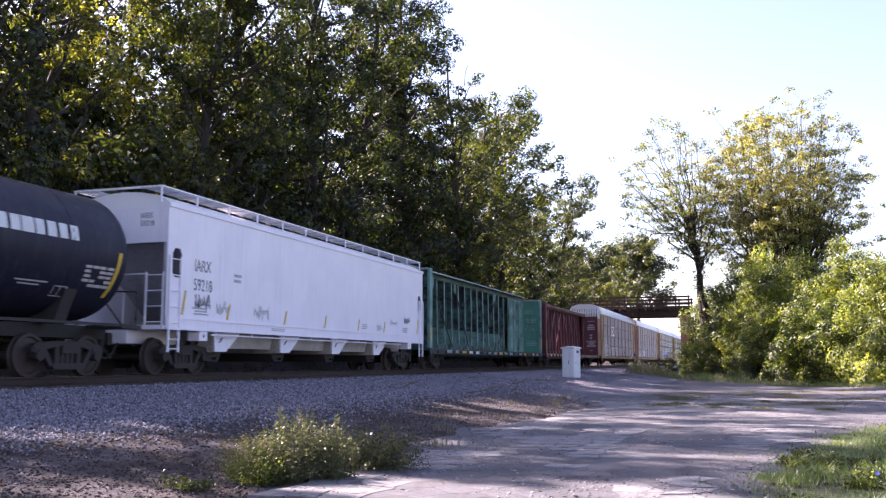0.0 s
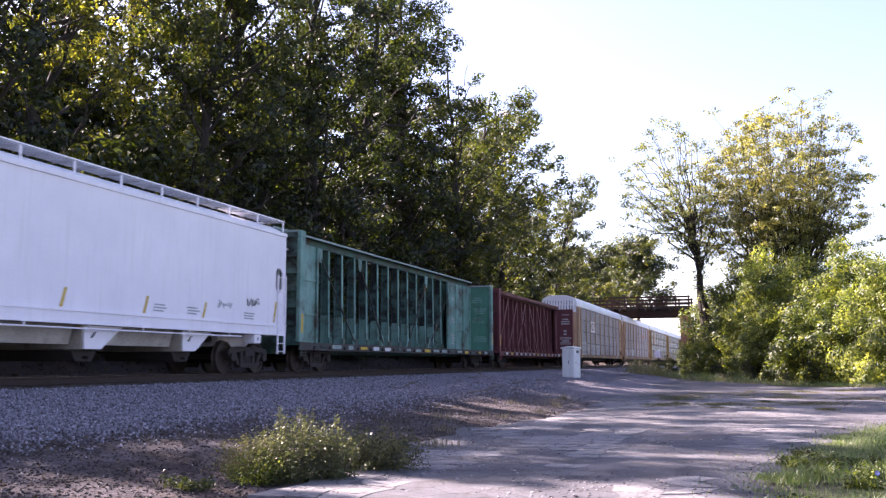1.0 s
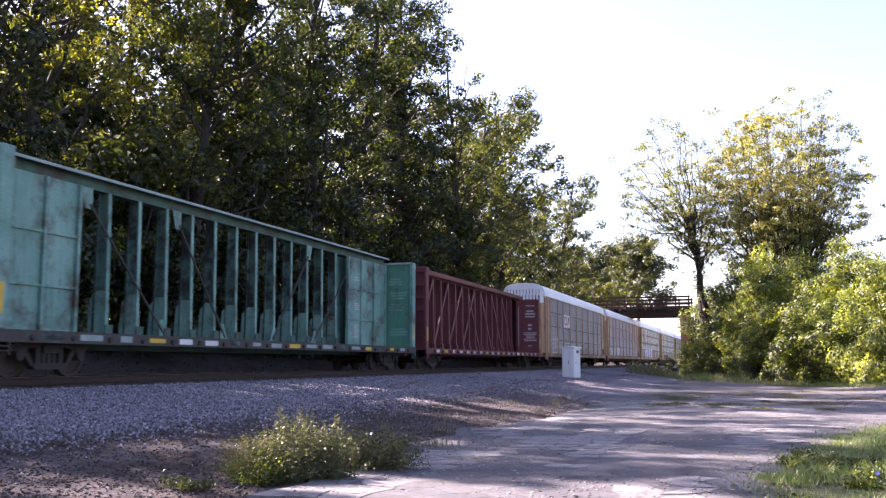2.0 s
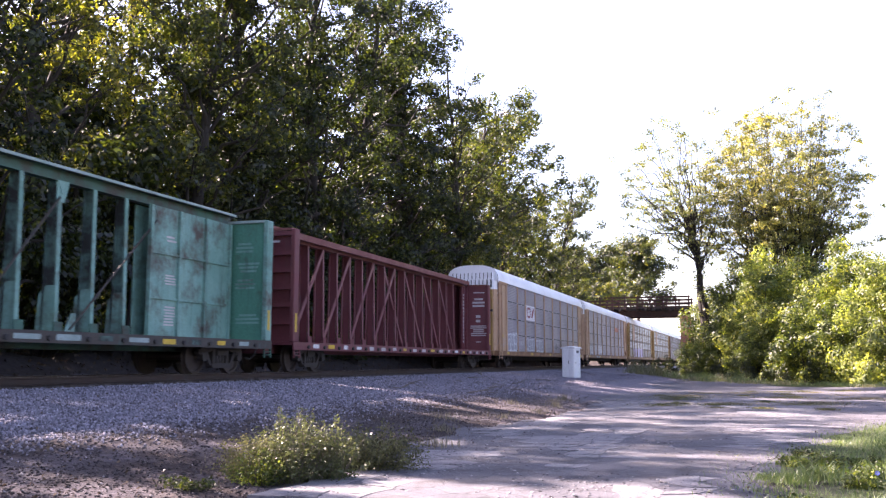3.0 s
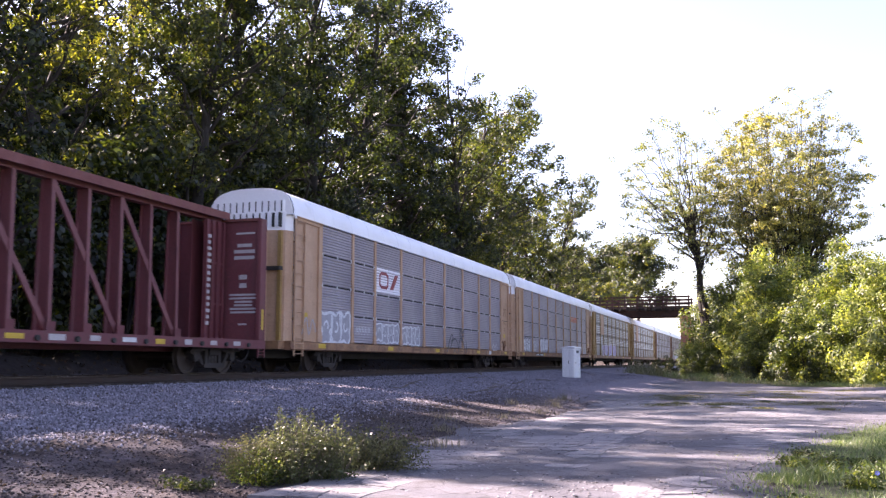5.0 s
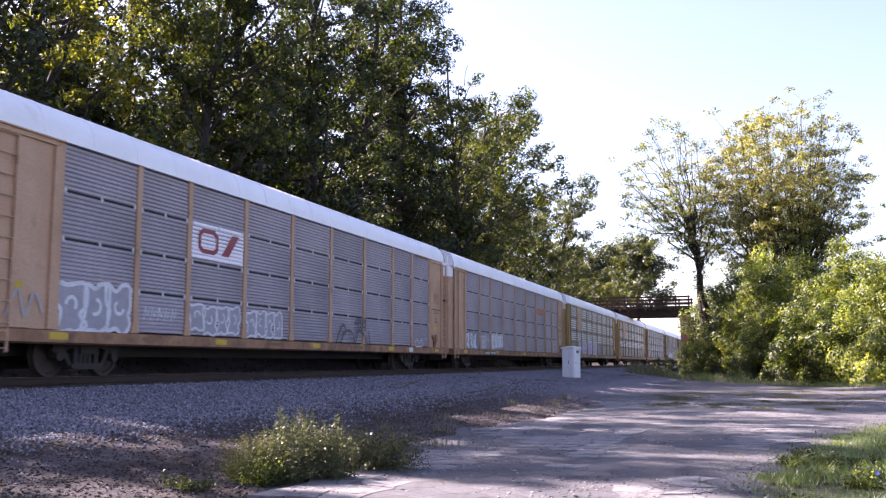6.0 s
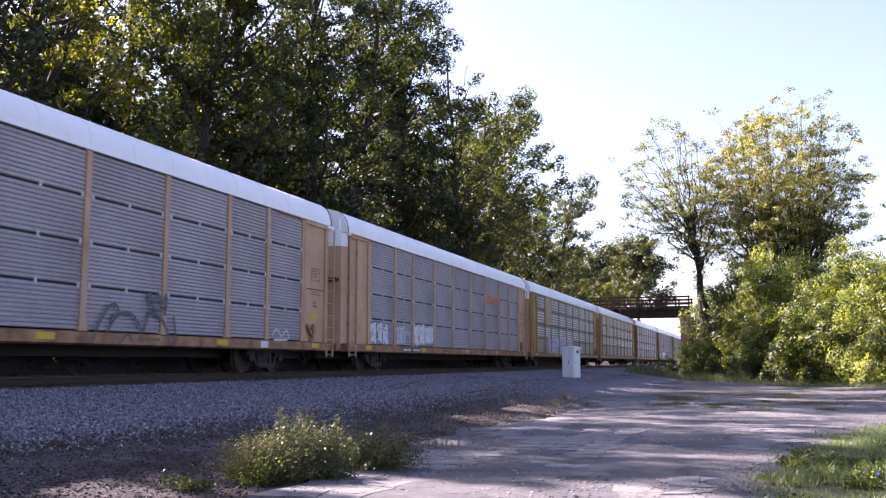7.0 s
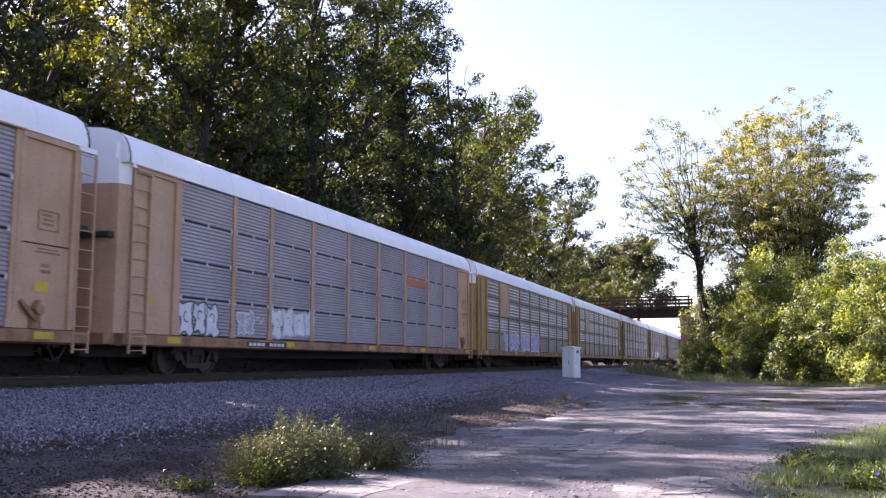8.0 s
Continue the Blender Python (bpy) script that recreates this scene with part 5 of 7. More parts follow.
        part("outlet_gate", bm, truck_steel, h, "rusty outlet gate")
    bm = bmesh.new()
    box(bm, -0.22, 0.22, 0.3, L - 0.3, 0.9, 1.12)
    part("centre_sill", bm, under_black, car)
    for y in (1.45, L - 1.45):
        add_truck(car, y)
    coupler(car, -0.2, -1), coupler(car, L + 0.2, 1)
    # writing and marks
    x = X + 0.003
    lettering("IARX", 0.44, letter_black, car, 1.16, 2.66, x, squeeze=0.80)
    lettering("59218", 0.44, letter_black, car, 1.14, 2.16, x, squeeze=0.80)
    r2 = random.Random(8)
    text_bars(car, r2, 3.1, 2.45, 0.42, 0.3, 2, x, scrawl_grey)
    for y, z in ((0.62, 1.5), (2.75, 1.46), (6.05, 1.46), (8.9, 1.46), (11.7, 1.46), (14.2, 1.46), (18.0, 1.5)):
        bm = bmesh.new()
        hgt = 0.62 if y in (0.62, 18.0) else 0.42
        prism(bm, [(y, z), (y + 0.09, z), (y + 0.22, z + hgt), (y + 0.13, z + hgt)], "x", x, x + 0.003)
        part("yellow_mark", bm, yellow_mark, car, "slanted yellow reflective mark")
    for y, w in ((1.1, 0.9), (12.1, 0.55), (13.5, 0.6), (16.3, 0.6)):
        text_bars(car, r2, y, 1.5, w, 0.22, 3, x, scrawl_grey)
    text_bars(car, r2, 5.2, 1.22, 1.0, 0.1, 2, X + 0.027, scrawl_grey)
    for y, z, w, h, mat in ((1.2, 1.58, 0.8, 0.52, scrawl_dark), (2.2, 1.52, 0.8, 0.5, scrawl_grey), (4.2, 1.52, 0.95, 0.42, scrawl_grey), (16.4, 1.85, 0.8, 0.32, scrawl_dark), (14.9, 1.75, 0.8, 0.25, scrawl_grey)):
        for k in range(2):
            bm = bmesh.new()
            p = [(y + w * (0.05 + 0.9 * q / 11) + r2.uniform(-0.09, 0.09) * w, z + h * (r2.uniform(0.5, 1.0) if q % 2 else r2.uniform(0.0, 0.5))) for q in range(12)]
            ribbon(bm, smooth_line(p, 4), 0.03, x + 0.002 + 0.001 * k)
            part("graffiti", bm, mat, car, "small sprayed scribble")
    for words, z in (("IARX", 3.93), ("59218", 3.73)):
        mark = lettering(words, 0.20, letter_black, car, 0, 0, 0, squeeze=0.85)
        mark.rotation_euler, mark.location = (0, 0, -math.pi / 2), (0.52, 0.145, z)
    return car


# ---- centre-beam lumber cars
def centrebeam_car(name, y0, label, main, pale, edge, L, posts, style):
    X = 1.47
    car = new_car(name, y0, label, "flat car")
    bm = bmesh.new()
    box(bm, -X, X, 0.0, L, 0.86, 0.93)
    box(bm, -0.45, 0.45, 0.1, L - 0.1, 0.60, 0.86)
    part("deck", bm, main, car)
    for s in (-1, 1):
        bm = bmesh.new()
        a, b = sorted((s * (X + 0.002), s * (X + 0.05)))
        box(bm, a, b, 0.0, L, 0.70, 0.95)
        part("side_sill", bm, main if style == "red" else grime, car)
        # winches along the sill
        k = 19
        for i in range(k):
            y = 1.0 + i * (L - 2.0) / (k - 1)
            bm = bmesh.new()
            bar(bm, (s * (X + 0.051), y, 0.80), (s * (X + 0.11), y, 0.80), 0.06, 8)
            part("winch", bm, under_black, car)
    r2 = random.Random(5)
    for i in range(18):
        y = 1.0 + (i + 0.5) * (L - 2.0) / 18
        if style == "red":
            mat = letter_white if i in (0, 2, 3, 13) else yellow_mark if i in (1, 7, 10, 14) else letter_dim
            w = r2.uniform(0.3, 0.5)
        else:
            mat = letter_white if i in (4, 5) else yellow_mark if i in (3, 9, 14, 16) else (worn_edge if i % 3 else grimy_green)
            w = r2.uniform(0.4, 0.75)
        bm = bmesh.new()
        box(bm, X + 0.052, X + 0.055, y - w / 2, y + w / 2, 0.745 + r2.uniform(0, 0.03), 0.87 + r2.uniform(0, 0.03))
        part("sill_label", bm, mat, car)
    # bulkheads
    for y, w in ((0.0, 1), (L, -1)):
        bm = bmesh.new()
        a, b = sorted((y + w * 0.16, y + w * 0.22))
        box(bm, -X, X, a, b, 0.932, 4.48)
        # Green car's leading bulkhead: darker grimy paint in place of the shadow on it.
        bh = part("bulkhead", bm, (grimy_green if w > 0 else green_mid) if style == "green" else main, car, "end bulkhead of sheet steel")
        a, b = sorted((y + w * 0.002, y + w * 0.158))
        for z in (0.95, 1.5, 2.05, 2.6, 3.15, 3.7, 4.32):
            bm = bmesh.new()
            box(bm, -X + 0.1, X - 0.1, a, b, z, z + 0.14)
            part("bulkhead_rib", bm, grimy_green if style == "green" else main, bh)
        for s in (-1, 1):
            bm = bmesh.new()
            a, b = sorted((y, y + w * 0.34))
            u, v = sorted((s * (X - 0.12), s * (X + 0.03)))
            box(bm, u, v, a, b, 0.952, 4.54)
            part("corner_post", bm, pale if style == "green" else main, bh, bevel=0.02)
        bm = bmesh.new()
        a, b = sorted((y + w * 0.002, y + w * 0.30))
        box(bm, -X + 0.12, X - 0.12, a, b, 4.482, 4.56)
        part("top_cap", bm, edge, bh)
    # centre beam
    bm = bmesh.new()
    lip = 4.69 if style == "green" else 4.54
    box(bm, -0.33, 0.33, 0.23, L - 0.23, 4.70, 4.75)
    box(bm, -0.12, 0.12, 0.23, L - 0.23, 4.46, 4.70)
    chord = part("top_chord", bm, main, car, "long steel top chord")
    for s in (-1, 1):
        bm = bmesh.new()
        u, v = sorted((s * 0.332, s * 0.36))
        box(bm, u, v, 0.23, L - 0.23, lip, 4.76)
        part("chord_lip", bm, edge, chord, "chalky worn edge")
    for y in posts:
        bm = bmesh.new()
        for s in (-1, 1):
            lo, hi = (0.20, 0.15) if style == "green" else (0.22, 0.16)
            fb_ = bm if s < 0 else bmesh.new()
            prism(fb_, [(s * lo, 0.93), (s * (lo - 0.035), 0.93), (s * (hi - 0.035), 4.46), (s * hi, 4.46)], "y", y - 0.058, y + 0.058)
        box(bm, -0.125, 0.125, y - 0.012, y + 0.012, 0.93, 4.46)
        p = part("post", bm, grimy_green if style == "green" else main, car)
        if style == "green":
            bm = bmesh.new()
            prism(bm, [(-0.36, 0.932), (0.155, 0.932), (0.155, 2.05), (-0.10, 2.05), (-0.30, 1.85)], "y", y - 0.03, y - 0.014)
            part("post_base", bm, green_pale, p, "paler stiffening plate")
        # Only the near flange is paler: its lit edge is put into the paint.
        part("flange", fb_, pale if style == "green" else red_pale, p, "near flange in paler paint for its lit edge")
        bm = bmesh.new()
        box(bm, 0.242, 0.27, y - 0.14, y + 0.14, 0.932, 1.22)
        part("foot_plate", bm, main, p)
    if style == "red":
        step = posts[1] - posts[0]
        for a, b, za, zb, x in ((0, 2, 1.0, 4.4, 0.14), (2, 4, 1.0, 4.4, 0.14), (4, 6, 1.0, 4.4, 0.14), (6, 8, 1.0, 4.4, 0.14),
                                (7, 9, 4.4, 1.0, 0.085), (9, 11, 4.4, 1.0, 0.14), (11, 13, 4.4, 1.0, 0.14), (13, 15, 4.4, 1.0, 0.14)):
            bm = bmesh.new()
            strut(bm, (x, posts[0] + a * step, za), (x, posts[0] + b * step, zb), 0.15, 0.05)
            part("diagonal", bm, red_pale, car, "paler red diagonal brace")
    if style == "green":
        # long tie rods with gussets at both ends
        for top, foot in ((3.95, 7.2), (7.6, 10.2), (L - 3.95, L - 7.2), (L - 7.6, L - 10.2)):
            w = 1 if foot > top else -1
            bm = bmesh.new()
            strut(bm, (0.255, top + w * 0.1, 4.05), (0.255, foot, 1.05), 0.04, 0.04)
            part("tie_rod", bm, grime, car)
            for y, z, g in ((top, 4.44, -1), (foot, 0.935, 1)):
                bm = bmesh.new()
                prism(bm, [(y - 0.2, z), (y + 0.2, z), (y + 0.2 * w * g * -1, z + g * 0.5), (y - 0.05 * w, z + g * 0.5)], "x", 0.232, 0.248)
                part("gusset", bm, pale, car)
    # end bays closed with ribbed sheets
    for a, b in ((0.36, posts[0] - 0.1), (posts[-1] + 0.1, L - 0.36)):
        if style == "red":
            a = a if a < 1 else b - 1.0
        elif a < 1:
            b = 3.75
        else:
            a = 18.95
        bm = bmesh.new()
        box(bm, 0.20, 0.23, a, b, 0.932, 4.45)
        box(bm, -0.23, -0.20, a, b, 0.932, 4.45)
        sh = part("end_bay_sheet", bm, pale, car, "ribbed steel sheet")
        bm = bmesh.new()
        for k in range(4):
            y = a + 0.06 + (b - a - 0.12) * k / 3
            box(bm, 0.232, 0.31, y - 0.05, y + 0.05, 0.94, 4.44)
        for z in (2.0, 3.2):
            box(bm, 0.232, 0.28, a, b, z - 0.03, z + 0.03)
        part("rib", bm, pale, sh)
        if style == "green":
            rr = random.Random(int(a * 10))
            for z, h, n_ in ((1.25, 0.55, 7), (2.35, 0.3, 4), (3.5, 0.2, 2)):
                text_bars(car, rr, a + 0.75, z, 0.55, h, n_, 0.2325, letter_dim)
    for y in (2.05, L - 2.05):
        add_truck(car, y)
    coupler(car, -0.05, -1), coupler(car, L + 0.05, 1)
    for y in (0.06, L - 0.42):
        bm = bmesh.new()
        ladder_bm(bm, X + 0.06, y, y + 0.36, 0.45, 0.7, 2)
        part("step", bm, main, car)
    bm = bmesh.new()
    bar(bm, (-0.9, -0.02, 2.2), (0.9, -0.02, 2.2), 0.018, 6)
    part("grab_iron", bm, main, car)
    for y in (0.1, L - 0.24):
        bm = bmesh.new()
        box(bm, X + 0.031, X + 0.036, y, y + 0.12, 1.25, 1.85)
        part("yellow_mark", bm, yellow_mark, car, "yellow reflective strip")
    # stencils on the bulkheads
    def face_bars(y, x0, z0, w, h, lines, mat, seed):
        rr = random.Random(seed)
        for i in range(lines):
            q = w * rr.uniform(0.6, 1.0)
            z = z0 + h - (i + 1) * h / lines
            bm = bmesh.new()
            box(bm, x0 + (w - q) / 2, x0 + (w + q) / 2, y - 0.003, y, z, z + h / lines * 0.55)
            part("stencil_bar", bm, mat, car)
    if style == "red":
        text_bars(car, random.Random(6), L - 1.32, 1.3, 0.22, 2.7, 15, 0.312, letter_dim)
        yb = L - 0.222
        face_bars(yb, 0.50, 3.35, 0.75, 0.55, 3, letter_dim, 1)
        face_bars(yb, 0.40, 1.75, 0.95, 0.62, 6, letter_dim, 2)
        face_bars(yb, 0.66, 2.5, 0.38, 0.5, 2, letter_dim, 4)
        face_bars(yb, 0.66, 1.4, 0.4, 0.09, 1, letter_dim, 4)
        face_bars(yb, 0.45, 4.1, 0.9, 0.1, 1, letter_dim, 4)
        face_bars(0.0, 0.2, 4.1, 0.9, 0.12, 1, letter_dim, 3)
    else:
        yb = L - 0.222
        for z, w in ((1.45, 0.9), (2.5, 0.7), (3.0, 0.9), (3.6, 0.6)):
            face_bars(yb, 0.35, z, w, 0.34, 3, green_pale, int(z * 10))
        face_bars(0.0, 0.7, 3.9, 0.4, 0.1, 1, letter_white, 3)
    return car


# ---- closed auto racks
RACK_L = 28.2
PITCH = 28.78
RACK_A, RACK_B = 88.45, 117.50
RACK_POSTS = (2.35, 5.0, 7.1, 9.9, 12.75, 15.6, 18.5, 21.4, 23.6, 25.9)
ROWS_Z = (0.985, 1.96, 2.90, 3.92, 4.93)
ROOF = [(1.50, 4.95), (1.49, 5.12), (1.44, 5.34), (1.33, 5.54), (1.12, 5.70), (0.75, 5.81), (0.38, 5.85)]


def corrugated(a, b, z0, z1, x, ribs, depth, s=1):
    """A sheet with level ribs between two posts."""
    bm = bmesh.new()
    step = (z1 - z0) / ribs
    front = []
    for i in range(ribs):
        z = z0 + i * step
        front += [(x, z), (x + s * depth, z + step * 0.18), (x + s * depth, z + step * 0.52), (x, z + step * 0.75)]
    front.append((x, z1))
    lo = [bm.verts.new((u, a, w)) for u, w in front]
    hi_ = [bm.verts.new((u, b, w)) for u, w in front]
    for i in range(len(front) - 1):
        bm.faces.new((lo[i], hi_[i], hi_[i + 1], lo[i + 1]))
    box(bm, min(x - s * 0.006, x - s * 0.002), max(x - s * 0.006, x - s * 0.002), a, b, z0, z1)
    return bm


def light_dashes(a, b, z0, z1, x, count):
    """Raised dashes for light seen through slots; they stand off a sheet, leaning back to face the sky."""
    bm = bmesh.new()
    step = (z1 - z0) / count
    for i in range(count):
        z = z0 + i * step
        prism(bm, [(x, z + step * 0.58), (x + 0.05, z + step * 0.16), (x + 0.05, z + step * 0.10), (x, z + step * 0.14)], "y", a, b)
    return bm


def rack_car(name, y0, label, frame_paint, panel_paint, dash_paint=None):
    L, X = RACK_L, 1.50
    car = new_car(name, y0, label, "auto rack")
    for s in (-1, 1):
        bm = bmesh.new()
        prism(bm, [(s * 1.28, 0.70), (s * 1.42, 0.68), (s * 1.52, 0.72), (s * 1.52, 0.96), (s * 1.42, 0.975), (s * 1.28, 0.975)], "y", 0.25, L - 0.25)
        part("side_sill", bm, sill_paint, car, "tan side sill with rust patches")
        for i, y in enumerate(RACK_POSTS):
            bm = bmesh.new()
            u, v = sorted((s * 1.43, s * X))
            box(bm, u, v, y - 0.09, y + 0.09, 1.35, 4.93)
            prism(bm, [(y - 0.09, 1.35), (y + 0.09, 1.35), (y + 0.15, 0.98), (y - 0.15, 0.98)], "x", u, v + (0.012 if s > 0 else 0))
            part("post", bm, frame_paint, car)
    # near side: a sheet for each bay and row; far side alike
    spans = list(zip(RACK_POSTS, RACK_POSTS[1:]))
    cache = {}
    for s in (1, -1):
        for a, b in spans:
            for r in range(4):
                key = (round(b - a, 2), r, s)
                if key not in cache:
                    bm = corrugated(0.0, b - a - 0.16, ROWS_Z[r] + 0.02, ROWS_Z[r + 1] - 0.03, s * 1.44, 10, 0.028, s)
                    cache[key] = mesh_of("side_panel", bm, panel_paint)
                ob = part("side_panel", cache[key], panel_paint, car)
                ob.location = (0, a + 0.08, 0)
                # Light coming through the slots is made as pale raised dashes.
                if dash_paint and s > 0 and r > 0:
                    key = (round(b - a, 2), r, "dash_paint")
                    if key not in cache:
                        cache[key] = mesh_of("louvre", light_dashes(0.16, b - a - 0.32, ROWS_Z[r] + 0.16, ROWS_Z[r + 1] - 0.14, 1.458, 4), dash_paint)
                    part("louvre", cache[key], dash_paint, ob, "raised dashes for light seen through slots")
        bm = bmesh.new()
        for z in ROWS_Z[1:]:
            u, v = sorted((s * 1.415, s * 1.428))
            box(bm, u, v, RACK_POSTS[0], RACK_POSTS[-1], z - 0.06, z + 0.05)
        part("slot_backing", bm, dark_gap, car)
    if y0 < RACK_B + 1:
        bm = bmesh.new()
        box(bm, 1.473, 1.487, -0.03, 0.03, -0.06, 0.05)
        clip = mesh_of("panel_clip", bm, letter_white)
        for a, b in spans:
            for z in ROWS_Z[1:4]:
                for f in (0.06, 0.5, 0.94):
                    ob = part("panel_clip", clip, letter_white, car)
                    ob.location = (0, a + (b - a) * f, z)
    # end sheets beside the doors
    for ya, yb in ((0.55, 2.27), (L - 2.27, L - 0.55)):
        trailing = ya > 5
        for s in (-1, 1):
            bm = bmesh.new()
            u, v = sorted((s * 1.42, s * 1.455))
            box(bm, u, v, ya, yb, 0.98, 4.93)
            e = part("end_sheet", bm, frame_paint, car, "plain painted sheet beside the end door")
            u, v = sorted((s * 1.457, s * 1.515))
            for y in ((ya + 0.08, yb - 0.1) if trailing else (yb - 0.06,)):
                bm = bmesh.new()
                box(bm, u, v, y - 0.07, y + 0.07, 0.985, 4.795)
                part("stiffener", bm, frame_paint, e)
            bm = bmesh.new()
            box(bm, u, v, ya + 0.03, yb - 0.05, 4.80, 4.92)
            part("stiffener", bm, frame_paint, e)
            if not trailing:
                bm = bmesh.new()
                u, v = sorted((s * 1.457, s * 1.485))
                box(bm, u, v, 1.16, 1.62, 0.985, 4.795)
                part("door_leaf_edge", bm, frame_paint, e, bevel=0.008)
                if s > 0:
                    bm = bmesh.new()
                    box(bm, 1.487, 1.491, 1.22, 1.42, 1.75, 1.9)
                    part("yellow_sticker", bm, yellow_mark, e)
                continue
            if s > 0:
                bm = bmesh.new()
                for a, b, c, d_ in ((0.62, 1.22, 2.98, 3.01), (0.62, 1.22, 3.37, 3.40), (0.62, 0.65, 3.01, 3.37), (1.19, 1.22, 3.01, 3.37)):
                    box(bm, 1.457, 1.463, ya + a, ya + b, c, d_)
                part("placard_frame", bm, sill_paint, e)
                r3 = random.Random(int(y0))
                text_bars(e, r3, ya + 0.70, 3.05, 0.42, 0.28, 3, 1.457, sill_paint)
                text_bars(e, r3, ya + 0.55, 2.48, 0.75, 0.14, 2, 1.457, sill_paint)
                text_bars(e, r3, ya + 0.75, 2.05, 0.35, 0.25, 2, 1.457, sill_paint)
                bm = bmesh.new()
                box(bm, 1.458, 1.464, ya + 0.60, ya + 1.0, 1.72, 1.93)
                part("yellow_sticker", bm, yellow_mark, e)
                bm = bmesh.new()
                box(bm, 1.458, 1.462, ya + 0.14, yb - 0.16, 2.68, 2.71)
                part("seam", bm, dark_gap, e)
                yk = ya + 0.55
                bm = bmesh.new()
                prism(bm, [(yk - 0.42, 1.50), (yk - 0.34, 1.55), (yk + 0.12, 1.17), (yk + 0.04, 1.11)], "x", 1.50, 1.56)
                bar(bm, (1.53, yk + 0.05, 1.15), (1.53, yk + 0.12, 1.55), 0.05, 8)
                bar(bm, (1.46, yk + 0.12, 1.36), (1.60, yk + 0.12, 1.36), 0.12, 10)
                prism(bm, [(yk - 0.06, 0.99), (yk + 0.24, 0.99), (yk + 0.20, 1.30), (yk + 0.0, 1.30)], "x", 1.458, 1.52)
                part("brake_gear", bm, sill_paint, e, "rusty brake lever and chain box")
    for ya, yb in ((0.46, 1.10), (L - 0.56, L - 0.04)):
        for s in (-1, 1):
            bm = bmesh.new()
            ladder_bm(bm, s * 1.53 if s > 0 else -1.48, ya, yb, 0.99, 4.85, 10)
            ladder_bm(bm, s * 1.53 if s > 0 else -1.48, ya + 0.03, yb - 0.03, 0.5, 0.99, 2)
            part("ladder", bm, frame_paint, car)
            bm = bmesh.new()
            u, v = sorted((s * 1.36, s * 1.50))
            box(bm, u, v, ya - 0.02, yb + 0.02, 4.86, 4.97)
            part("ladder_head", bm, white_roof, car)
    # curved end doors
    for y, w in ((0.0, 1), (L, -1)):
        out = [(-1.42, y + w * 0.50), (-1.28, y + w * 0.20), (-0.75, y + w * 0.04), (0, y), (0.75, y + w * 0.04), (1.28, y + w * 0.20), (1.42, y + w * 0.50)]
        bm = bmesh.new()
        prism(bm, out, "z", 0.98, 4.45)
        d = part("end_door", bm, frame_paint, car, "curved end door")
        bm = bmesh.new()
        prism(bm, [(p * 0.99, q) for p, q in out], "z", 4.452, 5.05)
        prism(bm, [(-1.40, y + w * 0.5), (-1.2, y + w * 0.15), (1.2, y + w * 0.15), (1.40, y + w * 0.5)], "z", 5.05, 5.42)
        part("door_head", bm, white_roof, car, "white upper end")
        bm = bmesh.new()
        u, v = sorted((y - w * 0.05, y + w * 0.12))
        box(bm, 0.1, 1.22, u, v + 0.1, 3.18, 3.30)
        part("door_bar", bm, under_black, d, "black door bar")
        bm = bmesh.new()
        u, v = sorted((y - w * 0.15, y + w * 2.2))
        box(bm, -1.3, 1.3, u, v, 0.72, 0.97)
        part("end_sill", bm, sill_paint, car)
        coupler(car, y - w * 0.1, -w, 0.80)
    # roof
    bm = bmesh.new()
    full = ROOF + [(-x, z) for x, z in ROOF[::-1]]
    prism(bm, full, "y", 0.22, L - 0.22)
    part("roof", bm, white_roof, car, "white curved steel roof", True)
    bm = bmesh.new()
    prism(bm, [(x * 1.004, z + 0.008 * (z > 5.3)) for x, z in full], "y", 0, 0.05)
    rib = mesh_of("roof_rib", bm, white_roof)
    for i in range(19):
        ob = part("roof_rib", rib, white_roof, car)
        ob.location = (0, 0.24 + i * (L - 0.48 - 0.05) / 18, 0)
    for s in (-1, 1):
        bm = bmesh.new()
        u, v = sorted((s * 1.40, s * 1.525))
        box(bm, u, v, 0.5, L - 0.5, 4.935, 4.975)
        part("eave_rail", bm, white_roof, car)
        for y in (2.3, L - 2.3):
            bm = bmesh.new()
            u, v = sorted((s * 1.46, s * 1.56))
            box(bm, u, v, y - 1.75, y + 0.12, 4.90, 4.932)
            part("door_track", bm, frame_paint, car)
    for y in (0.26, L - 0.31):
        bm = bmesh.new()
        prism(bm, [(x * 1.010, z + 0.010) for x, z in full], "y", y, y + 0.05)
        part("roof_end_band", bm, dark_gap, car)
    bm = bmesh.new()
    box(bm, -1.3, 1.3, 0.3, L - 0.3, 0.80, 0.90)
    box(bm, -0.3, 0.3, 0.3, L - 0.3, 0.45, 0.80)
    part("floor_frame", bm, under_black, car)
    bm = bmesh.new()
    box(bm, -1.38, 1.38, 2.4, L - 2.4, 2.86, 2.94)
    part("upper_deck", bm, under_black, car)
    for y in (3.9, L - 3.9):
        add_truck(car, y)
    r2 = random.Random(int(y0 * 10))
    for i in range(9):
        y = 2.0 + i * 3.1 + r2.uniform(-0.3, 0.3)
        bm = bmesh.new()
        box(bm, 1.522, 1.526, y, y + (0.55 if i % 2 == 0 else 0.8), 0.775 if i % 2 == 0 else 0.81, 0.925 if i % 2 == 0 else 0.89)
        part("sill_mark", bm, yellow_mark if i % 2 == 0 else brown_paint, car)
    return car


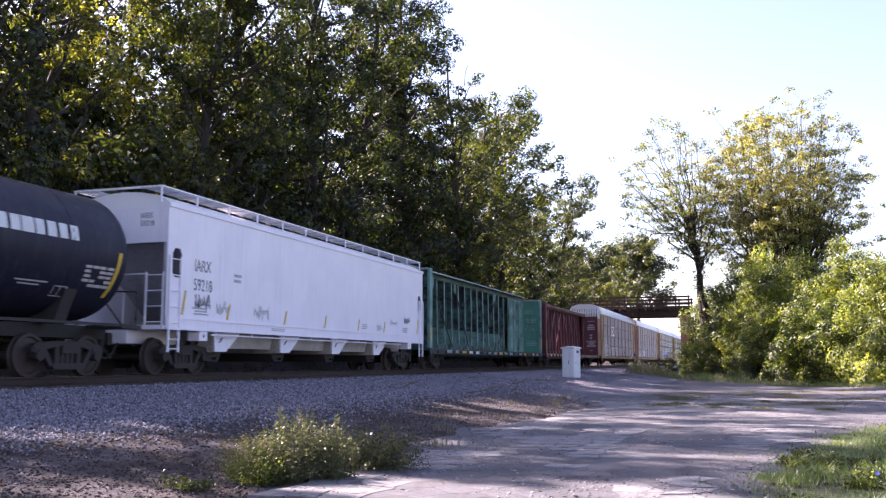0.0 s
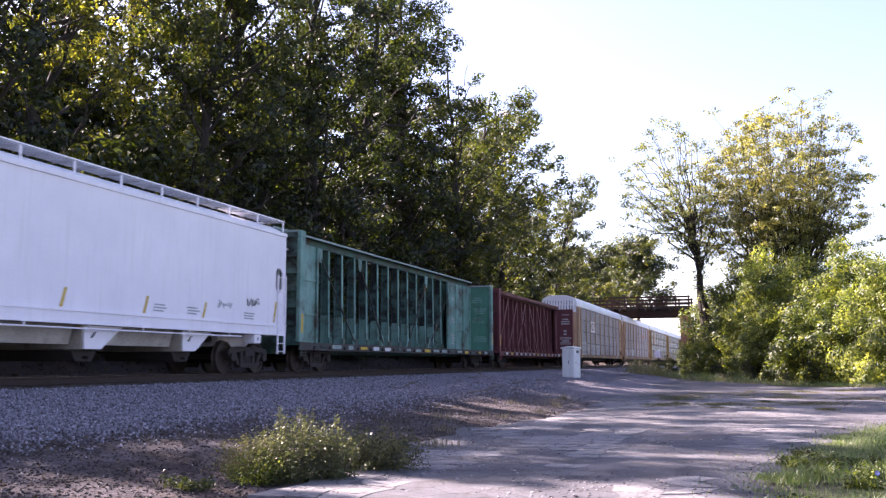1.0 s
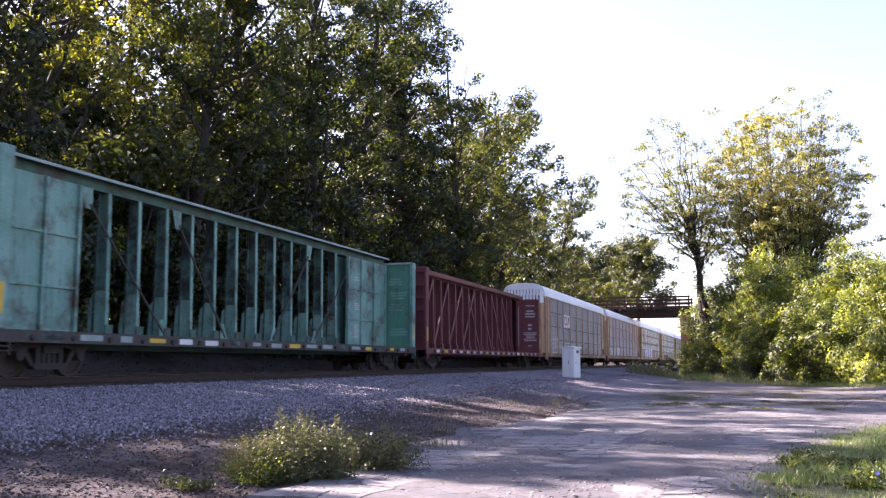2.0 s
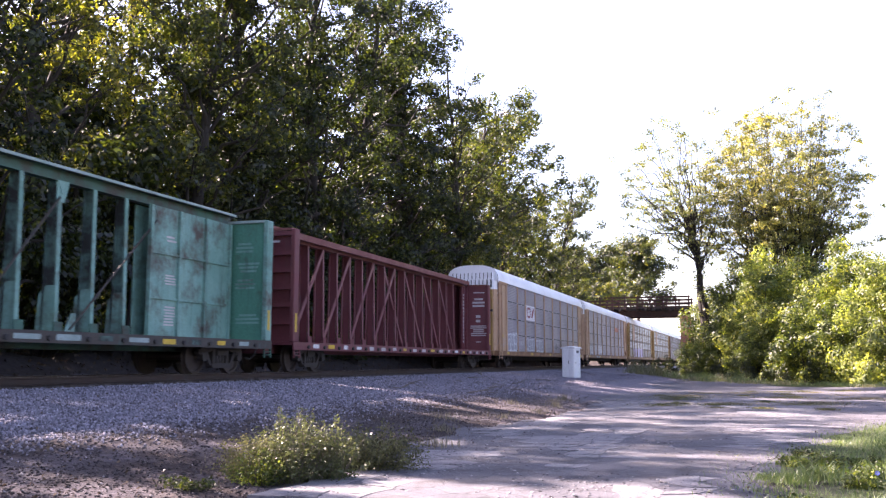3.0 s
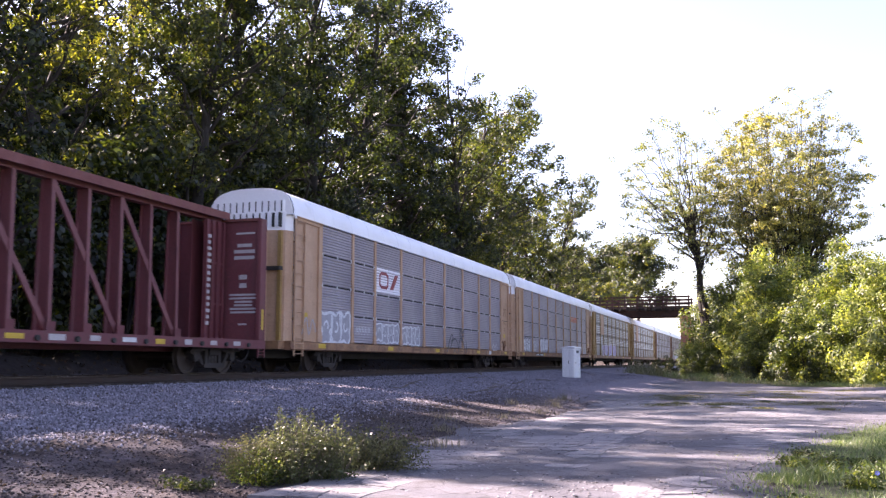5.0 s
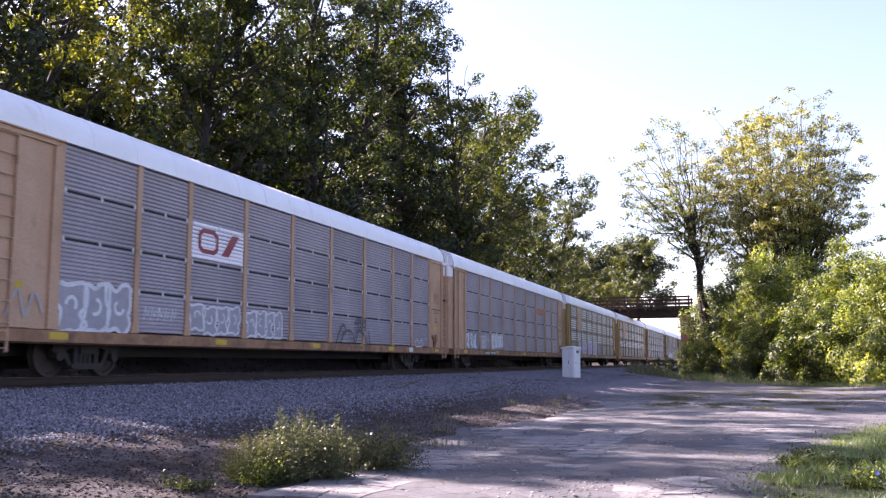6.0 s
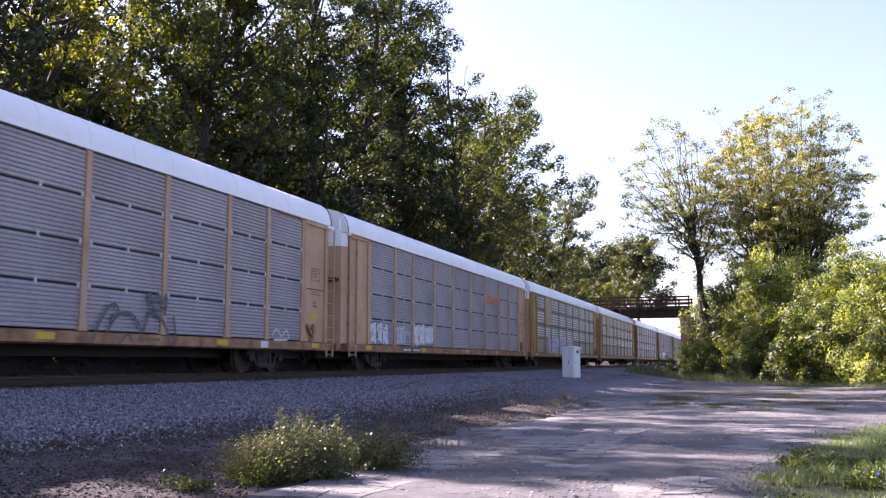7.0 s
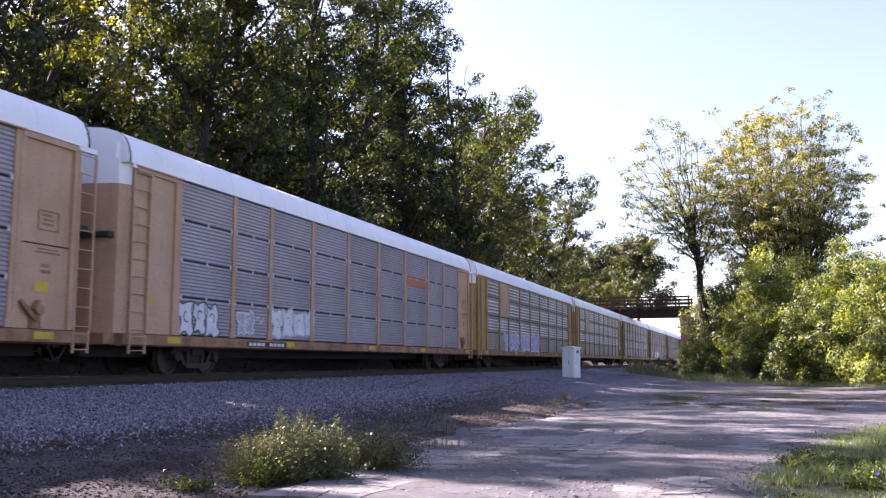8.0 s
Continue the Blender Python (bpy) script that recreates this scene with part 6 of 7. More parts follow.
def tag_shapes(car, seed, y, z, w, h, count, fill, outline, x=1.4705, line=0.05):
    """Sprayed rounded letter-like shapes side by side: each a fill, its outline and a curl drawn in it."""
    rr = random.Random(seed)
    cw = w / count
    for i in range(count):
        cy, cz = y + cw * (i + 0.5), z + h / 2 + rr.uniform(-0.06, 0.06) * h
        hw, hh = cw * rr.uniform(0.50, 0.62), h * rr.uniform(0.44, 0.54)
        lean, waist = rr.uniform(-0.12, 0.12), rr.uniform(0.45, 0.85)
        knots = [(-0.9, -1.0), (-0.2, -0.85), (0.35, -1.05), (1.0, -0.75), (waist, -0.25), (0.95, 0.2), (0.8, 0.9), (0.15, 1.02), (-0.35, 0.8), (-0.95, 0.95), (-1.0, 0.25), (-waist, -0.15)]
        knots = [(cy + hw * (a + rr.uniform(-0.13, 0.13) + lean * b), cz + hh * (b + rr.uniform(-0.1, 0.1))) for a, b in knots]
        rim = smooth_line(knots, 4, True)
        up = 0.0012 * (i % 2)
        bm = bmesh.new()
        prism(bm, rim, "x", x - 0.004, x + up)
        g = part("graffiti_letter", bm, fill, car, "sprayed rounded graffiti letter")
        bm = bmesh.new()
        ribbon(bm, rim, line, x + 0.003 + up, True)
        part("outline", bm, outline, g)
        t0, turn = rr.uniform(0, 6.28), rr.choice((-1, 1))
        bm = bmesh.new()
        ribbon(bm, [(cy + hw * (0.42 - 0.02 * q) * math.cos(t0 + turn * q * 0.42), cz + hh * (0.1 + (0.38 - 0.015 * q) * math.sin(t0 + turn * q * 0.42))) for q in range(10)], line * 0.8, x + 0.003 + up)
        part("curl", bm, outline, g)


def tag_lines(car, strokes, w, material, x=1.505, label="dark sprayed scrawl"):
    """Free sprayed lines, each a part."""
    for pts in strokes:
        bm = bmesh.new()
        ribbon(bm, smooth_line(pts, 5), w, x)
        part("graffiti", bm, material, car, label)


tank_car()
hopper_car()
GREEN_POSTS = [4.92 + i * 1.2 for i in range(12)]
centrebeam_car("centrebeam_flat_car", 39.2, "empty green centre-beam lumber car with weathered paint", green_paint, green_pale, worn_edge, 23.3, GREEN_POSTS, "green")
RED_POSTS = [2.42 + i * 1.214 for i in range(16)]
centrebeam_car("centrebeam_flat_car", 63.9, "empty oxide-red centre-beam lumber car with diagonal braces", red_paint, red_paint, red_rail_paint, 23.2, RED_POSTS, "red")

a = rack_car("auto_rack_car", RACK_A, "tan auto rack car with grey corrugated sides and red emblem", tan_paint, zinc_panel)
# emblem board with plain red shapes
bm = corrugated(7.22, 9.78, 3.0, 3.96, 1.462, 9, 0.022)
board = part("emblem_board", bm, white_paint, a, "white board with red emblem")
bm = bmesh.new()


def band(bm, pts, w, x):
    stroke(bm, pts, w, x)
    for y, z in pts[1:-1]:
        prism(bm, [(y + w / 2 * math.cos(i * 0.785), z + w / 2 * math.sin(i * 0.785)) for i in range(8)], "x", x - 0.002, x + 0.002)


band(bm, [(8.3, 3.76), (7.72, 3.76), (7.56, 3.66), (7.56, 3.32), (7.72, 3.22), (8.24, 3.22), (8.40, 3.32), (8.40, 3.66), (8.2, 3.76)], 0.12, 1.490)
prism(bm, [(8.62, 3.18), (8.98, 3.18), (9.52, 3.80), (9.16, 3.80)], "x", 1.488, 1.492)
part("emblem_band", bm, logo_red, board)
tag_shapes(a, 1, 2.5, 1.0, 2.3, 1.02, 3, scrawl_haze, scrawl_white, line=0.10)
tag_lines(a, [[(5.35 + 0.27 * i, 1.32), (5.40 + 0.27 * i, 1.62), (5.48 + 0.27 * i, 1.40), (5.56 + 0.27 * i, 1.60)] for i in range(5)], 0.035, scrawl_white, 1.472, "small white sprayed writing")
tag_shapes(a, 2, 7.25, 1.05, 2.45, 0.78, 4, scrawl_haze, scrawl_white, line=0.06)
tag_shapes(a, 3, 10.1, 1.05, 2.1, 0.74, 4, scrawl_haze, scrawl_white, line=0.06)
tag_lines(a, [[(1.0, 1.2), (1.3, 1.75), (1.5, 1.2), (1.75, 1.7), (2.0, 1.3)]], 0.05, scrawl_grey)
tag_lines(a, [[(15.9, 0.80), (16.2, 1.30), (16.55, 1.62), (16.75, 1.45), (16.5, 1.30)], [(16.35, 0.95), (16.7, 1.35), (17.2, 1.42), (17.55, 1.1), (17.6, 0.78)],
              [(17.65, 1.0), (17.9, 1.45), (18.3, 1.40), (18.6, 1.1), (18.7, 0.8)], [(17.9, 1.45), (17.85, 1.95), (18.05, 1.72), (18.2, 1.98), (18.35, 1.72), (18.55, 1.95), (18.5, 1.45)],
              [(18.0, 1.62), (18.25, 1.55), (18.45, 1.64)], [(16.9, 0.78), (17.1, 0.95), (17.3, 0.78)], [(18.85, 1.45), (18.95, 1.1), (19.0, 0.8)]], 0.075, scrawl_dark, 1.528)
tag_lines(a, [[(23.9, 1.1), (24.2, 1.3), (24.5, 1.1), (24.8, 1.3), (25.0, 1.05)], [(24.0, 0.98), (24.9, 1.0)]], 0.05, scrawl_white, 1.505, "white sprayed scrawl")
bm = bmesh.new()
box(bm, 1.528, 1.532, 23.2, 23.65, 0.74, 0.93)
part("number_board", bm, letter_white, a)
# ribs and bars at the leading end
for i in range(6):
    x = -1.15 + i * 0.46
    y = 0.02 + 0.16 * (x / 1.28) ** 2
    bm = bmesh.new()
    box(bm, x - 0.06, x + 0.06, y - 0.09, y + 0.05, 0.99, 4.44)
    part("door_rib", bm, ochre_paint if i % 2 else tan_paint, a)
for i in range(11):
    x = -1.15 + i * 0.23
    for ya, yb, za, zb in ((0.14, 0.24, 5.06, 5.40), (-0.012, 0.30, 4.55, 5.0)):
        bm = bmesh.new()
        box(bm, x - 0.02, x + 0.02, ya, yb, za, zb)
        part("head_slit", bm, dark_gap, a)

b = rack_car("auto_rack_car", RACK_B, "tan auto rack car with grey corrugated sides and white graffiti", tan_paint, zinc_panel)
tag_shapes(b, 11, 2.5, 1.05, 1.8, 0.80, 3, scrawl_white, scrawl_dark)
tag_shapes(b, 12, 5.3, 1.10, 0.85, 0.62, 2, scrawl_grey, scrawl_white)
tag_lines(b, [[(6.3, 1.5), (6.45, 1.62), (6.6, 1.45), (6.75, 1.6)]], 0.05, scrawl_white, 1.472, "white sprayed scrawl")
tag_shapes(b, 13, 7.2, 1.05, 2.9, 0.85, 4, scrawl_white, scrawl_grey)
bm = bmesh.new()
for z in (3.52, 3.63, 3.74, 3.85):
    box(bm, 1.476, 1.482, 18.75, 21.25, z, z + 0.07)
part("orange_stripes", bm, orange_mark, b, "orange stripe emblem")
bm = bmesh.new()
box(bm, 1.526, 1.529, 5.75, 8.1, 0.755, 0.90)
nb = part("number_board", bm, under_black, b, "black number board")
for i in range(9):
    if i != 4:
        bm = bmesh.new()
        box(bm, 1.530, 1.532, 5.85 + i * 0.24, 6.03 + i * 0.24, 0.78, 0.87)
        part("number_bar", bm, letter_white, nb)

c = rack_car("auto_rack_car", RACK_B + PITCH, "ochre-ended auto rack car with light-dashed sides and violet graffiti", ochre_paint, dull_panel, slot_light)
tag_shapes(c, 21, 6.2, 0.98, 9.5, 1.10, 6, scrawl_violet, scrawl_white, 1.472, 0.09)
bm = bmesh.new()
box(bm, 1.512, 1.524, 5.1, 7.0, 2.95, 4.85)
part("plain_panel", bm, tan_paint, c, "tan plate on the light-dashed side")
d = rack_car("auto_rack_car", RACK_B + 2 * PITCH, "ochre-ended auto rack car with light-dashed sides", ochre_paint, dull_panel, slot_light)
bm = bmesh.new()
box(bm, 1.512, 1.524, 5.1, 7.0, 2.95, 4.85)
part("plain_panel", bm, tan_paint, d, "tan plate on the light-dashed side")
for i in range(3, 8):
    e = rack_car("auto_rack_car", RACK_B + i * PITCH, "brown-ended auto rack car with dull tan-grey sides and white roof", brown_paint, dull_panel, zinc_panel if i == 3 else None)
    if i == 4:
        tag_shapes(e, 30 + i, 8.0, 1.0, 6.0, 0.9, 5, scrawl_white, scrawl_grey)
# ---------------------------------------------------------------- weeds, grass and litter
def spots(rg, n, x0, x1, y0, y1, z=0.0):
    x, y = rg.uniform(x0, x1, n), rg.uniform(y0, y1, n)
    return x, y


def on_ground(x, y, lift=0.0):
    return np.stack([x, y, np.array([ground_z(float(a), float(b)) for a, b in zip(x, y)]) + lift], 1)


rg = np.random.default_rng(77)
# lawn edge beside the paving
x, y = rg.uniform(-0.6, 7.0, 42000), 8.2 + 18 * rg.random(42000) ** 1.3
edge = np.array([right_edge(float(b)) for b in y])
wild = np.array([noise.noise(Vector((a * 0.8, b * 0.5, 9.0))) for a, b in zip(x, y)])
keep = (x > edge - 0.25 + 0.4 * rg.random(len(x)) - 0.9 * rg.random(len(x)) ** 3) & (wild > -0.45 + 0.35 * rg.random(len(x)))
x, y, wild = x[keep], y[keep], wild[keep]
tall_ = np.clip(0.05 + 0.07 * wild + 0.012 * (x - np.array([right_edge(float(b)) for b in y])), 0.05, 0.34) * rg.uniform(0.5, 1.5, len(x))
grass = thing("lawn_grass", Matrix(), "uneven green grass with dry blades at the lot's edge", "grass", kind="stuff",
              data=blades(rg, on_ground(x, y), tall_, 0.0045, leaf_grass, "lawn_grass", 0.75))


def tuft(name, x, y, n, r, h, leaf, label, width=0.005, group="", lean=0.5):
    a, u = rg.uniform(0, 6.28, n), np.abs(rg.normal(0, 0.55, n)) * r
    px, py = x + u * np.cos(a), y + u * np.sin(a)
    base = on_ground(px, py, 0.035) - np.array([x, y, ground_z(x, y)])
    me = blades(rg, base, h * rg.uniform(0.4, 1.2, n), width, leaf, name, lean)
    return thing(name, pose(x, y, ground_z(x, y)), label, "grass", group, "stuff", data=me)


for x, y, n, r, h in ((0.32, 10.75, 260, 0.30, 0.22), (0.62, 11.1, 300, 0.32, 0.28), (1.5, 11.6, 320, 0.5, 0.22), (2.1, 12.6, 300, 0.5, 0.36), (2.6, 13.6, 280, 0.5, 0.42), (1.9, 15.5, 240, 0.6, 0.28), (0.1, 10.95, 160, 0.26, 0.12)):
    tuft("grass_tuft", x, y, n, r, h * (0.6 if x < 1 else 0.9), leaf_grass, "tall seeding tuft of fresh green grass", 0.005, "tufts at the lot's edge", 0.95)
for x, y, n, r, h in ((-4.6, 13.6, 90, 0.4, 0.15), (-5.3, 16.0, 110, 0.5, 0.14), (-5.2, 20.0, 60, 0.5, 0.16), (-6.2, 24.5, 60, 0.6, 0.16), (-5.2, 25.5, 70, 0.3, 0.26), (-5.4, 12.4, 70, 0.4, 0.13),
                      (-5.6, 29, 120, 0.6, 0.22), (-5.9, 18, 90, 0.5, 0.14), (-5.0, 22.6, 90, 0.5, 0.16), (-5.3, 9.2, 60, 0.5, 0.09)):
    tuft("weed_tuft", x, y, n, r, h, leaf_dry, "thin dry weed tuft on bare earth", 0.004, "weeds beside the paving")
for i in range(34):
    y = 27 + 18 * rg.random()
    x = -3.4 + 8.5 * rg.random() ** 0.8
    r = 0.35 + 1.2 * rg.random() ** 2
    tuft("weed_tuft", x, y, int(160 + 420 * r), r, 0.025 + 0.035 * rg.random(), leaf_patch if i % 3 else leaf_dry, "low olive weeds growing through the asphalt", 0.008, "weeds in the asphalt", 1.6)
for i in range(26):
    f = i / 25
    x, y = -8.2 + 15.2 * f + 0.5 * math.sin(i * 2.1), 75 - 26 * f + 1.2 * math.sin(i * 1.3)
    tuft("tall_grass", x, y, 230, 1.2, (0.42 if i < 14 else 0.2) * (0.5 + (i * 7 % 5) * 0.22), (leaf_grass, leaf_grass, leaf_weed)[i % 3], "tall grass along the foot of the thicket", 0.011, "grass below the thicket", 0.9)
for x, y, h in ((-8.6, 73.5, 0.9), (-7.9, 69.5, 0.7), (-7.2, 72, 1.0), (-6.4, 70, 0.7)):
    tuft("tall_grass", x, y, 200, 1.2, h, leaf_weed, "pale tall grass clump beside the ballast", 0.012, "grass below the thicket", 0.8)


def weed_plant(seed, x, y, rx, ry, h, stems, leaf, label, size=0.034):
    """A branching weed: many thin stems with small leaves along them."""
    r3 = np.random.default_rng(seed)
    lines, centres = [], []
    for i in range(stems):
        a, u = r3.uniform(0, 6.28), math.sqrt(r3.random())
        w = (rx * u * math.cos(a), ry * u * math.sin(a), h * (1 - 0.45 * u * u) * r3.uniform(0.5, 1.12))
        line = bent(r3, (w[0] * 0.35, w[1] * 0.35, -0.03), (w[0] * 0.65, w[1] * 0.65, w[2]), math.hypot(w[0] * 0.65, w[1] * 0.65, w[2]), 0.004, 0.0015, 5, 0.12, 0.03)
        lines.append(line)
        for k in range(1, 6):
            centres += [line[k][0], line[k][0] * 0.5 + line[k - 1][0] * 0.5]
    t = thing("weed_bush", pose(x, y, ground_z(x, y)), label, "weed", "weeds beside the paving")
    part("stem", array_mesh("stem", *tubes(lines, 3), twig_wood), twig_wood, t)
    v, q = leaves_at(r3, centres, 0.045, 6, size)
    v[:, 2] = np.maximum(v[:, 2], 0.0)
    part("foliage", array_mesh("foliage", v, q, leaf), leaf, t)
    return t


weed_plant(5, -4.80, 9.3, 0.50, 0.48, 0.80, 170, leaf_shoot, "bushy green weed on the earth verge", 0.030)
weed_plant(6, -4.46, 9.6, 0.34, 0.36, 0.70, 60, leaf_shoot, "green weed growing into a larger one", 0.034)
weed_plant(10, -5.16, 9.1, 0.46, 0.40, 0.54, 90, leaf_patch, "dull olive weed beside a brighter one", 0.028)
weed_plant(11, -5.0, 8.9, 0.40, 0.30, 0.40, 50, leaf_thicket, "low dark green weed before a taller one", 0.030)
weed_plant(7, -4.40, 10.6, 0.70, 0.55, 0.62, 110, leaf_patch, "low brownish weed at the paving edge")
weed_plant(8, -5.35, 8.1, 0.36, 0.3, 0.10, 26, leaf_dark, "small low green weed on dirt")
weed_plant(9, -5.1, 12.3, 0.5, 0.5, 0.2, 50, leaf_weed, "straggling low weed on dirt")

# a blue wild flower in the grass
fl = thing("wild_flower", pose(1.13, 10.35, ground_z(1.13, 10.35)), "small blue chicory flower on a thin stem", "flower")
bm = bmesh.new()
bar(bm, (0, 0, 0), (0.01, 0, 0.20), 0.003, 5)
part("stem", bm, leaf_grass, fl)
bm = bmesh.new()
for i in range(10):
    a = i * 0.628
    d1, d2 = Vector((math.cos(a), -0.5, math.sin(a))), Vector((-math.sin(a), 0, math.cos(a)))
    c0 = Vector((0.01, 0, 0.21))
    v = [bm.verts.new(c0 + d1 * 0.003), bm.verts.new(c0 + d1 * 0.02 + d2 * 0.006), bm.verts.new(c0 + d1 * 0.027), bm.verts.new(c0 + d1 * 0.02 - d2 * 0.006)]
    bm.faces.new(v)
part("petals", bm, flower_blue, fl)

# fallen leaves on the earth, the bank and the paving
lx = np.concatenate([rg.uniform(-8.3, -4.2, 1500), rg.uniform(-13, -7, 900), rg.uniform(-4.5, 3, 160), rg.uniform(-26, -18, 9000)])
ly = np.concatenate([6 + 30 * rg.random(1500) ** 1.2, rg.uniform(6, 40, 900), rg.uniform(8, 40, 160), rg.uniform(12, 110, 9000)])
lp = on_ground(lx, ly, 0.035)
lv, lq = leaves_at(rg, lp, 0.012, 1, np.where(lx < -17, 0.13, 0.042), 0.3)
litter = thing("leaf_litter", Matrix(), "scattered brown fallen leaves on earth and gravel", "fallen leaves", kind="stuff", data=array_mesh("leaf_litter", lv, lq, leaf_litter))


def dead_branch(seed, x, y, length, r, forks, turn):
    r3 = np.random.default_rng(seed)
    w = (math.cos(turn), math.sin(turn), 0.02)
    main = bent(r3, (0, 0, 0.03), w, length, r, r * 0.35, 6, 0.16, 0.0)
    lines = [main]
    for i in range(forks):
        k = 1 + i % 5
        lines.append(bent(r3, main[k][0], r3.normal(0, 1, 3) * np.array([1, 1, 0.15]) + np.array(w), length * 0.35, r * 0.5, r * 0.2, 4, 0.2, 0.0))
    v, q = tubes(lines, 5)
    v[:, 2] = np.clip(v[:, 2], 0.0, 0.25)
    return thing("fallen_branch", pose(x, y, ground_z(x, y) + 0.02), "dead grey-brown branch lying on the gravel", "branch", "dead branches", data=array_mesh("fallen_branch", v, q, twig_wood, True))


for i, (x, y, ln, r, fk, tn) in enumerate([(-9.9, 19.5, 0.7, 0.012, 3, 2.5), (-8.0, 26.5, 1.3, 0.016, 5, 0.4), (-8.4, 30, 1.6, 0.016, 5, 1.2), (-7.6, 28, 0.9, 0.012, 4, 2.6), (-11.2, 37, 1.1, 0.03, 7, 0.3), (-11.6, 40.5, 1.2, 0.035, 8, 2.0),
                                            (-9.4, 33, 1.4, 0.014, 5, 2.8), (-7.9, 23, 0.7, 0.01, 3, 1.9), (-7.4, 12.6, 0.5, 0.008, 3, 0.3), (-9.0, 15.5, 0.6, 0.008, 3, 2.2), (-6.4, 14, 0.5, 0.007, 3, 1.1), (-8.3, 62, 2.2, 0.02, 6, 0.5), (-9.3, 58, 1.8, 0.02, 5, 2.4), (-9.8, 25, 1.5, 0.018, 6, 0.2), (-10.6, 29, 1.9, 0.022, 7, 2.9), (-7.2, 21, 1.1, 0.014, 5, 0.1), (-8.8, 35, 2.0, 0.022, 7, 0.3), (-10.2, 33, 1.4, 0.02, 6, 2.7), (-7.6, 31.5, 1.6, 0.018, 6, 3.0), (-7.0, 26, 1.2, 0.014, 5, 2.9), (-9.2, 41, 1.8, 0.024, 6, 0.1)]):
    dead_branch(100 + i, x, y, ln, r, fk, tn)

# ---------------------------------------------------------------- broken pieces of the paving's pale top course
rp = random.Random(12)
corner = {}


def corner_at(i, j):
    if (i, j) not in corner:
        corner[(i, j)] = (-5.2 + i * 0.52 + rp.uniform(-0.17, 0.17) + 0.2 * (j % 2), 7.6 + j * 0.46 + rp.uniform(-0.15, 0.15))
    return corner[(i, j)]


def paving_z(x, y):
    return max(ground_z(x, y), 0) + 0.035 + 0.014 * noise.noise(Vector((x * 0.9, y * 0.9, 2)))


mid_edge = {}


def mid_at(p, q):
    """The kinked middle of the edge between two corners, the same from both sides."""
    key = (min(p, q), max(p, q))
    if key not in mid_edge:
        f = rp.uniform(0.35, 0.65)
        mid_edge[key] = (key[0][0] + (key[1][0] - key[0][0]) * f + rp.uniform(-0.05, 0.05), key[0][1] + (key[1][1] - key[0][1]) * f + rp.uniform(-0.05, 0.05))
    return mid_edge[key]


count = 0
for j in range(60):
    for i in range(15):
        q = [corner_at(i, j), corner_at(i + 1, j), corner_at(i + 1, j + 1), corner_at(i, j + 1)]
        cx, cy = sum(p[0] for p in q) / 4, sum(p[1] for p in q) / 4
        if not left_edge(cy) + 0.3 < cx < min(right_edge(cy), 2.2) - 0.45:
            continue
        rim = cx < left_edge(cy) + 1.2
        kept = noise.noise(Vector((cx * 0.55, cy * 0.34, 7.0))) + 0.35 * noise.noise(Vector((cx * 1.6, cy * 1.1, 3.0)))
        if kept < (-0.20 if rim else 0.06) or count > 298:
            continue
        bm = bmesh.new()
        pts = []
        for k in range(4):
            pts += [q[k], mid_at(q[k], q[(k + 1) % 4])]
        shr = 0.965
        prism(bm, [((p[0] - cx) * shr, (p[1] - cy) * shr) for p in pts], "z", -0.03, 0.004)
        ob = part("slab", bm, slab_top, pavement)
        ob.location = (cx, cy, paving_z(cx, cy))
        ob.rotation_euler = (rp.uniform(-0.003, 0.003), rp.uniform(-0.003, 0.003), 0)
        count += 1

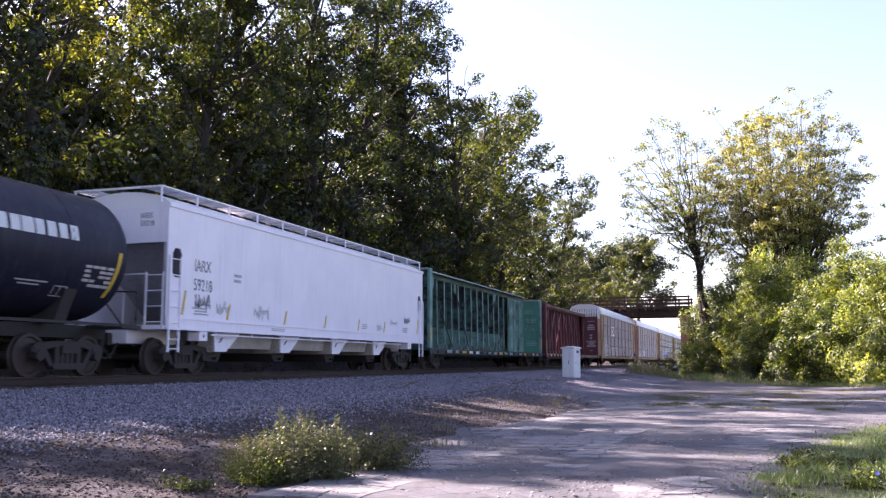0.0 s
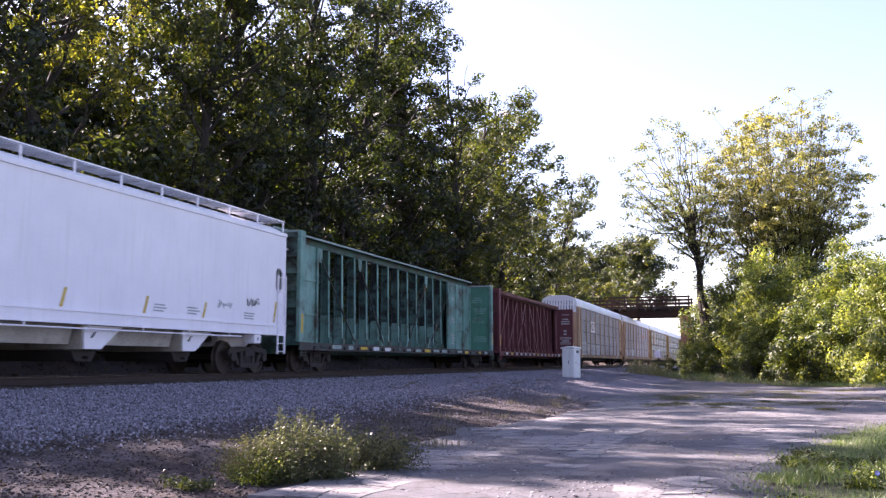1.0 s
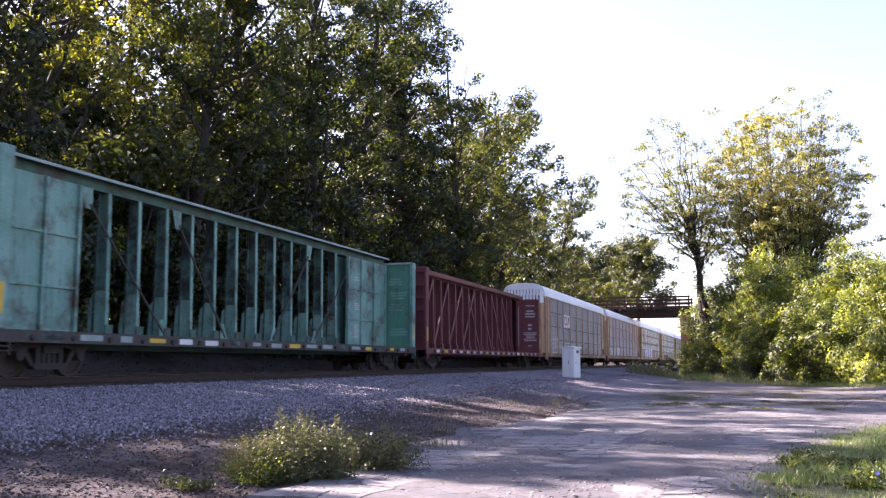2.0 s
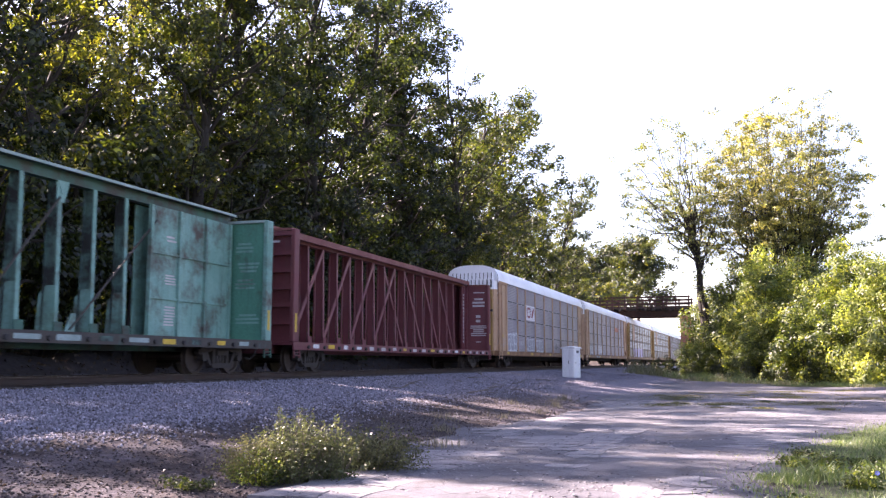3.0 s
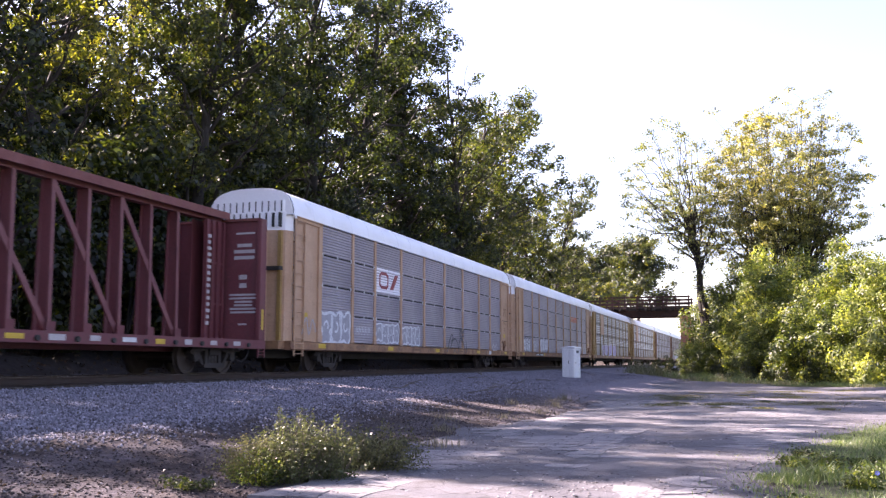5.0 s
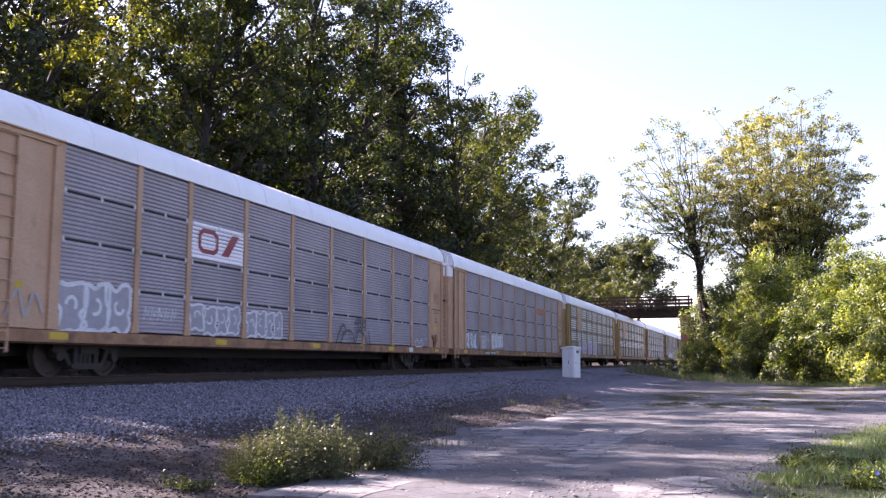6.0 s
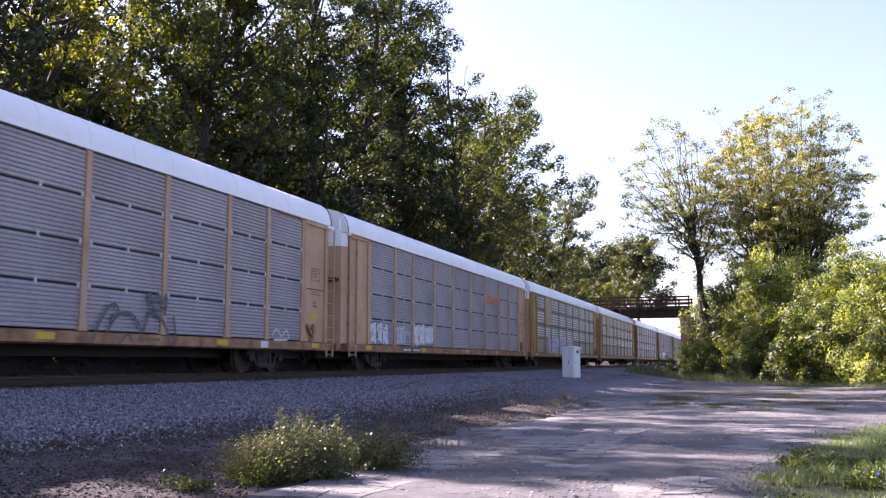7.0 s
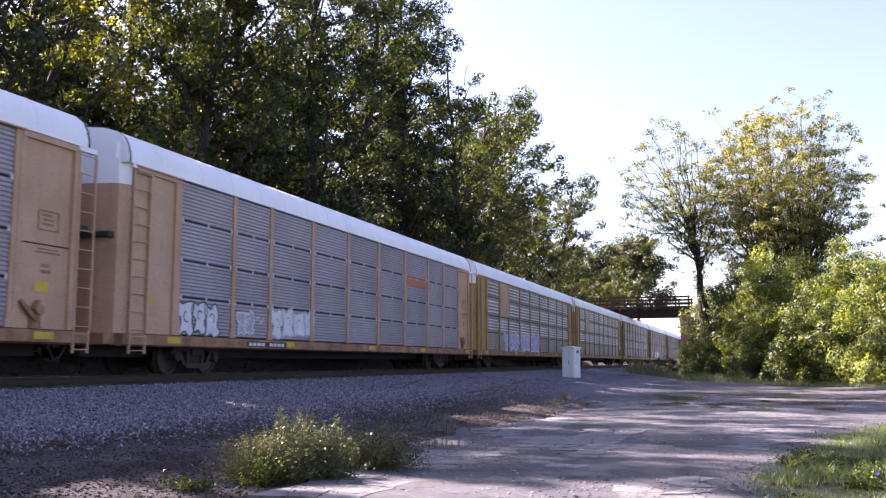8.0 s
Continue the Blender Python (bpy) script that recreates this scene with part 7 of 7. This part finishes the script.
# crumbs of the top course and grit over the asphalt
n_cr = 9000
cy3 = 7.6 + 36 * rg.random(n_cr) ** 1.5
cx3 = np.array([left_edge(float(b)) + 0.2 + (min(right_edge(float(b)), 6.0) - 0.3 - left_edge(float(b))) * u for b, u in zip(cy3, rg.random(n_cr))])
keep = np.array([noise.noise(Vector((a * 0.6, b * 0.28, 21.0))) for a, b in zip(cx3, cy3)]) > rg.uniform(-0.5, 0.25, n_cr)
cx3, cy3 = cx3[keep], cy3[keep]
n_cr = len(cx3)
s3 = 0.011 * rg.uniform(0.4, 1.4, n_cr) ** 2 + 0.006
z3 = np.array([paving_z(float(a), float(b)) for a, b in zip(cx3, cy3)])
v3 = octa[None] * s3[:, None, None] * rg.uniform(0.5, 1.5, (n_cr, 6, 1)) * np.array([1, 1, 0.45]) + np.stack([cx3, cy3, z3], -1)[:, None]


def crumb_material():
    m, n, l, p = nodes_of("broken_paving_crumbs")
    r = ramp(n, [(0.0, (0.03, 0.026, 0.026)), (0.4, (0.09, 0.085, 0.09)), (0.75, (0.19, 0.18, 0.185)), (1.0, (0.34, 0.32, 0.32))])
    l.new(n.new("ShaderNodeNewGeometry").outputs["Random Per Island"], r.inputs[0])
    l.new(r.outputs[0], p.inputs["Base Color"])
    p.inputs["Roughness"].default_value = 0.95
    return m


thing("paving_crumbs", Matrix(), "grit and pale crumbs broken from the old paving", "gravel", kind="stuff",
      data=array_mesh("paving_crumbs", v3.reshape(-1, 3), (np.arange(n_cr)[:, None, None] * 6 + of[None]).reshape(-1, 3), crumb_material()))

# broad-leaved weeds low in the lawn
for i in range(26):
    x, y = 0.35 + (i * 37 % 100) * 0.028, 9.3 + (i * 61 % 100) * 0.06
    if x > right_edge(y) + 0.1:
        weed_plant(300 + i, x, y, 0.22, 0.22, 0.10 + 0.05 * (i % 3), 22, leaf_thicket if i % 3 else leaf_mid, "low broad-leaved weed in the grass", 0.038)
# ---------------------------------------------------------------- the train runs
def run(t):
    """How far the train has come after t seconds."""
    return 12.64 * t - 0.0185 * t * t


def motions():
    for car, y0 in CARS:
        walk(car, [(i * 0.5, pose(TRACK_X, y0 - run(i * 0.5), RAIL_Z)) for i in range(17)])
        for o in car.children_recursive:
            if o.name.startswith("wheelset"):
                y, z = o.location.y, o.location.z
                walk(o, [(i / FPS, pose(0, y, z, math.degrees(run(i / FPS) / WHEEL_R), 0, 0)) for i in range(241)])


motions()
